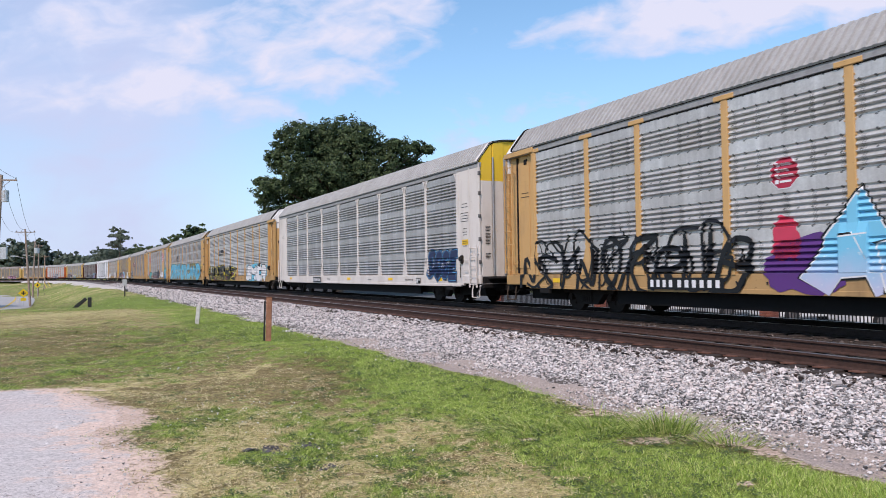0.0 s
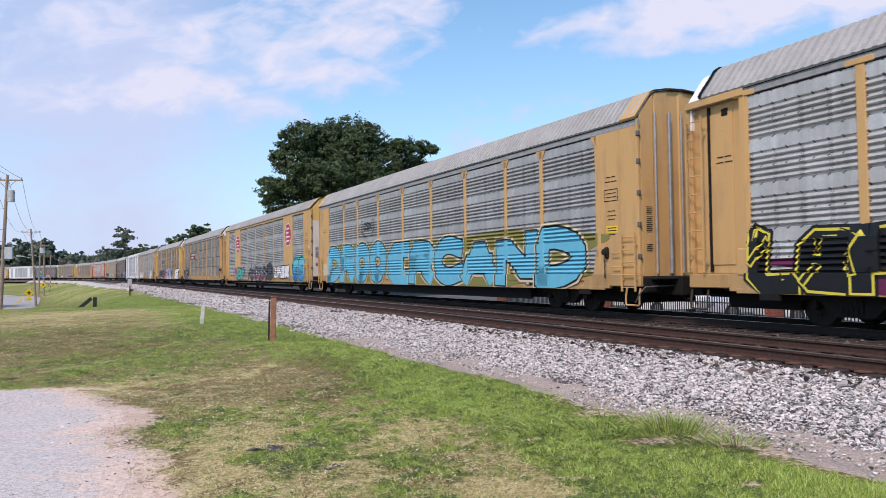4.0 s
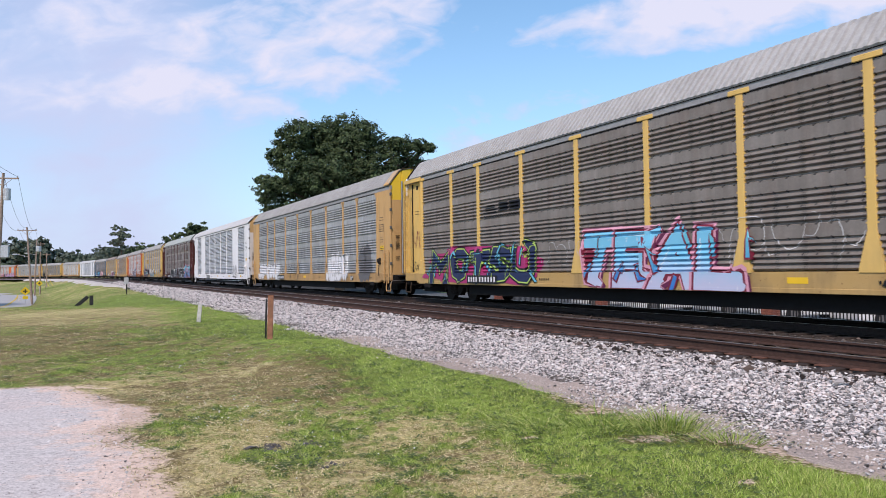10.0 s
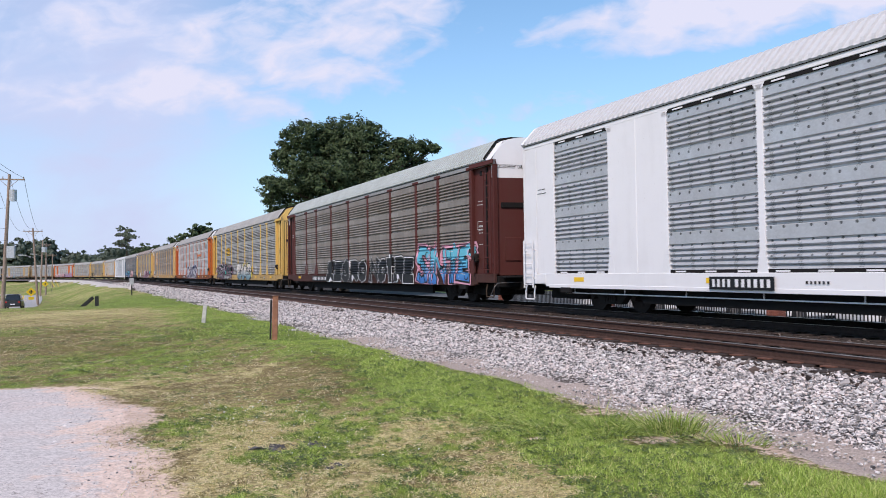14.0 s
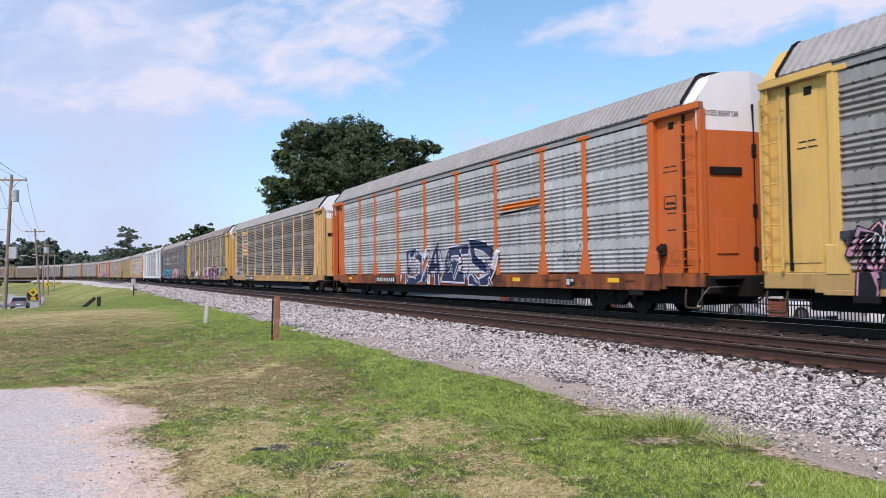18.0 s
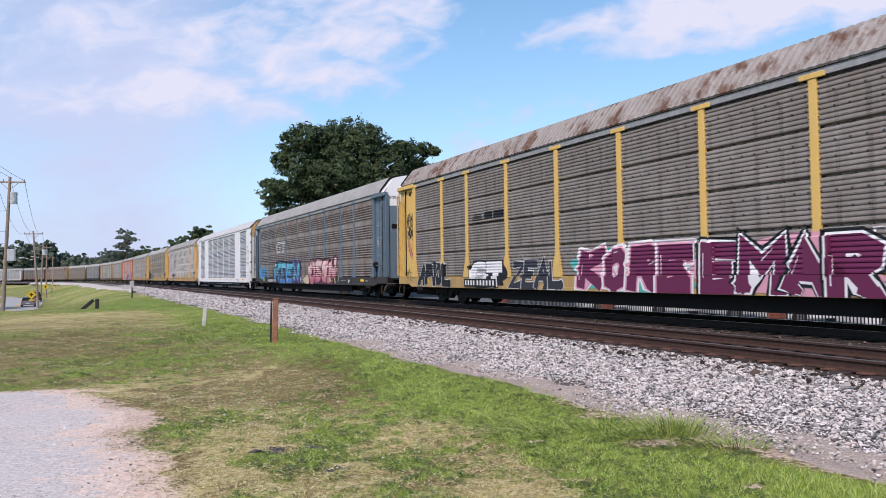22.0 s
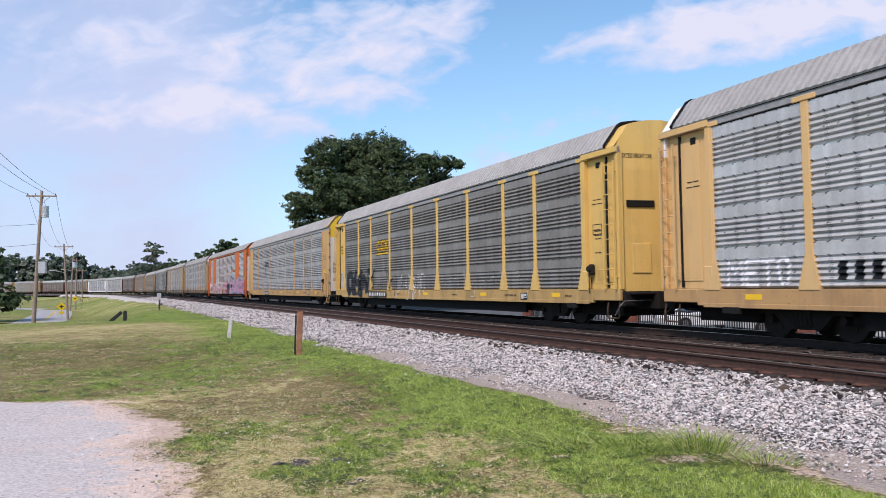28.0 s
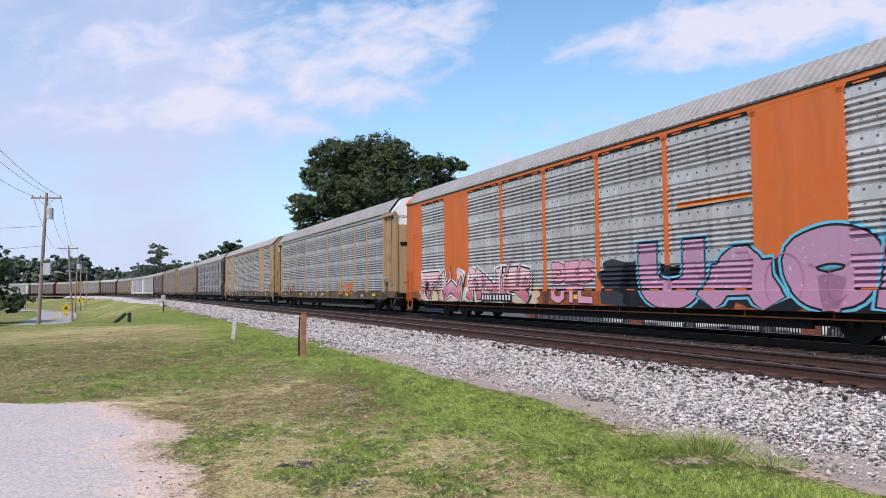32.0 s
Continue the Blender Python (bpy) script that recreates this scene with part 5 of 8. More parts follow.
def blades(count, y0, y1, length, width, seed, split):
    rg = np.random.default_rng(seed)
    t = np.sqrt(rg.uniform(0, 1, count) * (y1 ** 2 - y0 ** 2) + y0 ** 2)
    x = t * rg.uniform(-0.70, 0.66, count)
    s, o = line_coords(x, t)
    edge = 6.25 + 0.3 * np.sin(s * 0.9) + 0.2 * np.sin(s * 2.3 + 1) + 0.3 * rg.normal(0, 1, count)
    edge = edge + (6.78 + 0.1 * np.sin(s * 2.9) + 0.1 * rg.normal(0, 1, count) - edge) * smooth(10.2, 9.2, t) * smooth(5.4, 6.2, t)
    tuftiness = 0.34 * np.sin(x * 9 + 2 * np.sin(t * 5)) * np.sin(t * 7) + 0.2 * np.sin(x * 23) * np.sin(t * 19 + x * 3)
    keep = (-o > edge) & ((x > lot_edge(np.minimum(t, 10.6)) + tuftiness + 0.12 * rg.normal(0, 1, count)) | (t > 10.7 + tuftiness))
    x, y, u = x[keep], t[keep], -o[keep]
    lu, de = field(x, y)
    sa = sandiness(x, y)
    thin = rg.uniform(0, 1, len(x)) < (0.72 + 0.28 * lu) * (1 - 0.93 * sa * (rg.uniform(0, 1, len(x)) < 0.97)) * (1 - 0.45 * de)
    x, y, u, lu, de, sa = x[thin], y[thin], u[thin], lu[thin], de[thin], sa[thin]
    n = len(x)
    lu = np.clip(lu - 0.3 * sa + 0.26 * rg.normal(0, 1, n), 0, 1)
    de = np.clip(de * rg.uniform(0.3, 1.5, n), 0, 1)
    tall = 1 + (0.2 + 1.1 * smooth(6.5, 5.8, y)) * smooth(8.4, 6.9, u) * (1 - 0.8 * sa) * rg.uniform(0.4, 1.2, n)
    clump = np.sin(x * 17 + 3 * np.sin(y * 6.1)) * np.sin(y * 14 + 2 * np.sin(x * 7.3)) + 0.6 * np.sin(x * 41 + y * 13) * np.sin(y * 37 - x * 9)
    ln = length * tall * rg.uniform(0.45, 1.35, n) * (0.6 + 0.4 * lu) * np.clip(1 + 0.55 * clump, 0.35, 2.0) * (1 - 0.65 * bare_earth(x, y + 0.22))
    a = rg.uniform(0, 6.283, n)
    lean = rg.uniform(0.3, 1.4, n) * ln
    b = rg.uniform(0, 6.283, n)
    z = ground_z(x, y) - 0.006
    wide = width * rg.uniform(0.7, 1.3, n) / 2
    base = np.stack([x, y, z], -1)
    side = np.stack([np.cos(a) * wide, np.sin(a) * wide, np.zeros(n)], -1)
    tip = base + np.stack([np.cos(b) * lean, np.sin(b) * lean, ln], -1)
    if split:
        mid = base + np.stack([np.cos(b) * lean * 0.35, np.sin(b) * lean * 0.35, ln * 0.6], -1)
        v = np.stack([base - side, base + side, mid + side * 0.7, mid - side * 0.7, tip], 1).reshape(-1, 3)
        i = 5 * np.arange(n)[:, None]
        f = np.concatenate([i + np.array([[0, 1, 2]]), i + np.array([[0, 2, 3]]), i + np.array([[3, 2, 4]])])
        return v, f, np.repeat(lu, 5), np.repeat(de, 5)
    v = np.stack([base - side, base + side, tip], 1).reshape(-1, 3)
    return v, np.arange(3 * n).reshape(-1, 3), np.repeat(lu, 3), np.repeat(de, 3)


def cover_mesh(name, v, f, lu, de):
    me = pydata(name, v, f, BLADE)
    for key, val in (("lush", lu), ("dead", de)):
        me.attributes.new(key, "FLOAT", "POINT").data.foreach_set("value", np.asarray(val, np.float32))
    return me


def make_grass():
    vs, fs, ls, ds, k = [], [], [], [], 0
    for q in ((320000, 4.6, 9.5, 0.032, 0.0042, 1, True), (330000, 9.5, 18, 0.03, 0.008, 2, False), (230000, 18, 38, 0.04, 0.015, 3, False), (110000, 38, 140, 0.05, 0.035, 4, False)):
        v, f, l, d = blades(*q)
        vs.append(v), fs.append(f + k), ls.append(l), ds.append(d)
        k += len(v)
    return cover_mesh("grass", np.concatenate(vs), np.concatenate(fs), np.concatenate(ls), np.concatenate(ds))


tagged(new("grass", make_grass()), "short mown grass, green by the ballast and straw-dry elsewhere", "grass", kind="stuff")
WEED = plain("dark_weed_leaf", (0.085, 0.125, 0.035), 0.8, 0, 0.3, 30)
THATCH = plain("bleached_thatch", (0.78, 0.64, 0.38), 0.9, 0, 0.3, 30)


def litter(name, count, per, spread, long_, wide, mat, lush_lo, lush_hi, seed):
    """Small clumps of leaves or cut straw lying in the mown grass."""
    rg = np.random.default_rng(seed)
    y = 4.8 * (26 / 4.8) ** rg.uniform(0, 1, count)
    x = y * rg.uniform(-0.66, 0.45, count)
    s, o = line_coords(x, y)
    lu, _ = field(x, y)
    keep = (-o > 6.9) & ((x > lot_edge(np.minimum(y, 10.6)) + 0.1) | (y > 10.9)) & (lu > lush_lo) & (lu < lush_hi)
    x, y = x[keep], y[keep]
    k = len(x)
    grow = (0.6 + y / 12)[:, None]
    px_ = x[:, None] + rg.normal(0, spread, (k, per)) * grow
    py_ = y[:, None] + rg.normal(0, spread, (k, per)) * grow
    px_, py_, g = px_.ravel(), py_.ravel(), np.repeat(grow.ravel(), per)
    n = len(px_)
    a = rg.uniform(0, 6.283, n)
    l, w = long_ * rg.uniform(0.5, 1.3, n) * g, wide * rg.uniform(0.6, 1.3, n) * g
    z = ground_z(px_, py_) + rg.uniform(0.008, 0.03, n)
    c, d = np.cos(a), np.sin(a)
    up = rg.uniform(-0.25, 0.35, n)
    v = np.stack([np.stack([px_ - c * l, py_ - d * l, z - up * l], -1), np.stack([px_ + d * w, py_ - c * w, z], -1), np.stack([px_ + c * l, py_ + d * l, z + up * l], -1), np.stack([px_ - d * w, py_ + c * w, z], -1)], 1)
    return pydata(name, v.reshape(-1, 3), np.arange(4 * n).reshape(-1, 4), mat)


tagged(new("low_weeds", litter("low_weeds", 5200, 9, 0.03, 0.016, 0.009, WEED, 0.3, 1.01, 81)), "small dark weeds and clover leaves in the lawn", "weeds", kind="stuff")
tagged(new("dry_thatch", litter("dry_thatch", 6500, 9, 0.035, 0.022, 0.0028, THATCH, 0.0, 0.62, 82)), "bleached cut straw lying in the lawn", "straw", kind="stuff")
CLOVER = plain("clover_white", (0.75, 0.74, 0.68), 0.8)
_cx, _cy = [], []
for c0, c1, nn in ((-2.4, 8.7, 60), (-1.3, 7.4, 36), (-4.6, 13.2, 40), (-2.6, 15.5, 40), (-5.5, 20.0, 40)):
    _cx.append(rng.normal(c0, 0.28 + 0.03 * c1, nn)), _cy.append(rng.normal(c1, 0.4 + 0.04 * c1, nn))
_cx, _cy = np.concatenate(_cx), np.concatenate(_cy)
tagged(new("clover_flowers", stones("clover_flowers", _cx, _cy, ground_z(_cx, _cy) + 0.05, np.full(len(_cx), 0.0075), CLOVER, 0.9)), "small white clover blossoms in the grass", "flowers", kind="stuff")


def tuft(x, y, r, count, length, seed):
    rg = np.random.default_rng(seed)
    px_, py_ = rg.normal(x, r, count), rg.normal(y, r * 0.6, count)
    a = rg.uniform(0, 6.283, count)
    ln = length * rg.uniform(0.5, 1.2, count)
    base = np.stack([px_, py_, ground_z(px_, py_) - 0.01], -1)
    side = np.stack([np.cos(a), np.sin(a), 0 * a], -1) * 0.005
    out = np.stack([px_ - x, py_ - y, 0 * a], -1) * 0.8 + rg.normal(0, 0.05, (count, 3)) * (1, 1, 0)
    mid = base + out * 0.4 + np.stack([0 * a, 0 * a, ln * 0.65], -1)
    tip = base + out + np.stack([0 * a, 0 * a, ln], -1)
    v = np.stack([base - side, base + side, mid + side * 0.7, mid - side * 0.7, tip], 1).reshape(-1, 3)
    i = 5 * np.arange(count)[:, None]
    me = cover_mesh("grass_tuft", v, np.concatenate([i + np.array([[0, 1, 2]]), i + np.array([[0, 2, 3]]), i + np.array([[3, 2, 4]])]), np.full(len(v), 0.7), np.zeros(len(v)))
    return tagged(new("grass_tuft", me), "taller dark green tuft at the edge of the ballast", "grass tuft", "tufts by the ballast")


for tx, ty, tr, tn, tl, ts_ in ((2.35, 7.6, 0.22, 420, 0.2, 1), (1.7, 7.75, 0.4, 420, 0.12, 2), (2.75, 7.05, 0.25, 260, 0.1, 3), (1.1, 7.7, 0.35, 260, 0.09, 4)):
    tuft(tx, ty, tr, tn, tl, ts_)
ASH = plain("dark_asphalt_crumbs", (0.11, 0.10, 0.105), 0.9)
for cx_, cy_, nn in ((-1.62, 6.95, 110), (-1.3, 7.15, 70), (-1.25, 6.65, 60), (-0.95, 6.4, 40)):
    px_, py_ = rng.normal(cx_, 0.075, nn), rng.normal(cy_, 0.07, nn)
    tagged(new("asphalt_crumbs", stones("asphalt_crumbs", px_, py_, ground_z(px_, py_) + 0.004, 0.011 * rng.lognormal(0, 0.5, nn), ASH, 0.4)), "crumbs of dark asphalt on dry grass", "rubble", kind="stuff")


# ---- markers beside the line ----
PLANK = plain("red_brown_plank", (0.33, 0.15, 0.09), 0.85, 0, 0.4, 12)
POST_BLACK = plain("black_marker", (0.02, 0.02, 0.02), 0.7)
def marker_post():
    t = tagged(new("marker_post"), "weathered red-brown wooden marker post with a black strip for its shaded side", "post")
    z = z_at(-4.3, 18.37)
    t.matrix_basis = pose(-4.3, 18.37, z, 0, 1.5, 12)
    bm = bmesh.new()
    box(bm, -0.02, 0.12, -0.05, 0.05, -0.1, 1.08, 0.012)
    part("plank", bm, PLANK, t)
    # Black strip stands in for the shade on the plank's left side.
    bm = bmesh.new()
    box(bm, -0.075, -0.03, -0.045, 0.0, -0.1, 1.0, 0.006)
    part("stake", bm, POST_BLACK, t, "thin black strip for the shaded left side")
    bm = bmesh.new()
    box(bm, -0.03, 0.13, -0.06, 0.06, 1.08, 1.10, 0.006)
    part("cap", bm, PLANK, t)


def small_post(name, x, y, height, width, mat, lean, turn, label, tip=None):
    t = tagged(new(name), label, "post")
    t.matrix_basis = pose(x, y, z_at(x, y) - 0.05, 0, lean, turn)
    bm = bmesh.new()
    box(bm, -width / 2, width / 2, -0.04, 0.04, 0, height, 0.01)
    part("shaft", bm, mat, t)
    if tip:
        bm = bmesh.new()
        box(bm, -width / 2 - 0.01, width / 2 + 0.01, -0.045, 0.045, height - 0.16, height + 0.01, 0.01)
        part("top_band", bm, tip, t)
    return t


marker_post()
CONCRETE = plain("pale_concrete", (0.55, 0.53, 0.50), 0.85)
small_post("stone_marker", -8.17, 24.9, 0.66, 0.13, CONCRETE, 6, 10, "pale leaning concrete marker post in grass")
small_post("stub_post", -20.0, 42.3, 0.62, 0.2, POST_BLACK, 0, 20, "short charred black stub post")
small_post("leaning_stub", -20.9, 42.3, 0.85, 0.2, POST_BLACK, 48, 20, "charred black stub leaning on its neighbour")
SIGNGREY = plain("grey_sign_sheet", (0.42, 0.42, 0.43), 0.5)


def mile_sign():
    t = tagged(new("trackside_sign"), "small grey trackside plate on a dark post", "sign")
    x, y = -26.2, 61.6
    t.matrix_basis = pose(x, y, -0.6, 0, 0, 10)
    bm = bmesh.new()
    rod(bm, (0, 0, 0), (0, 0, 1.5), 0.05)
    part("post", bm, POST_BLACK, t)
    bm = bmesh.new()
    box(bm, -0.17, 0.17, -0.08, -0.04, 0.95, 1.5, 0.01)
    part("plate", bm, SIGNGREY, t, "plain grey plate")


mile_sign()

# ---- road on the far side of the field ----
ASPHALT = plain("old_asphalt", (0.40, 0.39, 0.385), 0.9, 0, 0.2, 3)
LINE_Y = plain("yellow_road_paint", (0.62, 0.42, 0.06), 0.8)
ROAD = np.array([(-31, -120), (-31, 0), (-33, 30), (-38.5, 57), (-49, 78.5), (-62, 106), (-75, 130.5), (-92.5, 162), (-125, 188), (-180, 208), (-330, 240)], float)


def road_line(k=220):
    d = np.concatenate([[0], np.cumsum(np.hypot(*np.diff(ROAD, axis=0).T))])
    q = np.linspace(0, d[-1], k)
    x, y = np.interp(q, d, ROAD[:, 0]), np.interp(q, d, ROAD[:, 1])
    for _ in range(6):
        x[1:-1], y[1:-1] = (x[:-2] + 2 * x[1:-1] + x[2:]) / 4, (y[:-2] + 2 * y[1:-1] + y[2:]) / 4
    return q, x, y


RQ, RX, RY = road_line()
RTX, RTY = np.gradient(RX), np.gradient(RY)
RN = np.hypot(RTX, RTY)
RTX, RTY = RTX / RN, RTY / RN


def road_strip(name, w0, w1, lift, mat):
    vs = []
    for w in (w0, w1):
        x, y = RX + w * RTY, RY - w * RTX
        vs.append(np.stack([x, y, ground_z(RX, RY) + lift], -1))
    k = len(RX)
    return pydata(name, np.stack(vs, 1).reshape(-1, 3), [(2 * i, 2 * i + 1, 2 * i + 3, 2 * i + 2) for i in range(k - 1)], mat)


road = tagged(new("road", road_strip("road", -3.2, 3.2, 0.09, ASPHALT)), "grey two-lane asphalt road", "road", kind="structure")
part("centre_line", road_strip("centre_line", -0.16, 0.16, 0.1, LINE_Y), None, road, "yellow painted centre line")
SIGN_Y = plain("yellow_sign_sheet", (0.82, 0.55, 0.02), 0.5, 0, 0.1)


def warning_sign(x, y, size, height, plate):
    t = tagged(new("warning_sign"), "yellow diamond warning sign on a steel post", "road sign", "warning signs on the road")
    t.matrix_basis = pose(x, y, z_at(x, y), 0, 0, 28)
    bm = bmesh.new()
    box(bm, -0.03, 0.03, -0.03, 0.03, 0, height + size * 0.5)
    part("post", bm, SIGNGREY, t)
    bm = bmesh.new()
    box(bm, -size / 2, size / 2, -0.045, -0.032, -size / 2, size / 2, 0.004, Matrix.Translation((0, 0, height)) @ pose(0, 0, 0, 0, 45, 0))
    d = part("diamond", bm, SIGN_Y, t)
    bm = bmesh.new()
    box(bm, -size * 0.09, size * 0.09, -0.05, -0.046, height - size * 0.3, height + size * 0.3)
    box(bm, -size * 0.3, size * 0.3, -0.05, -0.046, height - size * 0.08, height + size * 0.08)
    part("symbol", bm, POST_BLACK, d, "black symbol")
    if plate:
        bm = bmesh.new()
        box(bm, -0.35, 0.35, -0.045, -0.032, height - size * 1.2, height - size * 0.75, 0.004)
        part("plate", bm, SIGN_Y, t, "small yellow supplementary plate")


warning_sign(-61.3, 109, 0.95, 1.9, True)
warning_sign(-81.5, 150, 0.85, 2.6, False)
small_post("delineator", -69.0, 121, 1.1, 0.35, CONCRETE, 0, 20, "short white roadside marker")

# ---- utility poles and wires ----
STEEL = plain("galvanised_can", (0.5, 0.52, 0.54), 0.5, 0.3)
CERAMIC = plain("insulator", (0.3, 0.27, 0.25), 0.4)


def utility_pole(base, top, arm, can, lamp, turn, low_box=False):
    t = tagged(new("utility_pole"), "weathered wooden utility pole with a crossarm", "utility pole", "utility poles along the road")
    bx, by = base
    bz = z_at(bx, by)
    t.matrix_basis = pose(bx, by, bz, 0, 0, turn)
    inv = t.matrix_basis.inverted()
    tp = inv @ Vector(top)
    bm = bmesh.new()
    rod(bm, (0, 0, -0.3), tp, 0.17, 0.11, 12)
    part("shaft", bm, WOOD, t)
    if arm:
        bm = bmesh.new()
        box(bm, -arm / 2, arm / 2, -0.06, 0.06, -0.06, 0.06, 0.01, Matrix.Translation(tp * 0.962))
        part("crossarm", bm, WOOD, t)
        for f in (-0.46, -0.2, 0.46):
            bm = bmesh.new()
            rod(bm, tp * 0.962 + Vector((arm * f, 0, 0.06)), tp * 0.962 + Vector((arm * f, 0, 0.24)), 0.05, 0.035, 8)
            part("insulator", bm, CERAMIC, t)
        for sg in (-1, 1):
            bm = bmesh.new()
            rod(bm, tp * 0.962 + Vector((sg * arm * 0.28, 0, -0.05)), tp * 0.90, 0.02, seg=6)
            part("brace", bm, WOOD, t)
    for z0, ln, rr in can:
        c = tp * z0 + Vector((0.42, -0.1, 0))
        bm = bmesh.new()
        rod(bm, c, c + Vector((0, 0, ln)), rr, seg=14)
        rod(bm, c + Vector((-0.42, 0.1, ln * 0.6)), c + Vector((0, 0, ln * 0.6)), 0.04, seg=6)
        part("transformer", bm, STEEL, t, "grey transformer can")
    if lamp:
        bm = bmesh.new()
        a = tp * lamp
        rod(bm, a, a + Vector((-1.6, 0, 0.35)), 0.03, seg=8)
        ar = part("lamp_arm", bm, STEEL, t)
        bm = bmesh.new()
        box(bm, -0.32, 0.32, -0.14, 0.14, -0.1, 0.08, 0.04, Matrix.Translation(a + Vector((-1.85, 0, 0.36))))
        part("lamp_head", bm, STEEL, ar, "street lamp head")
    if low_box:
        bm = bmesh.new()
        box(bm, 0.14, 0.75, -0.2, 0.1, -0.5, 0.5, 0.03, Matrix.Translation(tp * 0.42))
        part("meter_box", bm, STEEL, t, "grey equipment box")
    return t


POLES = [((-36.7, 61), (-36.15, 61, 9.7), 2.4, [(0.80, 0.95, 0.28)], 0, True), ((-58.6, 106), (-59.4, 106, 8.1), 2.6, [], 0.62, False),
         ((-82.5, 150), (-82.0, 150, 8.6), 0, [(0.78, 1.1, 0.5)], 0.72, False), ((-86.8, 160), (-86.7, 160, 8.4), 1.9, [], 0, False), ((-106.7, 200), (-106.7, 200, 7.2), 2.2, [], 0, False)]
for p_, t_, a_, c_, l_, b_ in POLES:
    utility_pole(p_, t_, a_, c_, l_, 12, b_)
WIRE = plain("black_wire", (0.03, 0.03, 0.035), 0.6)


def wire(name, a, b, sag, r=0.014, label="thin black sagging overhead wire"):
    a, b = Vector(a), Vector(b)
    side = (b - a).cross(Vector((0, 0, 1))).normalized()
    vs, k = [], 6
    for i in range(25):
        q = i / 24
        p = a.lerp(b, q) - Vector((0, 0, 4 * sag * q * (1 - q)))
        vs += [p + side * (r * math.cos(j * math.tau / k)) + Vector((0, 0, r * math.sin(j * math.tau / k))) for j in range(k)]
    f = [(i * k + j, i * k + (j + 1) % k, (i + 1) * k + (j + 1) % k, (i + 1) * k + j) for i in range(24) for j in range(k)]
    return tagged(new(name, pydata(name, vs, f, WIRE, True)), label, "wire", "overhead wires")


for da, dz, sag in ((-1.05, -0.1, 1.6), (0.0, 0.2, 1.5), (1.1, -0.1, 1.6)):
    wire("overhead_wire", (-36.15 + da, 61 + da * 0.2, 9.5 + dz), (-59.4 + da, 106 + da * 0.2, 7.95 + dz), sag)
    wire("overhead_wire", (-59.4 + da, 106 + da * 0.2, 7.95 + dz), (-86.7 + da, 160, 8.2 + dz), sag)
    wire("overhead_wire", (-36.15 + da, 61 + da * 0.2, 9.5 + dz), (-20.5 + da * 1.2, 20, 12.2 + dz), sag * 0.7)
for h0 in (6.9, 5.2, 4.2, 3.6):
    wire("service_wire", (-36.3, 61, h0), (-46, 40, h0 + 0.8), 1.1)
wire("guy_wire", (-86.7, 160, 5.5), (-83.2, 156, -3.2), 0.0, 0.03)
GUARD = plain("yellow_guy_guard", (0.75, 0.58, 0.08), 0.6)
for q in ((-103.5, 196), (-102.0, 195)):
    small_post("guy_guard", q[0], q[1], 2.6, 0.12, GUARD, -28, 10, "yellow plastic guy-wire guard")


# ---- trees ----
def leaf_material(name, dark, light):
    m, nt, b = material(name, 0.65, 0, 0.3)
    r = nt.nodes.new("ShaderNodeNewGeometry").outputs["Random Per Island"]
    c = ramp(nt, r, [(0.0, dark), (0.6, tuple((a + b_) / 2 for a, b_ in zip(dark, light))), (1.0, light)])
    nt.links.new(c, b.inputs["Base Color"])
    return m


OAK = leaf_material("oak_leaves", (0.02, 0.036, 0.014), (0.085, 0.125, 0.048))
# Haze over the far trees is mixed into these two paler leaf colours.
WOODS = leaf_material("hazed_distant_leaves", (0.085, 0.108, 0.085), (0.12, 0.15, 0.105))
PINE = leaf_material("hazed_pine_needles", (0.09, 0.112, 0.085), (0.135, 0.165, 0.11))
BARK = plain("tree_bark", (0.10, 0.075, 0.055), 0.95, 0, 0.4, 6)


def leaves(lobes, clumps, per, size, seed):
    """lobes: centre and radii. Leaves sit in clumps on the shells of the lobes, with gaps."""
    rg = np.random.default_rng(seed)
    pos, way = [], []
    mean = np.mean([np.mean(r) for _, r in lobes])
    whole = clumps
    for c, r in lobes:
        clumps = max(8, int(whole * (np.mean(r) / mean) ** 1.5))
        d = rg.normal(0, 1, (clumps, 3))
        d /= np.linalg.norm(d, axis=1, keepdims=True)
        cc = np.array(c) + d * np.array(r) * rg.uniform(0.4, 1.15, (clumps, 1))
        cr = (0.45 * np.mean(r) + 0.55 * mean) * rg.uniform(0.1, 0.3, clumps)
        e = rg.normal(0, 0.5, (clumps, per, 3)) * (1, 1, 0.6)
        pos.append((cc[:, None, :] + e * cr[:, None, None]).reshape(-1, 3))
        way.append((d[:, None, :] * 0.5 + e * 0.9 + np.array((0, 0, 0.45))).reshape(-1, 3))
    p = np.concatenate(pos)
    n = len(p)
    nrm = np.concatenate(way) + rg.normal(0, 0.45, (n, 3))
    nrm /= np.linalg.norm(nrm, axis=1, keepdims=True)
    a = np.cross(nrm, rg.normal(0, 1, (n, 3)))
    a /= np.linalg.norm(a, axis=1, keepdims=True)
    b = np.cross(nrm, a)
    ln = size * rg.uniform(0.6, 1.3, (n, 1))
    v = np.stack([p - a * ln, p + b * ln * 0.55, p + a * ln, p - b * ln * 0.55], 1).reshape(-1, 3)
    return v, np.arange(4 * n).reshape(-1, 4)


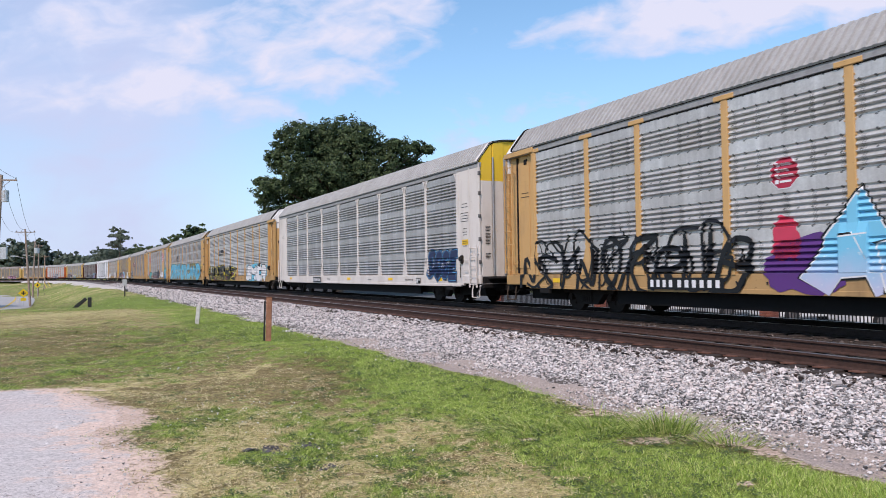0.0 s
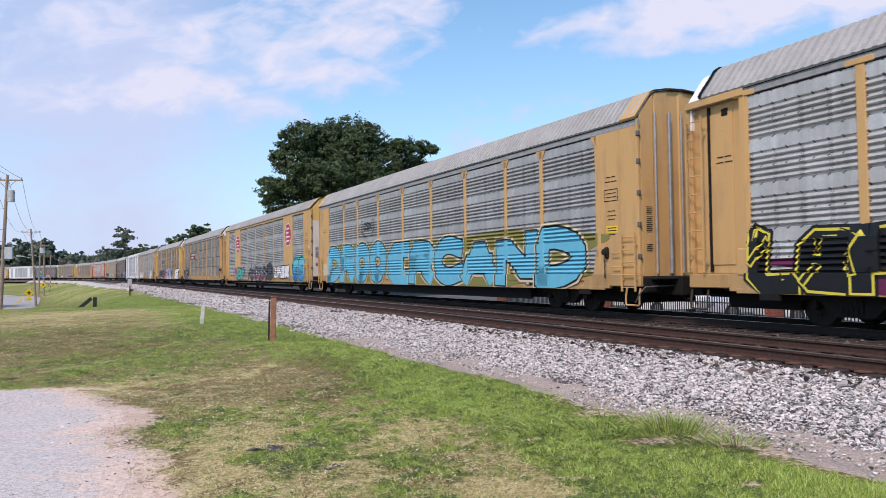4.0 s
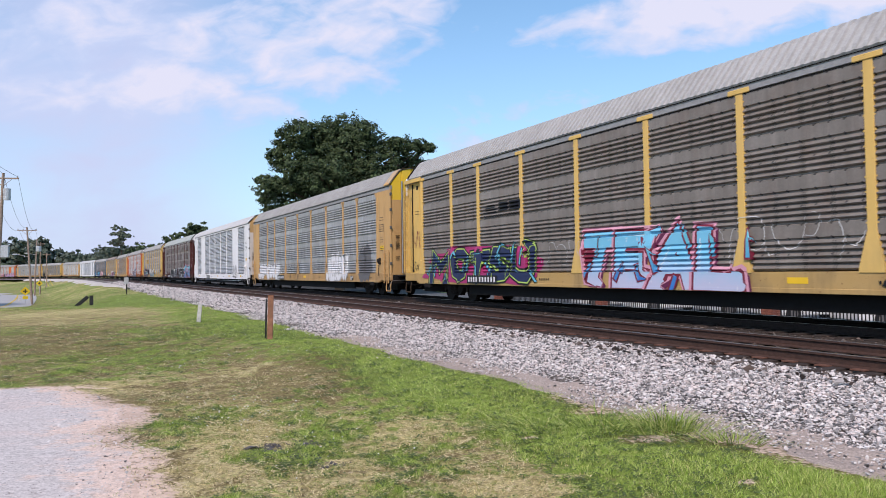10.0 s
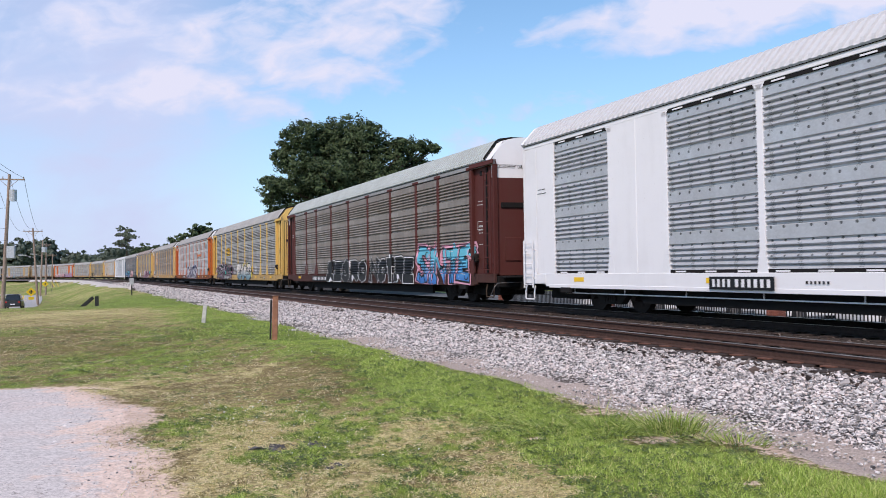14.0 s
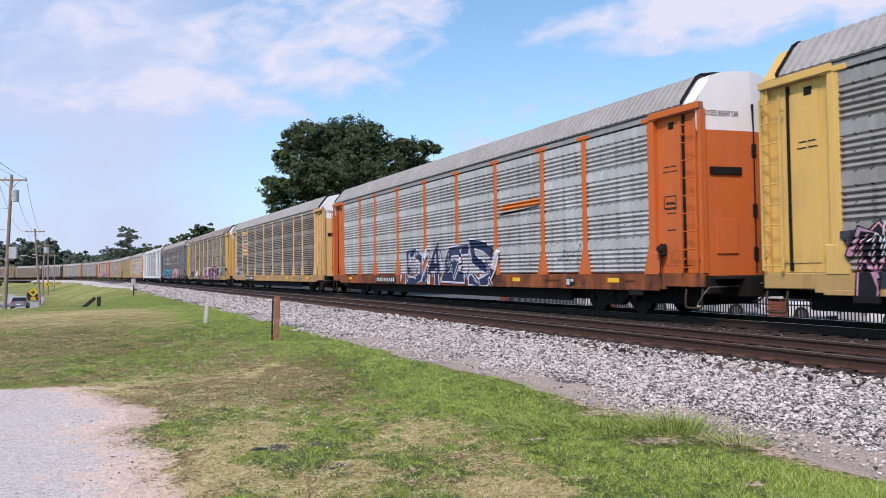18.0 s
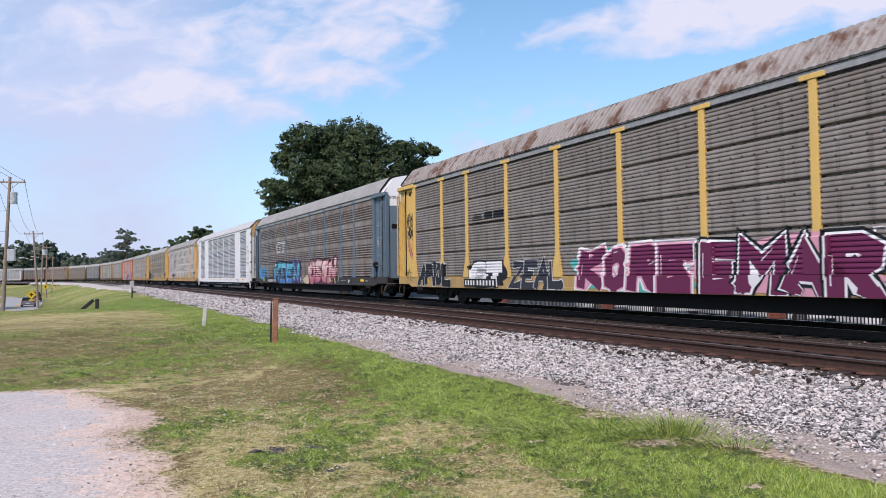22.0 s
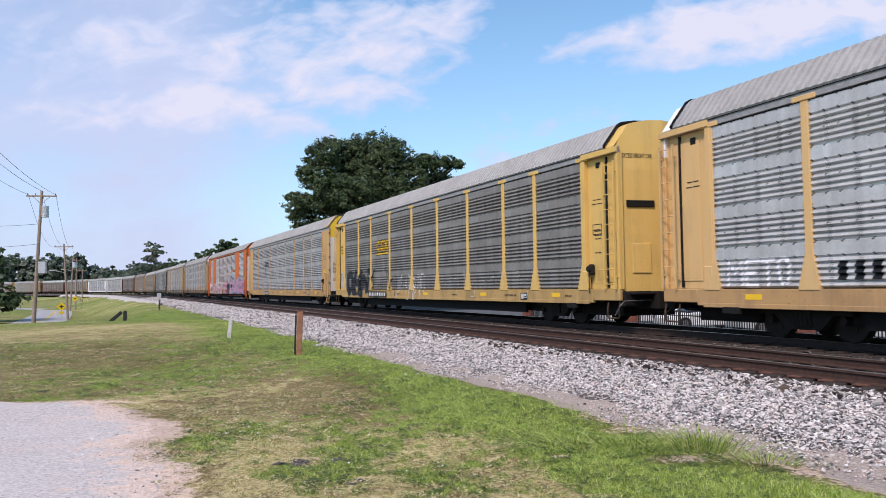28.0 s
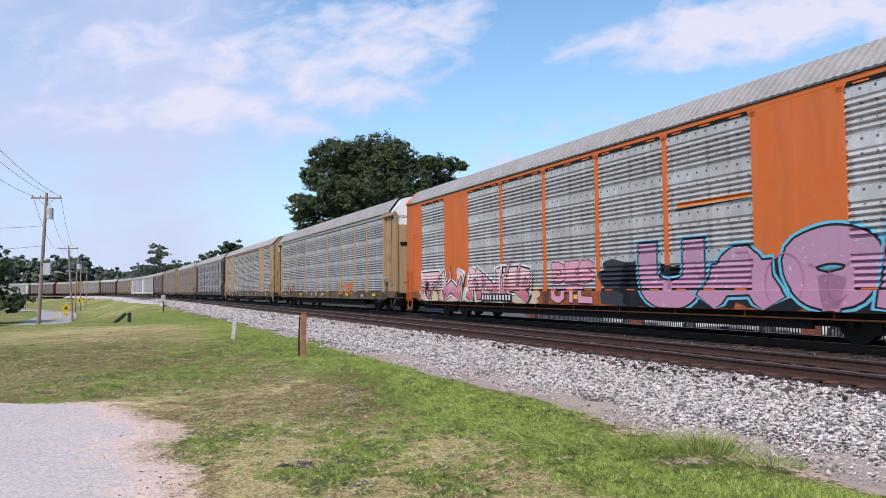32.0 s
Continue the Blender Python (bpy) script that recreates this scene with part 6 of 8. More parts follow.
def limbs(bm, base, fork, tips, r):
    rod(bm, base, fork, r, r * 0.7, 12)
    for tp in tips:
        mid = Vector(fork).lerp(Vector(tp), 0.5) + Vector((0, 0, 0.5))
        rod(bm, fork, mid, r * 0.42, r * 0.25, 8)
        rod(bm, mid, tp, r * 0.25, r * 0.08, 7)


def tree(name, x, y, lobes, trunk_r, mat, label, clumps, per, size, seed):
    t = tagged(new(name), label, "tree")
    z = z_at(x, y)
    t.matrix_basis = pose(x, y, z)
    bm = bmesh.new()
    lowest = min(c[2] - r[2] for c, r in lobes)
    limbs(bm, (0, 0, -0.3), (0, 0, lowest + 1.2), [(c[0], c[1], c[2]) for c, r in lobes], trunk_r)
    part("trunk", bm, BARK, t, "brown furrowed trunk with spreading limbs")
    v, f = leaves(lobes, clumps, per, size, seed)
    part("crown", pydata("crown", v, f, mat), None, t, "dense dark green leaves")
    return t


M = 75 / 1300
oak_lobes = []
for cx_, cy_, rx_, ry_ in ((620, 245, 40, 32), (583, 250, 36, 30), (652, 254, 32, 26), (545, 256, 32, 30), (513, 262, 21, 20), (500, 287, 17, 13), (690, 272, 28, 22), (726, 277, 24, 17), (757, 276, 19, 11), (773, 277, 10, 7), (600, 300, 66, 44), (680, 308, 46, 28),
                           (534, 308, 34, 24), (500, 298, 16, 10), (477, 330, 19, 10), (505, 346, 38, 20), (472, 357, 17, 13), (560, 358, 66, 34), (640, 350, 66, 38), (736, 302, 32, 18), (600, 400, 100, 28), (690, 372, 60, 36), (500, 380, 34, 16), (565, 275, 40, 34), (625, 285, 48, 36), (590, 330, 60, 34), (660, 330, 50, 30), (545, 335, 40, 24)):
    oak_lobes.append((((cx_ - 609) * M, random.uniform(-2.5, 2.5), (495 - cy_) * M + 1.183 - z_at(-10.2, 75)), (rx_ * M, max(rx_, ry_) * M, ry_ * M)))
tree("oak_tree", -10.2, 75, oak_lobes, 0.55, OAK, "large dark green oak behind the railway", 120, 40, 0.135, 11)


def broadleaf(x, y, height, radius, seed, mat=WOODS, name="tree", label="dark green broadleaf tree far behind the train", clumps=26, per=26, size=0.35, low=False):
    rg = random.Random(seed)
    lobes = []
    for i in range(7):
        a, q = rg.uniform(0, 6.28), rg.uniform(0.2, 0.6)
        lobes.append(((radius * q * math.cos(a), radius * q * math.sin(a), height * rg.uniform(0.42, 0.82)), (radius * 0.5, radius * 0.5, height * 0.2)))
    lobes.append(((0, 0, height * 0.8), (radius * 0.45, radius * 0.45, height * 0.18)))
    if low:
        for i in range(5):
            lobes.append(((radius * rg.uniform(-0.7, 0.7), radius * rg.uniform(-0.4, 0.4), height * rg.uniform(0.14, 0.3)), (radius * 0.5, radius * 0.5, height * 0.13)))
    return tree(name, x, y, lobes, radius * 0.06, mat, label, clumps, per, size, seed)


def pine(x, y, height, seed):
    rg = random.Random(seed)
    lobes = [((rg.uniform(-2.6, 2.6), rg.uniform(-2, 2), height * q), (rg.uniform(1.3, 2.3), 1.6, 0.8)) for q in (0.55, 0.62, 0.68, 0.74, 0.8, 0.86, 0.92, 0.97, 0.7, 0.83)]
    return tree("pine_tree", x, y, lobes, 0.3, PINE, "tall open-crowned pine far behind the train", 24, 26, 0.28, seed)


pine(-99.8, 231, 17.0, 3)
for i, (q, hh, rr) in enumerate((((-131, 287), 11.5, 7), ((-104, 250), 11.0, 6.5), ((-95, 236), 10.2, 6.5), ((-85, 220), 10.0, 6.0), ((-119, 268), 12.5, 6.5))):
    broadleaf(*q, hh, rr, 20 + i)
for i, (q, hh, rr) in enumerate((((-46.5, 140), 11.6, 3.6), ((-51.0, 146), 10.8, 4.0), ((-56.5, 152), 8.6, 4.5), ((-68, 172), 9.4, 5.5))):
    broadleaf(*q, hh, rr, 40 + i, OAK, size=0.3)
broadleaf(-67.5, 100, 11.5, 5.5, 61, OAK, clumps=44, size=0.3, low=True, label="dark tree with a low crown by the road bend")
broadleaf(-75, 96, 12.0, 5.5, 62, OAK, clumps=40, size=0.3, low=True, label="dark tree with a low crown by the road bend")


def woods():
    vs, fs, k = [], [], 0
    rg = random.Random(9)
    for i in range(92):
        a = -0.78 + i * 0.0083 + rg.uniform(-0.006, 0.006)
        d = 432 + rg.uniform(-25, 40)
        x, y = d * a, d
        hh = rg.uniform(20, 27) * (1.0 if a < -0.52 else 0.72)
        lobes = [((x + rg.uniform(-5, 5), y + rg.uniform(-4, 4), -3 + hh * q), (6.5, 5, hh * 0.2)) for q in (0.15, 0.35, 0.55, 0.72, 0.85)]
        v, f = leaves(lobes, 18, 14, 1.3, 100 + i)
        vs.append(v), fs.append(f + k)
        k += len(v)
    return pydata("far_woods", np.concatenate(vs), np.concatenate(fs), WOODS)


tagged(new("far_woods", woods()), "dark wooded ridge on the horizon", "woods", kind="stuff")

# ---- paint and lettering on the cars ----
HUES = {"ink": INK, "white": CHALK, "chalk": spray("grey_white_spray", (0.55, 0.55, 0.54)), "cyan": spray("pale_blue_spray", (0.11, 0.46, 0.62)),
        "blue": spray("blue_spray", (0.06, 0.27, 0.48)), "navy": spray("navy_spray", (0.014, 0.025, 0.085)), "teal": spray("teal_spray", (0.06, 0.42, 0.38)),
        "red": spray("red_spray", (0.62, 0.05, 0.10)), "wine": spray("wine_spray", (0.2, 0.018, 0.04)), "pink": spray("pink_spray", (0.68, 0.33, 0.42)),
        "rose": spray("rose_spray", (0.42, 0.15, 0.26)), "magenta": spray("magenta_spray", (0.42, 0.03, 0.15)), "plum": spray("plum_spray", (0.14, 0.015, 0.065)),
        "purple": spray("purple_spray", (0.11, 0.035, 0.19)), "soot": spray("soot_spray", (0.13, 0.125, 0.13)), "lilac": spray("lilac_spray", (0.5, 0.45, 0.58)),
        "cream": spray("cream_spray", (0.60, 0.50, 0.34)), "lemon": spray("lemon_spray", (0.72, 0.60, 0.07)), "lime": spray("lime_spray", (0.42, 0.6, 0.12)),
        "olive": spray("olive_spray", (0.22, 0.2, 0.05)), "brick": spray("brick_spray", (0.34, 0.07, 0.05)), "smoke": spray("smoke_spray", (0.03, 0.03, 0.04)), "orange": spray("orange_spray", (0.7, 0.2, 0.03))}


def fade(name, high, low, z0, z1):
    """Aerosol paint that fades from one hue to another up the side of the car, with blown specks."""
    m, nt, b = material(name, 0.5)
    sep = nt.nodes.new("ShaderNodeSeparateXYZ")
    o = coords(nt)
    nt.links.new(o, sep.inputs[0])
    z = mathn(nt, "ADD", sep.outputs[2], mathn(nt, "MULTIPLY", mathn(nt, "SUBTRACT", noisen(nt, o, 2.2, 3.0), 0.5), 0.5))
    k = mathn(nt, "DIVIDE", mathn(nt, "SUBTRACT", z, z0), z1 - z0, clamp=True)
    c = mixc(nt, k, low, high)
    c = mixc(nt, ramp(nt, noisen(nt, o, 9.0, 2.0), [(0.66, 0.0), (0.70, 0.4)]), c, (0.75, 0.75, 0.78))
    nt.links.new(c, b.inputs["Base Color"])
    return m


HUES.update(sky_fade=fade("blue_fade_spray", (0.10, 0.47, 0.60), (0.03, 0.17, 0.5), 0.8, 1.7), ash_fade=fade("grey_wine_fade", (0.055, 0.075, 0.075), (0.15, 0.015, 0.035), 1.0, 1.3),
            ice_fade=fade("pale_blue_fade", (0.16, 0.52, 0.72), (0.5, 0.52, 0.68), 0.8, 1.5), dusk_fade=fade("pink_blue_fade", (0.72, 0.5, 0.56), (0.03, 0.33, 0.62), 1.15, 1.7),
            bone_fade=fade("bone_teal_fade", (0.62, 0.58, 0.54), (0.14, 0.27, 0.33), 0.9, 1.5), blush_fade=fade("blush_wine_fade", (0.75, 0.52, 0.52), (0.5, 0.14, 0.2), 0.9, 1.6), mauve_fade=fade("mauve_fade", (0.42, 0.24, 0.34), (0.5, 0.24, 0.36), 0.8, 1.8))
STYLE = {n: c.get("style", "tee") for n, c in CARS.items()}


def side_profile(n):
    return FINE if CARS[n].get("fine") else TALL if STYLE[n] == "flush" else RIBS


def skin(n, x, z):
    """How far out (towards -y) the painted skin of car n lies at x, z."""
    st = STYLE[n]
    if z < SILL_Z1 + 0.01:
        return SIDE + 0.034
    if x < POSTS[0] or x > POSTS[-1]:
        return SIDE - 0.096 if st == "tee" else SIDE + 0.004
    w = 0.1
    for i, p in enumerate(POSTS):
        reach = (0.275 if z < 1.8 else w) if st == "tee" else (0.15 if z < 1.52 else w)
        if abs(x - p) <= reach:
            return SIDE + (0.042 if (st == "tee" and z < 1.8) else 0.007)
    if st == "flush" and (POSTS[1] < x < POSTS[2] or POSTS[7] < x < POSTS[8]):
        return SIDE + 0.004
    return PANEL_Y + depth_at(z, side_profile(n))


def drape(bm, n, lift):
    """Cuts a flat shape (x, z) at every rib and post edge and lays it onto the side of car n."""
    xs_ = [v.co.x for v in bm.verts]
    zs_ = [v.co.z for v in bm.verts]
    cuts = []
    prof = side_profile(n)
    for d, z in prof:
        if min(zs_) < z < max(zs_):
            cuts.append(((0, 0, z), (0, 0, 1)))
    cuts.append(((0, 0, SILL_Z1 + 0.005), (0, 0, 1)))
    cuts.append(((0, 0, SILL_Z1 + 0.015), (0, 0, 1)))
    for p in POSTS:
        for e in (-0.28, -0.27, -0.155, -0.145, -0.105, -0.095, 0.095, 0.105, 0.145, 0.155, 0.27, 0.28):
            if min(xs_) < p + e < max(xs_):
                cuts.append(((p + e, 0, 0), (1, 0, 0)))
    for co, no in cuts:
        bmesh.ops.bisect_plane(bm, geom=bm.verts[:] + bm.edges[:] + bm.faces[:], plane_co=co, plane_no=no, dist=1e-5)
    for v in bm.verts:
        v.co.y = -(skin(n, v.co.x, v.co.z) + lift + v.co.y)
    return bm


def glyphs(text, bold, gap):
    cu = bpy.data.curves.new("letters", "FONT")
    cu.body, cu.size, cu.offset, cu.resolution_u = text, 1.0, bold, 3
    cu.space_character = gap
    ob = bpy.data.objects.new("letters", cu)
    me = bpy.data.meshes.new_from_object(ob)
    bm = bmesh.new()
    bm.from_mesh(me)
    bpy.data.objects.remove(ob)
    bpy.data.curves.remove(cu)
    bpy.data.meshes.remove(me)
    return bm


def letters(text, x0, x1, z0, z1, bold, slant, wobble, seed, rim=0.0):
    """Text of the built-in font, stretched to a box, wavy and slanted, as a flat bmesh in x and z; rim swells it beyond the box."""
    gap = 1.0 + bold * 1.4
    bm = glyphs(text, bold, gap)
    lo = [min(v.co[i] for v in bm.verts) for i in (0, 1)]
    hi = [max(v.co[i] for v in bm.verts) for i in (0, 1)]
    w, h = x1 - x0, z1 - z0
    if rim:
        bm.free()
        bm = glyphs(text, bold + rim * (hi[1] - lo[1]) / h, gap)
    for v in bm.verts:
        a, b = (v.co.x - lo[0]) / (hi[0] - lo[0]), (v.co.y - lo[1]) / (hi[1] - lo[1])
        ww = wobble * h
        x = x0 + a * w + slant * (b - 0.5) * h + ww * noise.noise(Vector((a * w / h * 1.3, b * 1.6, seed)))
        z = z0 + b * h + 1.3 * ww * noise.noise(Vector((a * w / h * 1.3, b * 0.8, seed + 7.0))) * (0.4 + b)
        v.co = (x, 0, max(z, SILL_Z0 + 0.03))
    return bm


def cloud(x0, x1, z0, z1, seed, k=64):
    rg = random.Random(seed)
    ph = [rg.uniform(0, 6.28) for _ in range(4)]
    cx, cz, rx, rz = (x0 + x1) / 2, (z0 + z1) / 2, (x1 - x0) / 2, (z1 - z0) / 2
    bm = bmesh.new()
    vs = []
    for i in range(k):
        a = 6.28318 * i / k
        r = 1 + 0.07 * math.sin(3 * a + ph[0]) + 0.07 * math.sin(7 * a + ph[1]) + 0.05 * math.sin(11 * a + ph[2])
        c, s = math.cos(a), math.sin(a)
        e = 0.62
        vs.append(bm.verts.new((cx + rx * r * math.copysign(abs(c) ** e, c), 0, max(cz + rz * r * math.copysign(abs(s) ** e, s), SILL_Z0 + 0.03))))
    bm.faces.new(vs)
    return bm


def painted(n, name, bm, hue, parent, lift, label=""):
    return part(name, drape(bm, n, lift), HUES[hue] if isinstance(hue, str) else hue, parent, label)


# strokes of block capitals on a grid six wide and eight high, x then z
CAPITALS = {"A": "00 38 60|13 53", "B": "00 08 48 57 55 44 04|44 64 62 50 00", "C": "67 48 28 06 02 20 40 61", "D": "00 08 38 66 62 30 00", "E": "68 08 00 60|04 44",
            "F": "68 08 00|04 44", "G": "67 48 28 06 02 20 40 62 64 34", "H": "00 08|60 68|04 64", "I": "30 38", "K": "00 08|68 04 60", "L": "08 00 60", "M": "00 08 34 68 60",
            "N": "00 08 60 68", "O": "30 11 06 28 48 66 51 30", "P": "00 08 48 67 65 44 04", "R": "00 08 48 67 65 44 04|34 60", "S": "67 48 18 06 15 43 62 51 20 01",
            "T": "08 68|38 30", "U": "08 02 20 40 62 68", "V": "08 30 68", "W": "08 10 34 50 68", "X": "08 60|00 68", "Y": "08 34 68|34 30", "Z": "08 68 00 60", "!": "33 38|30 31"}
NARROW = {"I": 0.5, "!": 0.5, "M": 1.3, "W": 1.3}


def rounded(pts):
    """Cuts the corners of a polyline."""
    out = [pts[0]]
    for a, b in zip(pts[:-1], pts[1:]):
        out += [a * 0.75 + b * 0.25, a * 0.25 + b * 0.75]
    return out + [pts[-1]]


def lettering(text, x0, x1, z0, z1, slant, wobble, seed, soft):
    """The strokes of each letter of a word fitted to a box, uneven as hand-sprayed letters are."""
    rg = random.Random(int(abs(seed) * 91) + len(text))
    wide = [NARROW.get(ch, 1.0) for ch in text]
    at, h, out = x0, z1 - z0, []
    unit = (x1 - x0) / sum(wide)
    for ch, w in zip(text, wide):
        inset = 0.13 * unit * w
        a, b = at + inset, at + unit * w - inset
        at += unit * w
        lift, tall, lean = rg.uniform(-0.5, 0.5) * wobble * h, 1 + rg.uniform(-1, 1) * wobble, slant + rg.uniform(-1.2, 1.2) * wobble
        bend = rg.uniform(-1, 1) * wobble * 0.5
        lines = []
        for run in CAPITALS[ch].split("|"):
            pts = []
            for q in run.split():
                u, v = int(q[0]) / 6 + rg.uniform(-1, 1) * wobble * 0.45, int(q[1]) / 8 + rg.uniform(-1, 1) * wobble * 0.3
                v2 = (v - 0.5) * tall + 0.5
                pts.append(Vector((a + (b - a) * (u + bend * math.sin(v * 3.1)) + lean * (v2 - 0.5) * h, 0, z0 + h * v2 + lift)))
            for _ in range(soft):
                pts = rounded(pts)
            lines.append(pts)
        if wobble >= 0.09:
            for _ in range(2):
                end = rg.choice(lines)[rg.choice((0, -1))]
                far = Vector((rg.uniform(-0.35, 0.35) * h, 0, (0.28 if end.z > (z0 + z1) / 2 else -0.2) * h * rg.uniform(0.3, 1)))
                lines += [[end.copy(), end + far]] if len(lines) > 1 else [[end.copy(), end.copy() + far * 0.02], [end.copy(), end + far]]
        out.append(lines)
    return out


def band(bm, pts, width, lift=0.0, taper=1.0):
    """A sprayed line of even width with mitred corners and square ends."""
    ways = [(b - a).normalized() for a, b in zip(pts[:-1], pts[1:])]
    pts = [pts[0] - ways[0] * width * 0.42] + pts[1:-1] + [pts[-1] + ways[-1] * width * 0.42 * taper]
    sides = []
    for i, p in enumerate(pts):
        d0, d1 = ways[max(i - 1, 0)], ways[min(i, len(ways) - 1)]
        d = d0 + d1
        d = d1 if d.length < 0.2 else d.normalized()
        k = width / 2 / max(0.62, abs(d.dot(d1))) * (taper if i == len(pts) - 1 else 1)
        nrm = Vector((-d.z, 0, d.x)) * k
        row = []
        for e in (nrm, -nrm):
            q = p + e
            row.append(bm.verts.new((q.x, lift, max(q.z, SILL_Z0 + 0.03))))
        sides.append(row)
    for (a, b), (c, d) in zip(sides[:-1], sides[1:]):
        bm.faces.new((a, c, d, b))
    return sides[0]


def letter_mesh(lines, width, shift=(0, 0)):
    bm = bmesh.new()
    for i, pts in enumerate(lines):
        old = [e for e in bm.edges if len(e.link_faces) == 1]
        a, b = band(bm, [p + Vector((shift[0], 0, shift[1])) for p in pts], width, i * 0.0004, 0.3 if len(pts) == 2 and i > 1 else 1.0)
        if old:
            mid = (a.co + b.co) / 2
            near = min(old, key=lambda e: ((e.verts[0].co + e.verts[1].co) / 2 - mid).length)
            c, d = sorted(near.verts, key=lambda v: (v.co - b.co).length)
            bm.faces.new((a, b, c, d))
    return bm


def word(n, text, x0, x1, z0, z1, fill, line, back, slant, wobble, rim=None, weight=0.27, edge=0.055, soft=0, gleam="white", shadow=None):
    """A painted word: halo, drop shadow, rim, outline, fill and gleam, letter by letter, each letter over the one before."""
    car, seed = train_cars[n], len(text) * 3.1 + x0
    h = z1 - z0
    wd = weight * min(h, 1.35 * (x1 - x0) / len(text))
    edge = edge * min(1.0, h / 1.2)
    if not line:
        wd = wd * 0.5
    pad = 0.45 * wd + edge * bool(line)
    top = car
    if back:
        top = painted(n, "tag_halo", cloud(x0 - 0.15, x1 + 0.15, z0 + 0.02, z1 + 0.02, int(seed * 7)), back, car, 0.004, "sprayed background of the tag")
    for i, lines in enumerate(lettering(text, x0, x1, z0 + pad, z1 - pad, slant, wobble, seed, soft)):
        lift = 0.0065 + 0.0034 * i
        outer = top
        if shadow:
            outer = painted(n, "tag_shadow", letter_mesh(lines, wd + 2 * edge, (edge * 2.2, -edge * 1.6)), shadow, top, lift - 0.0014)
        if rim:
            o = painted(n, "tag_rim", letter_mesh(lines, wd + 4.4 * edge), rim, top, lift - 0.0007)
            outer = o if top is car else outer
        if line:
            o = painted(n, "tag_outline", letter_mesh(lines, wd + 2 * edge), line, top, lift)
            outer = o if top is car else outer
        painted(n, "tag", letter_mesh(lines, wd), fill, outer, lift + 0.0016, "sprayed graffiti letter")
        if line and gleam and h > 1.0:
            rg = random.Random(int(seed * 5) + i)
            bm = bmesh.new()
            for pts in lines[:1]:
                a = rg.randrange(len(pts) - 1)
                p, q = pts[a], pts[a + 1]
                d = (q - p).normalized()
                side = Vector((-d.z, 0, d.x)) * wd * (0.27 if d.x + d.z > 0 else -0.27)
                band(bm, [p.lerp(q, 0.1) + side, p.lerp(q, 0.75) + side], 0.03, 0.0, 0.4)
            painted(n, "tag_shine", bm, gleam if fill != gleam else "chalk", outer, lift + 0.0024, "pale stroke over the letter")


def stroke(bm, pts, width):
    pts = [Vector(p) for p in pts]
    left, right = [], []
    for i, p in enumerate(pts):
        d = (pts[min(i + 1, len(pts) - 1)] - pts[max(i - 1, 0)])
        if d.length < 1e-6:
            d = Vector((1, 0, 0))
        d.normalize()
        q = i / (len(pts) - 1)
        w = width * (0.45 + 0.55 * math.sin(math.pi * min(1, q * 1.15))) / 2
        nrm = Vector((-d.z, 0, d.x)) * w
        left.append(bm.verts.new(p + nrm))
        right.append(bm.verts.new(p - nrm))
    for i in range(len(pts) - 1):
        bm.faces.new((left[i], left[i + 1], right[i + 1], right[i]))


def curl_mesh(x0, x1, z0, z1, count, width, seed):
    rg = random.Random(seed)
    bm = bmesh.new()
    h = z1 - z0
    for i in range(count):
        cx = x0 + (x1 - x0) * (i + 0.5) / count
        pts = []
        r = rg.uniform(0.22, 0.5) * h
        cz = rg.uniform(z0 + r * 0.6, z1 - r * 0.6)
        a0, span = rg.uniform(0, 6.28), rg.choice((-1, 1)) * rg.uniform(2.2, 5.2)
        sx = rg.uniform(0.45, 0.9) * max(0.35, min(1.0, (x1 - x0) / count / r))
        drift = rg.uniform(-0.3, 0.3) * h
        for k in range(15):
            q = k / 14
            a = a0 + span * q
            pts.append((cx + sx * r * math.cos(a) * (1 - 0.25 * q) + drift * (q - 0.5), 0, min(z1, max(z0, cz + r * math.sin(a) + 0.25 * h * (q - 0.5) * rg.choice((-1, 1)) * 0.2))))
        stroke(bm, pts, width * rg.uniform(0.7, 1.3))
    return bm


def curls(n, x0, x1, z0, z1, fill, line, count, width, seed, lift=0.011):
    top = train_cars[n]
    if line:
        top = tagged(painted(n, "tag_outline", curl_mesh(x0, x1, z0, z1, count, width * 2.3, seed), line, top, lift - 0.005), "dark edging of a scrawl", kind="stuff")
    tagged(painted(n, "tag", curl_mesh(x0, x1, z0, z1, count, width, seed), fill, top, lift), "sprayed illegible scrawl", kind="stuff")


def shards(n, x0, x1, z0, z1, fill, line, count, width, seed, lift=0.03):
    """Spiky bent strokes, thick at one end and pointed at the other."""
    rg = random.Random(seed)
    h = z1 - z0
    runs = []
    for i in range(count):
        p = Vector((x0 + (x1 - x0) * (i + rg.uniform(0.1, 0.9)) / count, 0, rg.uniform(z0 + 0.1 * h, z1 - 0.3 * h)))
        way = Vector((rg.uniform(-0.5, 0.9), 0, rg.choice((-0.6, 1, 1)))) * h * rg.uniform(0.16, 0.34)
        q = p + way
        runs.append([p, q, q + Vector((rg.uniform(-0.3, 0.5), 0, rg.uniform(-0.7, 0.5))) * h * rg.uniform(0.2, 0.45)])
    parent = train_cars[n]
    for name, hue, wd, up in (("tag_outline", line, width * 1.9, lift - 0.003), ("tag", fill, width, lift)):
        if hue:
            bm = bmesh.new()
            for k, pts in enumerate(runs):
                band(bm, [Vector((q.x, 0, min(max(q.z, z0), z1))) for q in pts], wd, 0.0003 * (k % 4), 0.12)
            parent = tagged(painted(n, name, bm, hue, parent, up), "spiky sprayed strokes", kind="stuff")


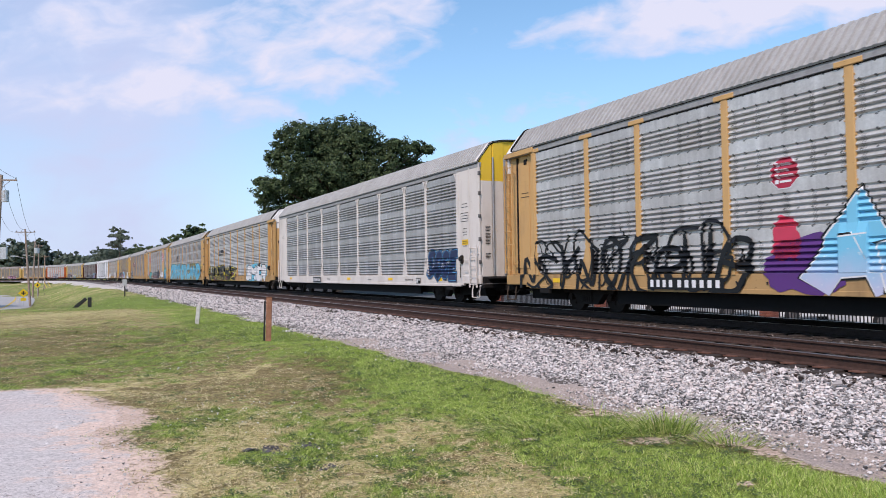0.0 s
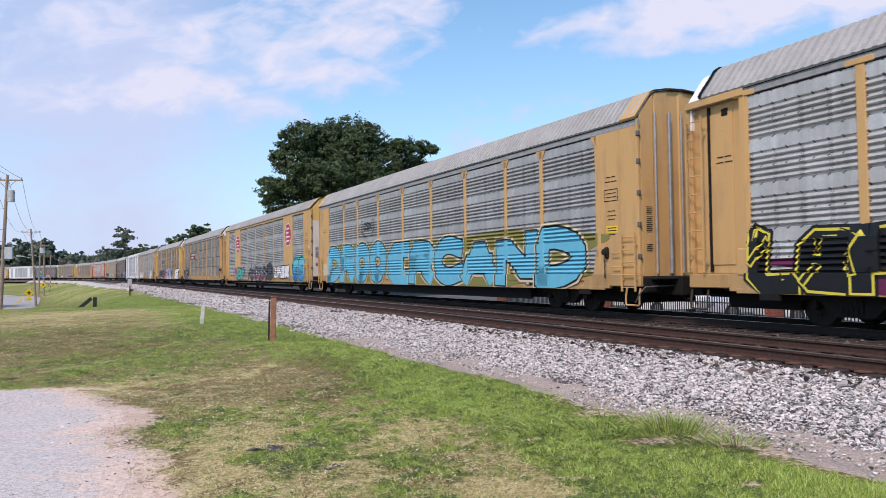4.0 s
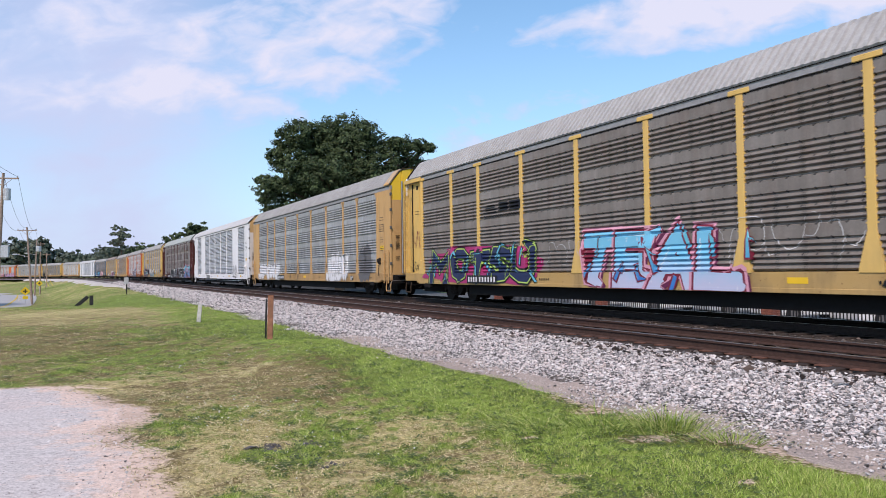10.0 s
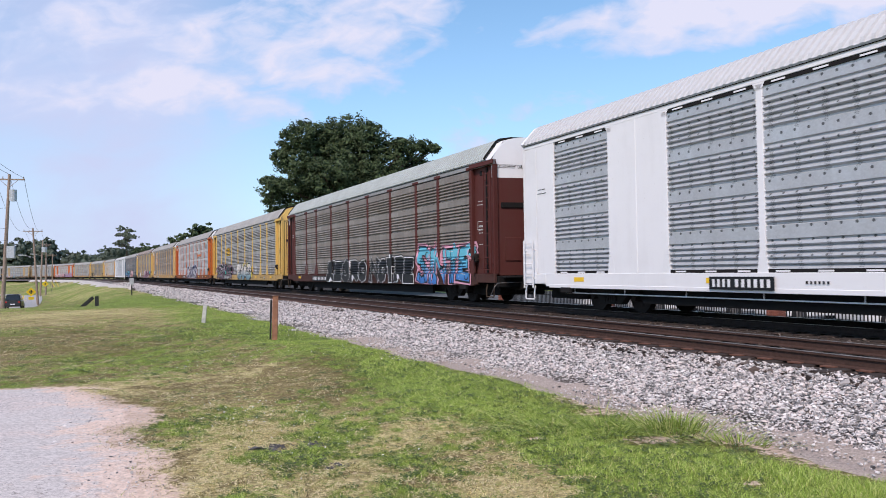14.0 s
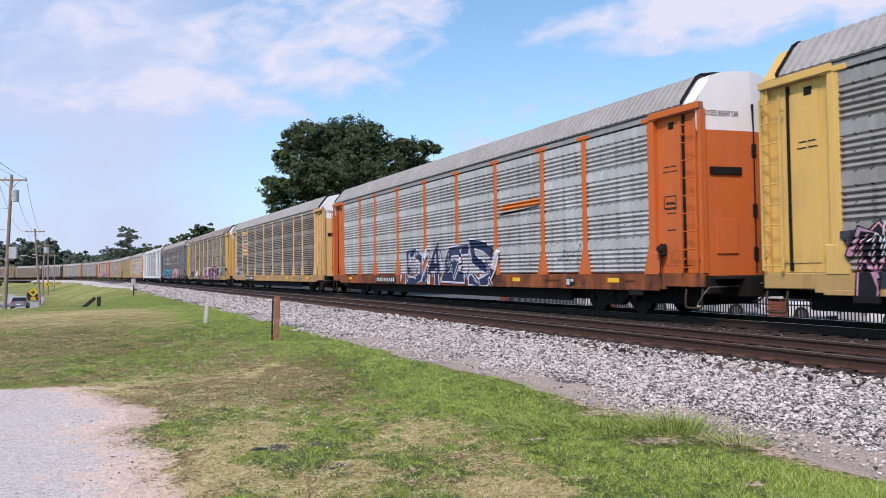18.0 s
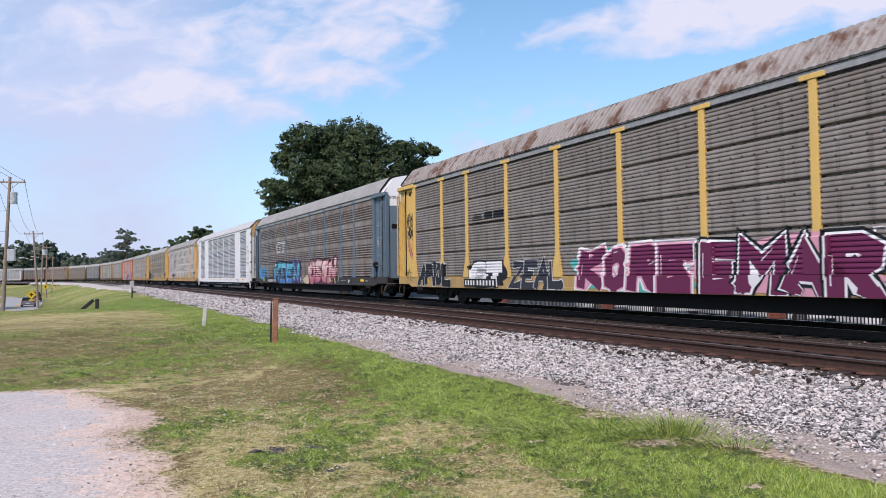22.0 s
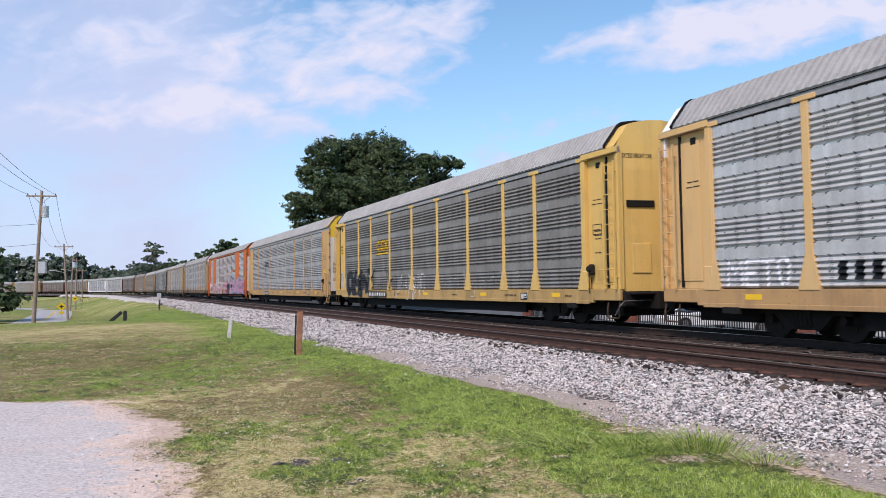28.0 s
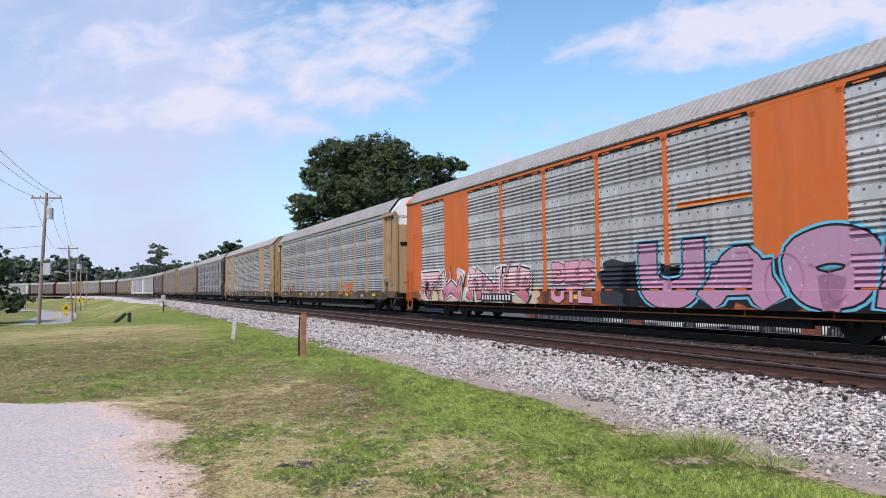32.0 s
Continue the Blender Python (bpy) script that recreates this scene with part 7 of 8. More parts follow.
def blob(n, x0, x1, z0, z1, fill, seed):
    painted(n, "paint_patch", cloud(x0, x1, z0, z1, seed), fill, train_cars[n], 0.005, "rounded sprayed patch")


def flat_poly(pts):
    bm = bmesh.new()
    bm.faces.new([bm.verts.new((x, 0, z)) for x, z in pts])
    return bm


def flat_boxes(boxes):
    bm = bmesh.new()
    for x0, x1, z0, z1 in boxes:
        bm.faces.new([bm.verts.new(p) for p in ((x0, 0, z0), (x1, 0, z0), (x1, 0, z1), (x0, 0, z1))])
    return bm


def char_bars(x0, x1, z, h, k):
    """Plain bars, one for each character."""
    w = (x1 - x0) / k
    return [(x0 + i * w + w * 0.24, x0 + (i + 1) * w - w * 0.24, z - h / 2, z + h / 2) for i in range(k)]


def bar_text(n, x0, x1, z, h, hue, k):
    painted(n, "hand_lettering", flat_boxes(char_bars(x0, x1, z, h, k)), hue, train_cars[n], 0.008, "row of hand-painted characters")


def number_plate(n, x0, x1):
    p = painted(n, "number_board", flat_boxes([(x0, x1, 0.70, 0.98)]), "ink", train_cars[n], 0.034, "black number board on the sill")
    m = x0 + (x1 - x0) * 0.4
    painted(n, "plate_mark", flat_boxes(char_bars(x0 + 0.06, m - 0.06, 0.84, 0.17, 4)), "white", p, 0.038)
    painted(n, "plate_number", flat_boxes(char_bars(m, x1 - 0.06, 0.84, 0.17, 6)), "white", p, 0.038)


def octagon(n, x0, x1, z0, z1):
    cx, cz, rx, rz = (x0 + x1) / 2, (z0 + z1) / 2, (x1 - x0) / 2, (z1 - z0) / 2
    def ring(k):
        return [(cx + rx * k * x, cz + rz * k * z) for x, z in ((-0.42, -1), (0.42, -1), (1, -0.42), (1, 0.42), (0.42, 1), (-0.42, 1), (-1, 0.42), (-1, -0.42))]
    p = painted(n, "emblem", flat_poly(ring(1.0)), "white", train_cars[n], 0.006, "octagonal emblem with a white rim")
    painted(n, "emblem_field", flat_poly(ring(0.93)), EMBLEM_RED, p, 0.010, "crimson field")
    rows = []
    for i, w in enumerate((0.95, 0.7, 1.2, 1.0)):
        z = cz + rz * (0.55 - i * 0.36)
        rows.append((cx - rx * 0.62, cx - rx * 0.36, z - rz * 0.13, z + rz * 0.13))
        rows.append((cx - rx * 0.28, cx - rx * 0.28 + rx * w * 0.8, z - rz * 0.07, z + rz * 0.07))
    painted(n, "emblem_lettering", flat_boxes(rows), "white", p, 0.014, "plain white bars")


def striped_mark(n, x0, x1, z0, z1):
    w, h = x1 - x0, z1 - z0
    b = [(x0 + 0.03 * w * i, x0 + w * (0.36 - 0.02 * i), z0 + h * (0.42 + 0.14 * i), z0 + h * (0.5 + 0.14 * i)) for i in range(4)]
    b += [(x0 + w * 0.42, x0 + w * 0.66, z0 + h * 0.45, z1), (x0 + w * 0.7, x1, z0 + h * 0.45, z1)]
    b += char_bars(x0, x1, z0 + h * 0.18, h * 0.22, 15)
    painted(n, "rail_emblem", flat_boxes(b), "ink", train_cars[n], 0.007, "faded black striped emblem")


def emblem_lines(x0, x1, z0, z1):
    """Three chunky shapes: a broken ring, a zigzag and a cross."""
    w, cz, r = x1 - x0, (z0 + z1) / 2, (z1 - z0) * 0.42
    c = [x0 + w * q for q in (0.17, 0.5, 0.83)]
    ring = [Vector((c[0] + r * 1.05 * math.cos(a), 0, cz + r * math.sin(a))) for a in (0.7 + 4.9 * k / 10 for k in range(11))]
    zig = [Vector((c[1] + u * r, 0, cz + v * r)) for u, v in ((0.8, 0.75), (0.3, 1.0), (-0.5, 0.95), (-0.75, 0.5), (-0.4, 0.15), (0.45, -0.15), (0.75, -0.5), (0.5, -0.95), (-0.3, -1.0), (-0.8, -0.75))]
    return [ring, zig] + [[Vector((c[2] - r * e, 0, cz + r)), Vector((c[2] + r * e, 0, cz - r))] for e in (1, -1)]


def bracket_mark(n, x0, x1, z0, z1):
    w, h, t = x1 - x0, z1 - z0, 0.06
    b = [(x0, x0 + t, z0, z1), (x1 - t, x1, z0, z1), (x0 + t, x0 + 3 * t, z0, z0 + t), (x0 + t, x0 + 3 * t, z1 - t, z1), (x1 - 3 * t, x1 - t, z0, z0 + t), (x1 - 3 * t, x1 - t, z1 - t, z1)]
    b += [(x0 + w * q, x0 + w * q + 0.13, z0 - 0.2, z0 - 0.09) for q in (0.12, 0.26, 0.68, 0.82)]
    bm = flat_boxes(b)
    for k, pts in enumerate(emblem_lines(x0 + w * 0.17, x1 - w * 0.17, z0 + h * 0.22, z1 - h * 0.22)):
        band(bm, pts, h * 0.15, 0.0004 * k)
    painted(n, "rail_emblem", bm, "ink", train_cars[n], 0.007, "black bracket-shaped emblem")


def yellow_mark(n, x0, x1, z0, z1):
    h = z1 - z0
    parent, lift = train_cars[n], 0.006
    for name, hue, g, lab in (("emblem_shadow", "ink", 0.07, "dark edging of the emblem"), ("rail_emblem", EMBLEM_GOLD, 0.0, "golden yellow block emblem")):
        bm = flat_boxes([(x0 - g / 2, x1 + g / 2, z0 - g / 2, z0 + h * 0.11 + g / 2)])
        for k, pts in enumerate(emblem_lines(x0, x1, z0 + h * 0.28, z1)):
            band(bm, pts, h * 0.2 + g, 0.0004 * k)
        parent, lift = painted(n, name, bm, hue, parent, lift, lab), 0.012


def orange_mark(n, x0, x1, z0, z1):
    w, h = x1 - x0, z1 - z0
    p = painted(n, "rail_emblem", flat_poly([(x0 + 0.1, z0 + h * 0.35), (x1, z0 + h * 0.5), (x1, z1), (x0 + 0.1, z1 - h * 0.1)]), "orange", train_cars[n], 0.006, "faded orange wedge emblem")
    painted(n, "underline", flat_poly([(x0, z0), (x1, z0 + h * 0.32), (x1, z0 + h * 0.42), (x0, z0 + h * 0.2)]), "ink", p, 0.011, "black swoosh")


def pale_mark(n, x0, x1, z0, z1):
    w, h = x1 - x0, z1 - z0
    b = [(x0, x0 + w * 0.12, z0, z1), (x0, x0 + w * 0.46, z1 - h * 0.2, z1), (x0, x0 + w * 0.46, z0, z0 + h * 0.2), (x0 + w * 0.36, x0 + w * 0.46, z0, z0 + h * 0.55), (x0 + w * 0.25, x0 + w * 0.46, z0 + h * 0.42, z0 + h * 0.58),
         (x0 + w * 0.5, x1, z1 - h * 0.22, z1), (x0 + w * 0.68, x0 + w * 0.82, z0, z1 - h * 0.2)]
    painted(n, "rail_emblem", flat_boxes(b), "chalk", train_cars[n], 0.008, "pale block emblem, weathered")


def red_board(n, x0, x1, z0, z1):
    p = painted(n, "name_board", flat_boxes([(x0, x1, z0, z1)]), EMBLEM_RUST, train_cars[n], 0.006, "dull red painted name board")
    h = z1 - z0
    painted(n, "board_lettering", flat_boxes(char_bars(x0 + 0.25, x1 - 0.3, z1 - h * 0.3, h * 0.24, 8) + char_bars(x0 + 0.25, x1 - 0.9, z0 + h * 0.28, h * 0.24, 7)), "white", p, 0.011, "plain white bars")


def shield_panel(n, x0, x1, z0, z1):
    p = painted(n, "emblem_panel", flat_boxes([(x0, x1, z0, z1)]), YELLOW_PALE, train_cars[n], 0.005, "pale yellow painted panel")
    cx, w = (x0 + x1) / 2, (x1 - x0) * 0.34
    zb, zt = z0 + 0.35, z1 - 0.25
    zm = zb + (zt - zb) * 0.5
    painted(n, "shield", flat_poly([(cx, zb - 0.06), (cx + w * 0.9, zb + 0.08), (cx + w, zm), (cx + w * 1.05, zt - 0.12), (cx + w * 0.5, zt), (cx, zt - 0.07), (cx - w * 0.5, zt), (cx - w * 1.05, zt - 0.12), (cx - w, zm), (cx - w * 0.9, zb + 0.08)]), "white", p, 0.010)
    painted(n, "shield_field", flat_poly([(cx - w * 0.93, zm), (cx + w * 0.93, zm), (cx + w * 0.97, zt - 0.15), (cx + w * 0.45, zt - 0.05), (cx, zt - 0.11), (cx - w * 0.45, zt - 0.05), (cx - w * 0.97, zt - 0.15)]), EMBLEM_BLUE, p, 0.014, "dark blue upper field")
    painted(n, "shield_lettering", flat_boxes([(cx - w * 0.6, cx + w * 0.6, zm + 0.36, zm + 0.5), (cx - w * 0.75, cx + w * 0.75, zm + 0.14, zm + 0.28)]), "white", p, 0.017)
    for i in range(5):
        painted(n, "shield_stripe", flat_boxes([(cx + w * (-0.8 + 0.36 * i), cx + w * (-0.62 + 0.36 * i), zb + 0.1, zm - 0.02)]), EMBLEM_RED, p, 0.014)


EMBLEM_RED = worn_paint("crimson_emblem", (0.42, 0.025, 0.06), dirt=0.25, rust=0.1)
EMBLEM_RUST = worn_paint("dull_red_board", (0.22, 0.065, 0.055), dirt=0.3)
EMBLEM_GOLD = worn_paint("gold_emblem", (0.72, 0.42, 0.02), dirt=0.2)
EMBLEM_BLUE = worn_paint("dark_blue_emblem", (0.02, 0.045, 0.17), dirt=0.2)


def step_mesh():
    y = -SIDE - 0.01
    return cached("step", lambda: pydata("step", *tube([(-0.25, y + 0.04, 0.7), (-0.25, y, 0.5), (-0.25, y, 0.3), (-0.22, y, 0.27), (0.22, y, 0.27), (0.25, y, 0.3), (0.25, y, 0.5), (0.25, y + 0.04, 0.7)], 0.024), []))


def stencils(n):
    """Small dark data panels, a yellow placard and a hand-brake on the corner panels."""
    car, st = train_cars[n], STYLE[n]
    dark = "ink" if n not in (8, 13, 21, 26, 31) else "chalk"
    for sgn in (-1, 1):
        x = sgn * 12.45
        rows = []
        for z, w, k in ((3.62, 0.42, 2), (3.5, 0.5, 2), (2.72, 0.3, 3), (2.6, 0.36, 3), (2.5, 0.3, 3), (2.1, 0.3, 2)):
            if sgn < 0 and z < 3:
                continue
            rows += [(x - w / 2 + w * i / k, x - w / 2 + w * (i + 0.85) / k, z - 0.012, z + 0.012) for i in range(k)]
        painted(n, "stencil", flat_boxes(rows), dark, car, 0.003, "small stencilled data lines")
    for x, k in ((-3.3, 6), (2.9, 5), (7.2, 9), (10.9, 4)):
        painted(n, "sill_stencil", flat_boxes(char_bars(x, x + 0.09 * k, 0.87, 0.055, k)), dark, car, 0.004, "small stencilled line on the sill")
    p = painted(n, "inspection_plate", flat_boxes([(8.3, 8.72, 0.72, 0.95)]), "ink", car, 0.004, "small black inspection plate")
    painted(n, "plate_frame", flat_boxes([(8.34, 8.5, 0.75, 0.92), (8.54, 8.68, 0.84, 0.92)]), "chalk", p, 0.008)
    if st != "tee":
        p = painted(n, "placard", flat_boxes([(12.22, 12.68, 2.14, 2.33)]), REFLECTOR, car, 0.004, "yellow placard")
        painted(n, "placard_lettering", flat_boxes([(12.27, 12.63, 2.26, 2.285), (12.27, 12.63, 2.19, 2.215)]), "ink", p, 0.007)
        fr = [(12.15, 12.7, 2.98, 3.0), (12.15, 12.7, 3.28, 3.3), (12.15, 12.17, 2.98, 3.3), (12.68, 12.7, 2.98, 3.3), (12.2, 12.64, 3.08, 3.1), (12.2, 12.64, 3.18, 3.2)]
        painted(n, "data_panel", flat_boxes(fr), dark, car, 0.003, "thin framed data panel")
        bm = bmesh.new()
        for z in (2.75, 2.5, 2.3, 1.8):
            for y0 in (-1.3,):
                for q in range(4):
                    box(bm, HALF - 0.0105, HALF - 0.007, y0 + 0.02, y0 + 0.22 - 0.03 * (q % 2), z - 0.01 - 0.05 * q, z + 0.01 - 0.05 * q)
        part("door_stencil", bm, HUES[dark], car, "small stencilled lines on the end door")
    else:
        p = painted(n, "data_panel", flat_boxes([(12.2, 12.62, 2.62, 2.64), (12.2, 12.62, 2.9, 2.92), (12.2, 12.22, 2.62, 2.92), (12.6, 12.62, 2.62, 2.92), (12.26, 12.56, 2.74, 2.77)]), dark, car, 0.003, "thin framed data panel")
        t = letters("EXCESS HEIGHT CAR", 0, 0.9, 1.0, 1.13, 0.01, 0, 0, 0)
        for v in t.verts:
            y = -1.3 + v.co.x
            v.co = (HALF - 0.092 - 0.10 * (3.62 + v.co.z - 4.35) * 0.6 + 0.26 * (1 - abs(y / 1.49) ** 1.25), y, 3.68 + v.co.z)
        part("door_lettering", t, HUES["ink"], car, "black lettering EXCESS HEIGHT CAR")
    if n != 11:
        bm = bmesh.new()
        box(bm, 12.18, 12.31, -SIDE - 0.1, -SIDE + 0.09, 1.47, 1.78, 0.04)
        rod(bm, (12.24, -SIDE - 0.105, 1.64), (12.24, -SIDE - 0.14, 1.64), 0.085, seg=12)
        rod(bm, (12.24, -SIDE - 0.1, 1.45), (12.24, -SIDE - 0.1, 0.95), 0.015, seg=6)
        part("hand_brake", bm, CARS[n]["paint"] if st == "flush" else GALV if n in (11, 19) else TRUCK, car, "hand-brake housing with a chain")
    for x in (13.2, -13.2):
        part("step", step_mesh(), SILL_END if st == "tee" else CARS[n]["paint"], car, "steel stirrup step").matrix_basis = pose(x, 0, 0)


for _n in train_cars:
    stencils(_n)

# tags, emblems and number boards, car by car
word(-1, "NSYNOKRUB", -12.7, -3.6, 0.6, 1.9, "ink", "", None, 0.15, 0.26, weight=0.2, soft=2)
word(-1, "SYOKREB", -12.2, -4.0, 0.72, 2.0, "ink", "", None, -0.1, 0.3, weight=0.12, soft=2)
curls(-1, -12.79, -3.59, 0.66, 2.0, "ink", None, 12, 0.08, 3)
blob(-1, -3.25, -1.61, 0.66, 1.75, "purple", 5)
word(-1, "ARE", -2.1, 2.6, 0.64, 2.45, "ice_fade", "white", None, 0.12, 0.1, rim="ink", weight=0.4, edge=0.03)
blob(-1, -3.16, -2.54, 1.3, 2.15, "red", 9)
octagon(-1, -3.17, -2.51, 2.72, 3.35)
number_plate(-1, -6.73, -4.34)
word(0, "SOGE", 9.4, 11.79, 0.9, 2.0, "navy", "blue", None, 0.1, 0.08, rim="navy", weight=0.34, edge=0.03, soft=1, gleam="teal")
curls(0, 9.6, 11.7, 1.3, 1.55, "white", None, 5, 0.03, 92, 0.03)
curls(0, 9.38, 11.73, 1.2, 1.9, "ink", None, 9, 0.045, 4)
number_plate(0, -5.72, -4.27)
word(1, "LEPERKOMS", -11.68, -1.0, 0.66, 1.95, "ink", "lemon", None, 0.1, 0.13, rim="ink", weight=0.30, edge=0.054, soft=1, gleam="lemon")
blob(1, -11.4, 0.5, 0.66, 1.5, "plum", 4)
shards(1, -11.8, -1.0, 0.66, 2.05, "ink", "lemon", 15, 0.1, 72)
word(1, "Z", -1.3, 0.9, 0.66, 1.9, "ink", "lemon", None, 0.5, 0.1, rim="ink", weight=0.25, edge=0.078)
word(1, "SMER", 5.0, 11.2, 0.66, 1.95, "white", "ink", "cyan", 0.1, 0.09, weight=0.34, edge=0.062, soft=2, gleam="chalk")
striped_mark(1, -6.89, -4.62, 2.95, 3.45)
word(2, "DROO", -11.8, -3.3, 0.64, 2.65, "cyan", "ink", "olive", 0, 0.02, rim="cream", weight=0.34, edge=0.062, soft=1, gleam=None)
word(2, "ERCAND", -3.1, 11.3, 0.64, 2.5, "cyan", "ink", "olive", 0, 0.03, rim="cream", weight=0.34, edge=0.062, soft=1, gleam=None)
bracket_mark(2, -6.51, -4.89, 3.1, 3.75)
blob(2, -12.75, -11.93, 1.05, 1.7, "cream", 3)
word(3, "UNEK", 4.5, 8.5, 0.84, 1.76, "white", "ink", None, 0.0, 0.02, weight=0.35, edge=0.093, gleam=None)
blob(3, 9.3, 9.9, 1.1, 2.0, "teal", 3)
blob(3, 11.3, 12.1, 0.9, 2.0, "teal", 4)
blob(3, 10.3, 10.9, 1.6, 2.3, "teal", 5)
word(3, "OG", 9.4, 11.95, 0.68, 2.25, "sky_fade", "ink", None, 0, 0.08, rim="teal", weight=0.34, edge=0.070, soft=2)
blob(3, -3.9, 2.4, 0.66, 1.7, "ink", 14)
word(3, "MONS", -3.24, 1.95, 0.68, 1.85, "ash_fade", "white", None, 0.15, 0.07, rim="ink", weight=0.35, edge=0.054, gleam=None)
blob(3, 1.95, 4.18, 0.66, 1.95, "smoke", 12)
curls(3, 2.2, 3.9, 1.2, 1.75, "lilac", None, 7, 0.022, 14, 0.016)
word(3, "WBK", -9.36, -5.5, 0.72, 1.7, "teal", "ink", "red", 0, 0.09, rim="ink", weight=0.23, edge=0.054)
octagon(3, 7.39, 8.98, 3.0, 4.5)
octagon(3, -8.79, -7.19, 3.0, 4.5)
word(3, "BI", 12.89, 13.2, 2.72, 2.92, "white", "", None, 0, 0.0)
curls(3, 12.7, 13.27, 2.25, 2.6, "ink", None, 6, 0.03, 2)
number_plate(3, -5.85, -3.53)
red_board(4, -7.0, -3.37, 2.98, 3.72)
word(4, "LOKEY", -11.6, -8.3, 0.64, 2.05, "smoke", "white", None, 0, 0.06, rim="ink", weight=0.40, edge=0.046, soft=1, gleam=None)
number_plate(4, -8.08, -5.69)
curls(4, 7.2, 11.6, 0.95, 1.95, "chalk", None, 12, 0.028, 91)
word(5, "AGET!", 7.6, 12.5, 0.64, 2.05, "white", "ink", None, 0.08, 0.06, rim="ink", weight=0.30, edge=0.054, soft=0, gleam=None)
word(5, "MOTSU", -11.1, -3.5, 0.66, 1.95, "navy", "lime", "magenta", 0.1, 0.14, rim="ink", weight=0.25, edge=0.043, gleam="cyan")
shards(5, -11.2, -3.4, 0.66, 2.1, "cyan", "ink", 13, 0.08, 71)
shards(5, -11.2, -3.4, 0.66, 2.0, "lime", None, 10, 0.035, 73, 0.034)
word(5, "TEAL", -1.2, 4.4, 0.62, 2.15, "ice_fade", "wine", None, 0.12, 0.14, rim="pink", weight=0.27, edge=0.06, gleam="white", shadow="plum")
shards(5, -1.4, 4.6, 0.64, 2.2, "sky_fade", "wine", 9, 0.11, 74)
curls(5, 3.4, 7.0, 1.2, 2.2, "chalk", None, 8, 0.025, 75)
striped_mark(5, -6.72, -4.32, 2.85, 3.4)
curls(5, -3.76, -1.01, 1.3, 2.0, "chalk", None, 6, 0.02, 6)
number_plate(5, -7.84, -5.75)
word(6, "SPOXE", -11.7, -5.75, 0.72, 1.72, "white", "ink", None, 0, 0.1, rim="white", weight=0.34, edge=0.046, soft=1, gleam=None)
word(6, "ABISW", 4.5, 7.9, 0.64, 2.05, "white", "ink", None, 0.05, 0.1, rim="white", weight=0.35, edge=0.034, soft=1, gleam=None)
blob(6, 9.42, 10.38, 0.68, 2.3, "soot", 2)
blob(6, 10.1, 11.07, 0.7, 2.4, "soot", 3)
curls(6, -3.8, -0.9, 0.68, 2.2, "ink", None, 16, 0.026, 8)
curls(6, 1.72, 3.14, 1.1, 1.8, "ink", None, 5, 0.02, 9)
curls(6, -5.65, -4.65, 0.9, 1.7, "white", None, 4, 0.03, 9)
number_plate(6, -6.06, -4.38)
word(7, "DAGE", 7.25, 8.6, 0.8, 1.75, "white", "ink", None, 0, 0.14, weight=0.29, edge=0.054, soft=2, gleam=None)
curls(7, 7.22, 8.65, 0.78, 1.76, "ink", None, 7, 0.03, 12)
curls(7, 8.69, 9.05, 1.0, 1.55, "ink", None, 4, 0.03, 1)
curls(7, 12.48, 12.73, 1.02, 1.72, "ink", None, 8, 0.022, 5)
number_plate(7, -5.7, -3.97)
word(8, "KEGRO", -4.9, 1.38, 0.66, 1.8, "ink", "white", None, 0.1, 0.09, rim="ink", weight=0.32, edge=0.046, gleam=None)
word(8, "NOTRE", 1.79, 6.9, 0.66, 1.8, "ink", "white", None, 0.05, 0.09, rim="ink", weight=0.32, edge=0.046, gleam=None)
word(8, "SINTE", 7.3, 11.9, 0.64, 2.1, "sky_fade", "ink", None, 0.1, 0.16, rim="pink", weight=0.25, edge=0.070)
curls(8, 7.45, 11.82, 0.68, 2.0, "ink", None, 9, 0.05, 15, 0.03)
curls(8, 7.31, 12.04, 0.9, 2.1, "pink", None, 7, 0.05, 16)
number_plate(8, -7.68, -4.91)
word(9, "MEKOR", -11.4, -3.9, 0.64, 2.0, "ink", "pink", "smoke", 0.1, 0.2, rim="ink", weight=0.26, edge=0.03, soft=1)
shards(9, -11.6, -3.7, 0.64, 2.1, "mauve_fade", "ink", 30, 0.07, 21)
shards(9, -11.4, -3.9, 0.64, 2.05, "teal", "ink", 12, 0.08, 23, 0.033)
curls(9, -11.2, -3.9, 0.7, 1.95, "white", None, 22, 0.022, 22, 0.037)
blob(9, -1.3, 0.2, 0.66, 1.2, "bone_fade", 41)
for x_, z_, seed_ in ((0.35, 1.85, 42), (1.9, 1.88, 43), (3.5, 1.5, 44), (3.9, 1.05, 45), (-1.4, 0.85, 46)):
    blob(9, x_, x_ + 0.55, z_ - 0.18, z_ + 0.2, "lemon", seed_)
word(9, "TAAD", -1.7, 3.9, 0.64, 2.02, "bone_fade", "ink", None, 0.12, 0.11, weight=0.31, edge=0.06, shadow="ink")
shards(9, -2.3, 4.6, 0.66, 1.9, "ink", None, 9, 0.08, 25, 0.03)
curls(9, 8.1, 11.0, 1.1, 1.65, "chalk", None, 12, 0.022, 33)
yellow_mark(9, -6.61, -4.92, 2.85, 3.5)
word(9, "TOAD", 5.0, 5.9, 1.3, 1.75, "white", "", None, 0, 0.05)
curls(9, -2.48, -1.58, 1.3, 1.75, "white", None, 5, 0.03, 3)
number_plate(9, -7.42, -4.78)
shards(10, -3.9, 4.5, 0.64, 2.2, "lilac", "white", 16, 0.16, 51, 0.009)
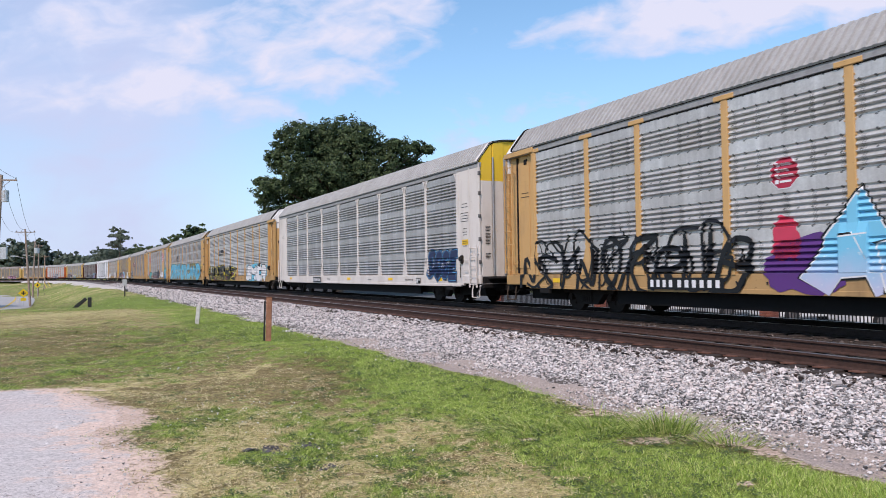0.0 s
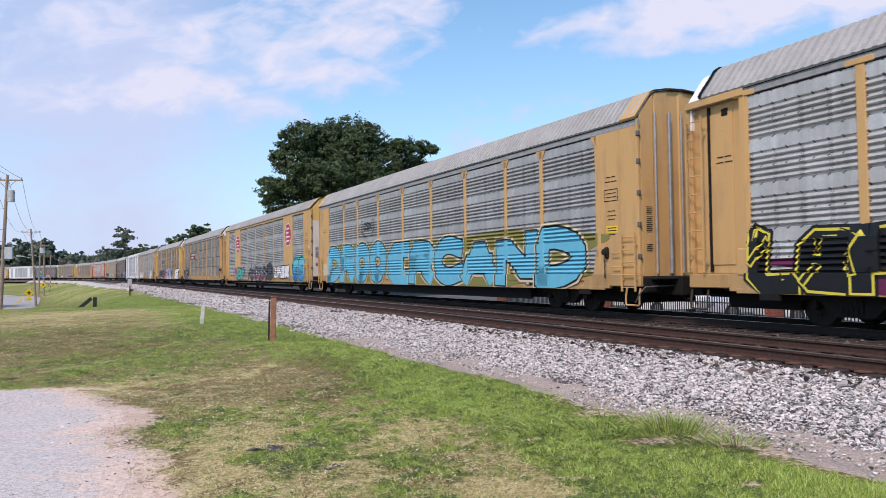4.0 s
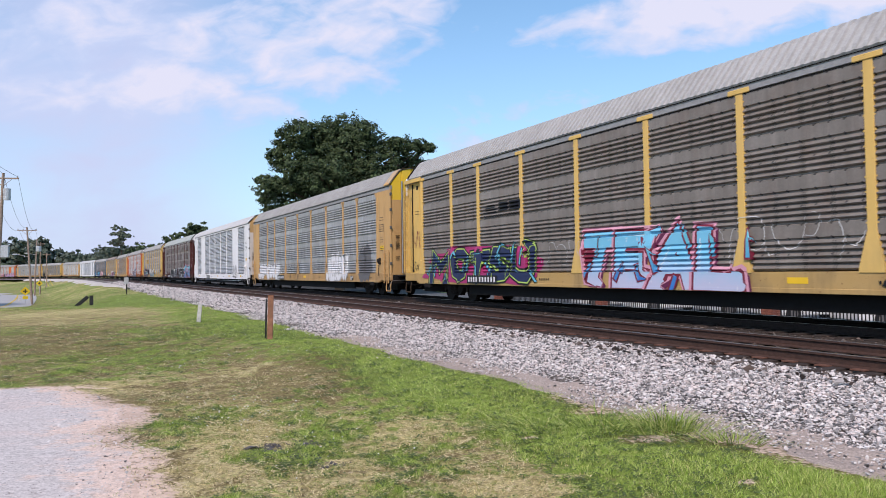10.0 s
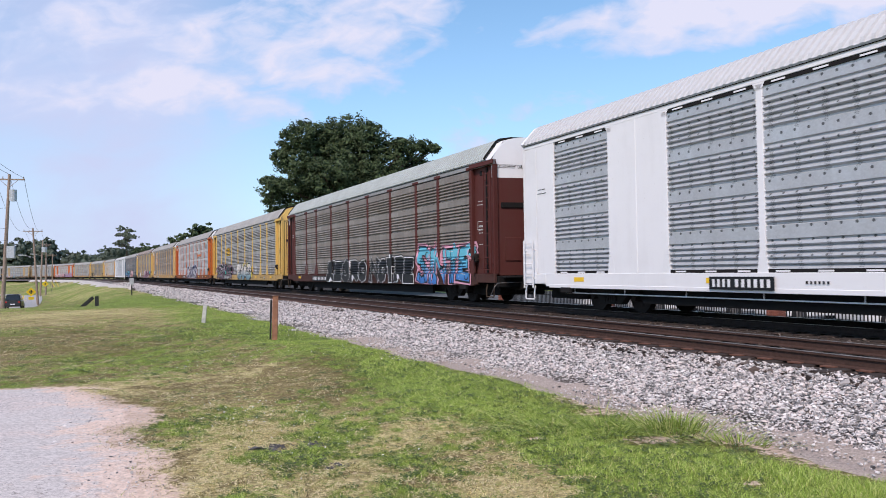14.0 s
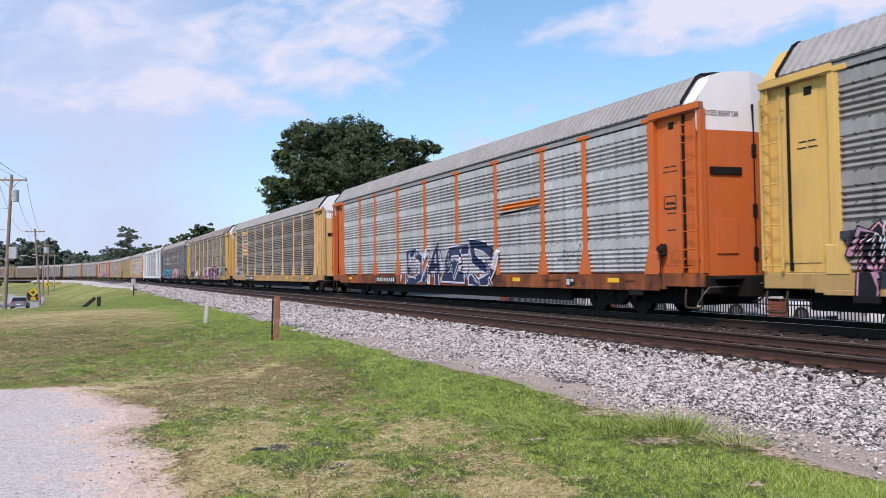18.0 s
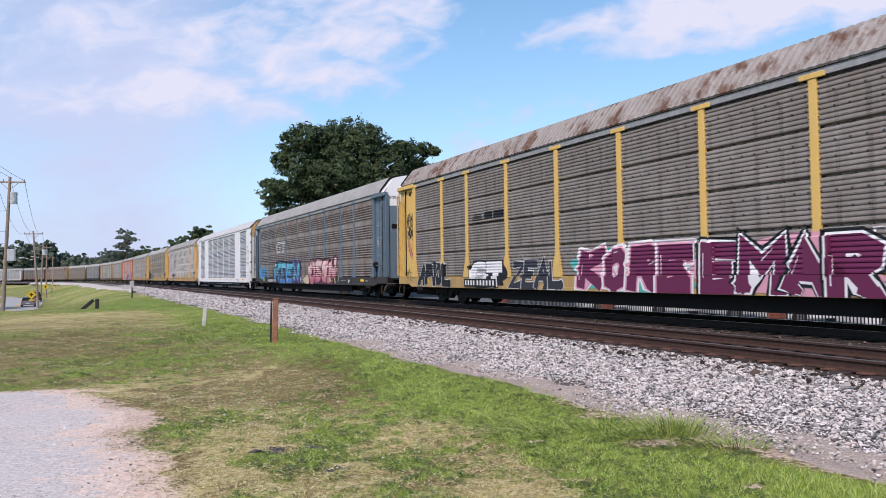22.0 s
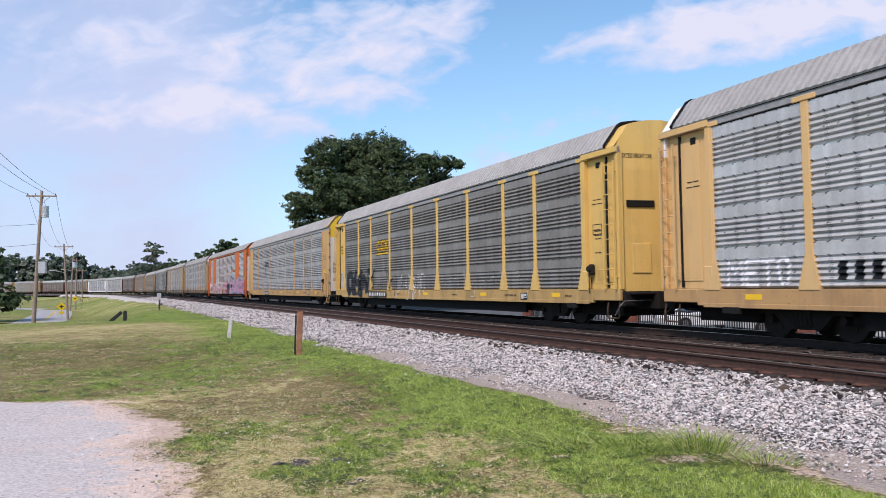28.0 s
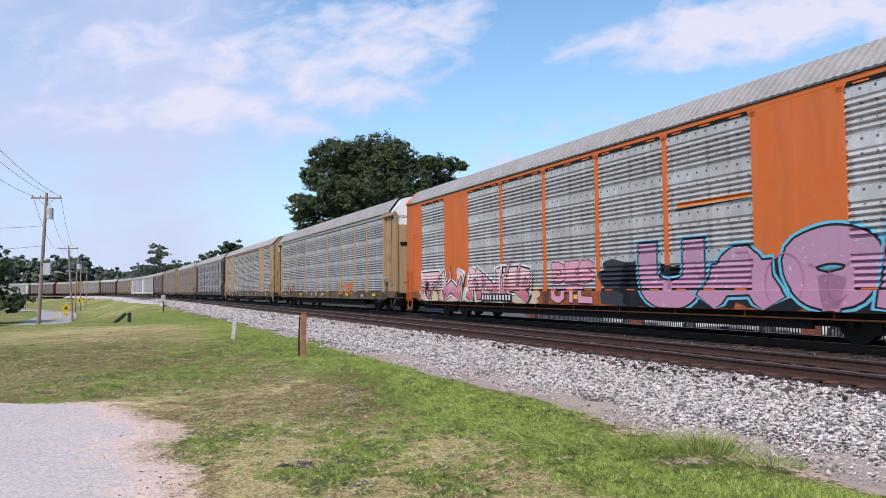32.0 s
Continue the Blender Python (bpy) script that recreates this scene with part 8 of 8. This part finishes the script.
word(10, "DAES", -3.4, 4.1, 0.64, 2.1, "navy", "white", None, 0.2, 0.22, rim="lilac", weight=0.22, edge=0.035, gleam="white", shadow="ink")
shards(10, -3.6, 4.4, 0.64, 2.25, "navy", "white", 14, 0.09, 52)
orange_mark(10, 4.54, 6.91, 3.0, 3.4)
number_plate(10, -6.81, -4.45)
shield_panel(11, -8.99, -7.01, 2.75, 4.72)
word(11, "KNEO", -11.66, -8.03, 0.9, 1.75, "chalk", "", None, 0, 0.11)
curls(11, -11.6, -8.1, 0.85, 1.85, "smoke", None, 10, 0.04, 84, 0.026)
curls(11, 0.67, 1.6, 1.2, 2.0, "ink", None, 4, 0.03, 4)
number_plate(11, -7.46, -4.57)
word(12, "KORE", -0.3, 3.9, 0.62, 1.82, "plum", "pink", "teal", 0.1, 0.1, rim="white", weight=0.30, edge=0.054)
word(12, "EMAR", 4.25, 8.3, 0.62, 1.82, "plum", "white", "pink", 0.05, 0.1, rim="ink", weight=0.30, edge=0.054)
word(12, "GT", -6.8, -4.5, 0.66, 1.6, "white", "ink", "ink", 0, 0.07, weight=0.42, soft=1, gleam=None)
word(12, "ZEAL", -4.0, -1.1, 0.66, 1.6, "smoke", "chalk", None, 0.1, 0.09, weight=0.25, edge=0.046, gleam=None)
curls(12, 7.82, 8.87, 1.0, 1.9, "white", None, 9, 0.03, 7)
curls(12, 9.19, 10.17, 0.8, 1.95, "teal", 'wine', 8, 0.07, 4)
word(12, "APIOL", -11.3, -8.4, 0.66, 1.62, "ink", "chalk", None, 0, 0.09, weight=0.35, edge=0.039, gleam=None)
number_plate(12, -7.22, -4.91)
word(12, "REMIX", -12.75, -11.95, 3.22, 3.75, "ink", "", None, 0.1, 0.16, weight=0.42, soft=1)
word(12, "NONE", -12.7, -11.98, 2.72, 3.18, "ink", "", None, 0.1, 0.16, weight=0.42, soft=1)
shards(12, -12.7, -12.0, 0.9, 1.6, "ink", None, 6, 0.04, 9, 0.01)
curls(12, -12.6, -12.0, 2.0, 2.65, "magenta", None, 5, 0.04, 5)
shards(12, -12.6, -12.0, 1.75, 2.4, "magenta", None, 5, 0.05, 6, 0.012)
striped_mark(12, -6.75, -4.5, 2.85, 3.3)
blob(13, -7.2, -5.2, 1.5, 2.2, "purple", 31)
blob(13, -2.6, -0.7, 1.2, 2.2, "purple", 32)
word(13, "KEEN", -7.3, -0.9, 0.66, 2.05, "sky_fade", "ink", "purple", 0.12, 0.15, rim="ink", weight=0.25, edge=0.06, gleam="white", shadow="purple")
shards(13, -7.4, -1.0, 0.64, 2.2, "ice_fade", "ink", 12, 0.12, 61)
shards(13, -7.2, -0.8, 0.9, 2.2, "ink", None, 9, 0.05, 62, 0.034)
word(13, "OSEN", 1.2, 6.2, 0.64, 2.1, "blush_fade", "wine", "plum", 0, 0.17, rim="ink", weight=0.28, edge=0.06, soft=1)
shards(13, 1.1, 6.4, 0.64, 2.2, "blush_fade", "wine", 9, 0.11, 63)
shards(13, 4.2, 7.2, 0.64, 1.5, "cream", None, 5, 0.14, 64)
blob(13, -11.72, -10.15, 0.9, 1.85, "blue", 6)
pale_mark(13, -6.94, -4.43, 2.75, 3.5)
word(13, "KEEN", -0.66, 0.18, 0.75, 1.1, "white", "", None, 0, 0.05)
blob(13, 0.2, 1.3, 0.66, 1.2, "cream", 5)
number_plate(13, -9.21, -6.6)
word(15, "METO", -11.41, -9.6, 1.1, 1.7, "white", "", None, 0, 0.06)
bar_text(15, -8.65, -7.24, 1.4, 0.35, "ink", 4)
bar_text(15, -6.92, -4.67, 1.4, 0.35, "ink", 8)
curls(15, -3.93, -2.34, 1.1, 1.9, "white", None, 9, 0.03, 5)
curls(15, -1.04, 0.79, 1.1, 1.95, "white", None, 12, 0.035, 6)
curls(15, -3.85, -1.82, 1.2, 1.6, "ink", None, 8, 0.025, 7)
curls(15, -6.02, -3.7, 0.68, 1.2, "white", None, 9, 0.03, 8)
bracket_mark(15, -6.5, -4.99, 2.95, 3.55)
number_plate(15, -7.0, -4.4)
word(16, "OHN", -11.4, -7.3, 0.64, 2.15, "ink", "chalk", None, 0.15, 0.14, weight=0.29, edge=0.014, soft=1, gleam="chalk")
shards(16, -11.6, -6.6, 0.66, 2.2, "ink", None, 9, 0.11, 34, 0.02)
curls(16, -7.4, -3.4, 0.66, 2.2, "smoke", None, 12, 0.05, 31)
blob(16, -12.75, -12.15, 1.15, 2.05, "chalk", 35)
curls(16, -12.7, -12.2, 1.2, 2.0, "ink", None, 5, 0.04, 36)
bd = painted(16, "placard", flat_boxes([(-12.75, -12.05, 3.1, 3.75)]), EMBLEM_GOLD, train_cars[16], 0.004, "yellow notice board with dark edging")
painted(16, "placard_lettering", flat_boxes([(-12.68, -12.12, z, z + 0.07) for z in (3.2, 3.38, 3.56)]), "ink", bd, 0.008)
curls(16, -3.45, 0.14, 0.62, 1.75, "white", None, 15, 0.04, 32)
yellow_mark(16, -6.22, -4.54, 2.85, 3.55)
number_plate(16, -7.31, -4.61)
bracket_mark(17, -6.53, -4.9, 2.95, 3.6)
number_plate(17, -6.13, -4.4)
for k_ in range(5):
    blob(18, -11.9 + 2.0 * k_, -9.7 + 2.0 * k_, 0.64, 1.25, "cream", 22 + k_)
word(18, "TWINR", -11.81, -2.3, 0.66, 1.95, "blush_fade", "ink", None, 0.1, 0.12, rim="white", weight=0.32, edge=0.06, shadow="ink")
shards(18, -11.9, -2.2, 0.66, 2.1, "pink", "ink", 12, 0.12, 65)
word(18, "DES", -1.0, 1.2, 1.3, 1.95, "pink", "plum", "cream", 0, 0.05, weight=0.34, gleam=None)
word(18, "UTL", -1.0, 1.2, 0.7, 1.25, "pink", "ink", None, 0, 0.05, weight=0.34, gleam=None)
blob(18, 1.45, 3.88, 0.68, 1.9, "smoke", 8)
for k_ in range(5):
    blob(18, 2.4 + 2.0 * k_, 4.7 + 2.0 * k_, 0.64, 1.8, "ink", 21 + k_)
word(18, "UAOK", 3.3, 12.2, 0.64, 2.3, "mauve_fade", "ink", None, 0.05, 0.08, rim="cyan", weight=0.42, edge=0.05, soft=2, gleam="white")
orange_mark(18, 4.57, 6.93, 3.0, 3.2)
number_plate(18, -5.8, -3.46)
word(19, "OK", 3.52, 6.88, 0.9, 1.5, "orange", "", None, 0, 0.05)
curls(19, -6.51, 1.66, 0.7, 1.4, "blue", 'white', 7, 0.06, 3)
curls(19, 4.12, 12.01, 0.7, 1.2, "teal", None, 6, 0.05, 4)
curls(20, -0.15, 10.92, 0.7, 1.5, "wine", 'white', 7, 0.07, 4)
curls(20, -11.5, -4.0, 0.66, 1.7, "rose", 'white', 12, 0.09, 61)
curls(20, -3.5, 3.0, 0.66, 1.8, "cyan", 'ink', 9, 0.08, 62)
curls(23, -11.0, 8.0, 0.66, 1.7, "white", 'ink', 18, 0.09, 63)
curls(25, -6.0, 8.0, 0.66, 1.7, "navy", None, 12, 0.1, 64)
curls(26, -11.0, -1.0, 0.66, 1.8, "ink", None, 12, 0.09, 65)
curls(5, -12.75, -11.95, 2.1, 2.8, "wine", None, 7, 0.025, 71)
curls(5, -12.75, -11.95, 1.2, 1.6, "ink", None, 6, 0.025, 72)
curls(4, 11.95, 12.6, 1.3, 2.0, "ink", None, 5, 0.02, 73)
curls(6, 2.4, 4.4, 1.2, 2.1, "ink", None, 6, 0.02, 74)
curls(8, -11.0, -5.5, 0.9, 1.8, "chalk", None, 8, 0.03, 75)
curls(10, 7.5, 9.0, 1.3, 1.9, "ink", None, 5, 0.02, 76)
curls(15, 3.0, 6.5, 0.9, 1.8, "ink", None, 9, 0.03, 77)
curls(16, 2.0, 9.0, 0.8, 1.7, "chalk", None, 9, 0.025, 78)
curls(19, -11.0, -7.0, 0.7, 1.6, "wine", None, 8, 0.06, 79)
curls(11, 10.1, 11.6, 1.3, 2.0, "ink", None, 8, 0.035, 80)
curls(11, 10.15, 11.7, 1.18, 1.42, "ink", None, 6, 0.03, 83)
bar_text(11, 10.3, 10.9, 1.12, 0.12, "ink", 5)
placard_plate = painted(11, "placard", flat_boxes([(12.2, 12.78, 1.65, 1.87)]), REFLECTOR, train_cars[11], 0.004, "yellow placard")
painted(11, "placard_lettering", flat_boxes([(12.27, 12.71, 1.79, 1.82), (12.27, 12.71, 1.7, 1.74)]), "ink", placard_plate, 0.007)
curls(18, 3.8, 10.7, 0.75, 1.9, "rose", None, 6, 0.04, 89, 0.026)


# ---- beyond the train: fence, brick piers, parked vehicles ----
LOT_DARK = plain("worn_parking_asphalt", (0.1, 0.097, 0.095), 0.9, 0, 0.3, 3)
tagged(new("parking_lot", ribbon("parking_lot", [(8.7, -0.98), (10.4, -1.1), (45, -1.1)], np.arange(-45, 62, 3.0), LOT_DARK)), "worn grey asphalt parking lot behind the railway", "parking lot", kind="structure")
# Dark strip added beyond the line; otherwise bright grass shows under the cars.
FAR_DARK = plain("far_dark_ground", (0.04, 0.035, 0.03), 0.95, 0, 0.5, 3)


def cinder_strip():
    ss = np.arange(56, 300, 4.0)
    vs = []
    for o in (4.0, 5.5, 8, 12, 18, 26):
        x, y, _ = on_line(ss, o)
        vs.append(np.stack([x, y, ground_z(x, y) + 0.05], -1))
    n = len(ss)
    v = np.stack(vs, 1).reshape(-1, 3)
    return pydata("cinder_strip", v, [(6 * i + j, 6 * i + j + 1, 6 * i + j + 7, 6 * i + j + 6) for i in range(n - 1) for j in range(5)], FAR_DARK, True)


tagged(new("cinder_strip", cinder_strip()), "dark strip added beyond the railway to darken the view under the cars", "ground", kind="structure")
ACCESS = plain("pale_access_gravel", (0.52, 0.48, 0.45), 0.95, 0, 0.4, 4)


def access_strip():
    ss = np.arange(84, 330, 1.5)
    out = 6.6 + 2.6 * smooth(84, 130, ss) + 0.5 * np.sin(ss * 0.31)
    vs = []
    for q, h in ((0.0, 0.26), (0.35, 0.24), (0.75, 0.2), (1.0, -0.25)):
        x, y, _ = on_line(ss, -(6.3 + (out - 6.3) * q))
        vs.append(np.stack([x, y, ground_z(x, y) + h], -1))
    n = len(ss)
    return pydata("access_track", np.stack(vs, 1).reshape(-1, 3), [(4 * i + j, 4 * i + j + 1, 4 * i + j + 5, 4 * i + j + 4) for i in range(n - 1) for j in range(3)], ACCESS, True)


tagged(new("access_track", access_strip()), "pale gravel access track beside the ballast", "gravel track", kind="structure")
IRON = plain("black_iron", (0.018, 0.018, 0.02), 0.6)
BRICK = plain("red_brick", (0.26, 0.095, 0.07), 0.9, 0, 0.4, 10)
FENCE_O = 8.2
PICKET = car_box("picket", "picket", (-0.014, 0.014, -0.014, 0.014, 0.0, 1.08), bevel=0)


def fence_run(s0, s1):
    f = tagged(new("picket_fence"), "black iron picket fence beside the parking lot", "fence", "fence sections by the parking lot")
    ax, ay, _ = on_line(s0, FENCE_O)
    bx, by, _ = on_line(s1, FENCE_O)
    ln = math.hypot(bx - ax, by - ay)
    f.matrix_basis = pose(ax, ay, -0.99, 0, 0, math.degrees(math.atan2(by - ay, bx - ax)))
    for z in (0.14, 0.92):
        part("rail", car_box(("frail", round(ln, 2), z), "rail", (0, ln, -0.02, 0.02, z - 0.02, z + 0.02), bevel=0), IRON, f)
    k = int(ln / 0.115)
    for i in range(k):
        p = part("picket", PICKET, IRON, f)
        p.location = (0.06 + i * ln / k, 0, 0.05)
    return f


def brick_pier(s):
    x, y, th = on_line(s, FENCE_O)
    p = tagged(new("brick_pier"), "square red brick fence pier", "pier", "brick piers of the fence")
    p.matrix_basis = pose(x, y, -1.02, 0, 0, 90 - math.degrees(th))
    for c in range(12):
        for sx, sy in ((-1, -1), (1, -1), (-1, 1), (1, 1)):
            o = 0.055 if c % 2 else -0.055
            me = car_box("pierbrick", "brick", (-0.118, 0.118, -0.105, 0.105, 0, 0.085), bevel=0.006)
            b = part("brick", me, BRICK, p)
            b.location = (sx * 0.122 + (o * 0.02), sy * 0.11, c * 0.095)
    bm = bmesh.new()
    box(bm, -0.29, 0.29, -0.28, 0.28, 1.14, 1.22, 0.02)
    part("cap", bm, CONCRETE, p, "pale concrete cap")


PIERS = [-13.3, -4.6, 4.1, 12.8, 21.5, 30.2]
for i, s in enumerate(PIERS):
    brick_pier(s)
    if i + 1 < len(PIERS):
        fence_run(s + 0.32, PIERS[i + 1] - 0.32)

GLASS = material("car_glass", 0.06, 0, 0.6)
GLASS[2].inputs["Base Color"].default_value = (0.015, 0.018, 0.02, 1)
GLASS = GLASS[0]
CHROME = plain("bright_trim", (0.6, 0.6, 0.6), 0.25, 0.9, 0.1)
LAMP_RED = plain("tail_lamp", (0.5, 0.02, 0.015), 0.3, 0, 0.1)


def loft(sections):
    """Closed body from cross sections (x, half width, z low, z shoulder, z top, half width of the top)."""
    bm = bmesh.new()
    rings = []
    for x, w, z0, z1, z2, wt in sections:
        rings.append([bm.verts.new(p) for p in ((x, -w, z0), (x, -w, z1), (x, -wt, z2), (x, wt, z2), (x, w, z1), (x, w, z0))])
    for a, b in zip(rings[:-1], rings[1:]):
        for i in range(6):
            j = (i + 1) % 6
            bm.faces.new((a[i], b[i], b[j], a[j]))
    bm.faces.new(rings[0][::-1])
    bm.faces.new(rings[-1])
    bmesh.ops.recalc_face_normals(bm, faces=bm.faces)
    bmesh.ops.bevel(bm, geom=[e for e in bm.edges], offset=0.03, segments=1, affect="EDGES")
    return bm


def car_paint(name, colour):
    m, nt, b = material(name, 0.28, 0, 0.6)
    n = noisen(nt, coords(nt), 5.0, 4.0)
    nt.links.new(mixc(nt, mathn(nt, "MULTIPLY", n, 0.3), colour, tuple(k * 0.75 for k in colour)), b.inputs["Base Color"])
    return m


def vehicle(kind, colour, label, m):
    t = tagged(new(kind), label, "car", "vehicles near the railway")
    t.matrix_basis = m
    tall = kind != "sedan"
    zr, zs = (1.75, 1.0) if tall else (1.45, 0.88)
    part("body", loft([(-2.3, 0.78, 0.38, 0.75, zs - 0.02, 0.7), (-2.2, 0.9, 0.28, 0.85, zs + 0.02, 0.82), (-1.0, 0.93, 0.25, 0.85, zs + 0.04, 0.86), (0.8, 0.93, 0.25, 0.85, zs + 0.02, 0.86), (1.6, 0.9, 0.25, 0.8, zs - 0.08, 0.8), (2.25, 0.8, 0.3, 0.65, zs - 0.25, 0.66)]), colour, t)
    back = -2.15 if tall else -1.75
    part("glasshouse", loft([(back, 0.8, zs, zs + 0.1, zs + 0.12, 0.7), (back + 0.35, 0.84, zs, zs + 0.15, zr - 0.06, 0.68), (-0.2, 0.85, zs, zs + 0.15, zr - 0.05, 0.7), (0.35, 0.85, zs, zs + 0.15, zr - 0.1, 0.68), (1.1, 0.8, zs - 0.05, zs + 0.02, zs + 0.05, 0.7)]), GLASS, t, "dark tinted windows")
    part("roof", loft([(back + 0.3, 0.66, zr - 0.1, zr - 0.05, zr, 0.6), (-0.2, 0.7, zr - 0.08, zr - 0.03, zr + 0.02, 0.64), (0.38, 0.66, zr - 0.12, zr - 0.08, zr - 0.04, 0.6)]), colour, t)
    for sx in (-1.4, 1.4):
        for sy in (-0.84, 0.84):
            bm = bmesh.new()
            rod(bm, (sx, sy - 0.1, 0.33), (sx, sy + 0.1, 0.33), 0.33, seg=20)
            w = part("tyre", bm, RUBBER, t)
            bm = bmesh.new()
            rod(bm, (sx, sy + (0.1 if sy > 0 else -0.1), 0.33), (sx, sy + (0.12 if sy > 0 else -0.12), 0.33), 0.2, 0.17, 12)
            part("rim", bm, SIGNSTEEL, w)
    for sy in (-0.68, 0.68):
        bm = bmesh.new()
        box(bm, -2.33, -2.26, sy - 0.12, sy + 0.12, 0.72, 0.9, 0.02)
        part("tail_light", bm, LAMP_RED, t)
        bm = bmesh.new()
        box(bm, 2.2, 2.3, sy - 0.14, sy + 0.14, 0.6, 0.72, 0.02)
        part("headlight", bm, CHROME, t)
    bm = bmesh.new()
    box(bm, -2.345, -2.32, -0.26, 0.26, 0.5, 0.62)
    part("plate", bm, CHALK, t, "plain number plate")
    return t


PAINTS = [car_paint("white_car_paint", (0.75, 0.75, 0.76)), car_paint("silver_car_paint", (0.45, 0.47, 0.5)), car_paint("blue_car_paint", (0.05, 0.12, 0.22)), car_paint("red_car_paint", (0.28, 0.03, 0.03)), car_paint("black_car_paint", (0.015, 0.016, 0.018)), car_paint("grey_car_paint", (0.20, 0.20, 0.22))]
for i, (s, k, c) in enumerate(((-12, 0, 0), (-8, 1, 0), (-3.5, 0, 1), (0, 1, 0), (4.2, 1, 0), (8.2, 1, 1), (12.5, 0, 0), (16.5, 1, 0), (20, 0, 1), (24, 1, 0), (29, 0, 0))):
    x, y, th = on_line(s, 14.6 + (i % 3) * 0.4)
    vehicle("sedan" if k else "suv", PAINTS[c], ("white", "silver", "dark blue", "red")[c] + (" sedan" if k else " sport utility vehicle") + " parked behind the iron fence", pose(x, y, -1.1, 0, 0, 180 - math.degrees(th) * 0.3 + (i % 2) * 3))
# side road users, seen from behind as they queue for the crossing
queue_suv = vehicle("suv", PAINTS[4], "black sport utility vehicle on the road", pose(-34, 0, z_at(-34, 0) + 0.1, 0, 0, 90))
queue_sedan = vehicle("sedan", PAINTS[5], "silver-grey sedan with red tail lights on the road", pose(-34, -20, z_at(-34, -20) + 0.1, 0, 0, 90))


# ---- what moves ----
SPEED, GAIN, GAP_0, PITCH = 16.187, 0.0276, 45.465, 28.6


SLACK = {-1: -.12, 0: -.2, 1: -.06, 2: -.08, 3: 0, 4: .2, 5: 0, 6: .08, 7: .1, 8: -.14, 9: -.15, 10: -.18, 11: -.48, 12: -.56, 13: -.4, 15: -.57, 16: -.66, 17: -.48}   # play in the couplers


def travelled(t):
    return SPEED * t + GAIN * t * t / 2


def car_pose(n, t):
    s = GAP_0 + PITCH * (n - 0.5) - SLACK.get(n, -0.5) - travelled(t)
    ax, ay, _ = on_line(s - 9.75, TRAIN)
    bx, by, _ = on_line(s + 9.75, TRAIN)
    return pose((ax + bx) / 2, (ay + by) / 2, 0, 0, 0, math.degrees(math.atan2(ay - by, ax - bx)))


def on_road(d, side):
    i = np.interp(d, RQ, np.arange(len(RQ)))
    x, y = np.interp(i, np.arange(len(RQ)), RX), np.interp(i, np.arange(len(RQ)), RY)
    tx, ty = np.interp(i, np.arange(len(RQ)), RTX), np.interp(i, np.arange(len(RQ)), RTY)
    ahead, behind = on_height(d + 2), on_height(d - 2)
    return pose(x + side * ty, y - side * tx, on_height(d) + 0.09, 0, -math.degrees(math.atan2(ahead - behind, 4)), math.degrees(math.atan2(ty, tx)))


def on_height(d):
    return z_at(float(np.interp(d, RQ, RX)), float(np.interp(d, RQ, RY)))


def motions():
    for who, rows in ((queue_suv, ((0, -30), (4, 8), (8, 45), (11.5, 76), (12.5, 80), (13.5, 86), (14.5, 93), (16.5, 108), (17.5, 117), (19, 124), (21, 130), (24, 150), (25.5, 172), (27.5, 194), (32, 206))),
                      (queue_sedan, ((0, -90), (5, -36), (10, 18), (14, 62), (16.5, 84), (17.5, 89), (18.5, 98), (19.5, 101), (21, 104), (22, 110), (23, 120), (24.5, 134), (26, 165), (27.5, 193), (32, 204)))):
        walk(who, [(t, on_road(float(np.interp(y, RY[:200], RQ[:200])), 1.6)) for t, y in rows])
    times = [i * 0.5 for i in range(65)]
    for n, car in train_cars.items():
        walk(car, [(t, car_pose(n, t)) for t in times])
    for dx, sets in spinning.items():
        step = 1 / FPS
        walk(sets[0], [(i * step, pose(dx, 0, 0.42, 0, math.degrees(travelled(i * step) / 0.42), 0)) for i in range(int(32 * FPS) + 1)])
        act, slot = sets[0].animation_data.action, sets[0].animation_data.action_slot
        for w in sets[1:]:
            w.rotation_mode = "QUATERNION"
            w.animation_data_create()
            w.animation_data.action, w.animation_data.action_slot = act, slot


motions()
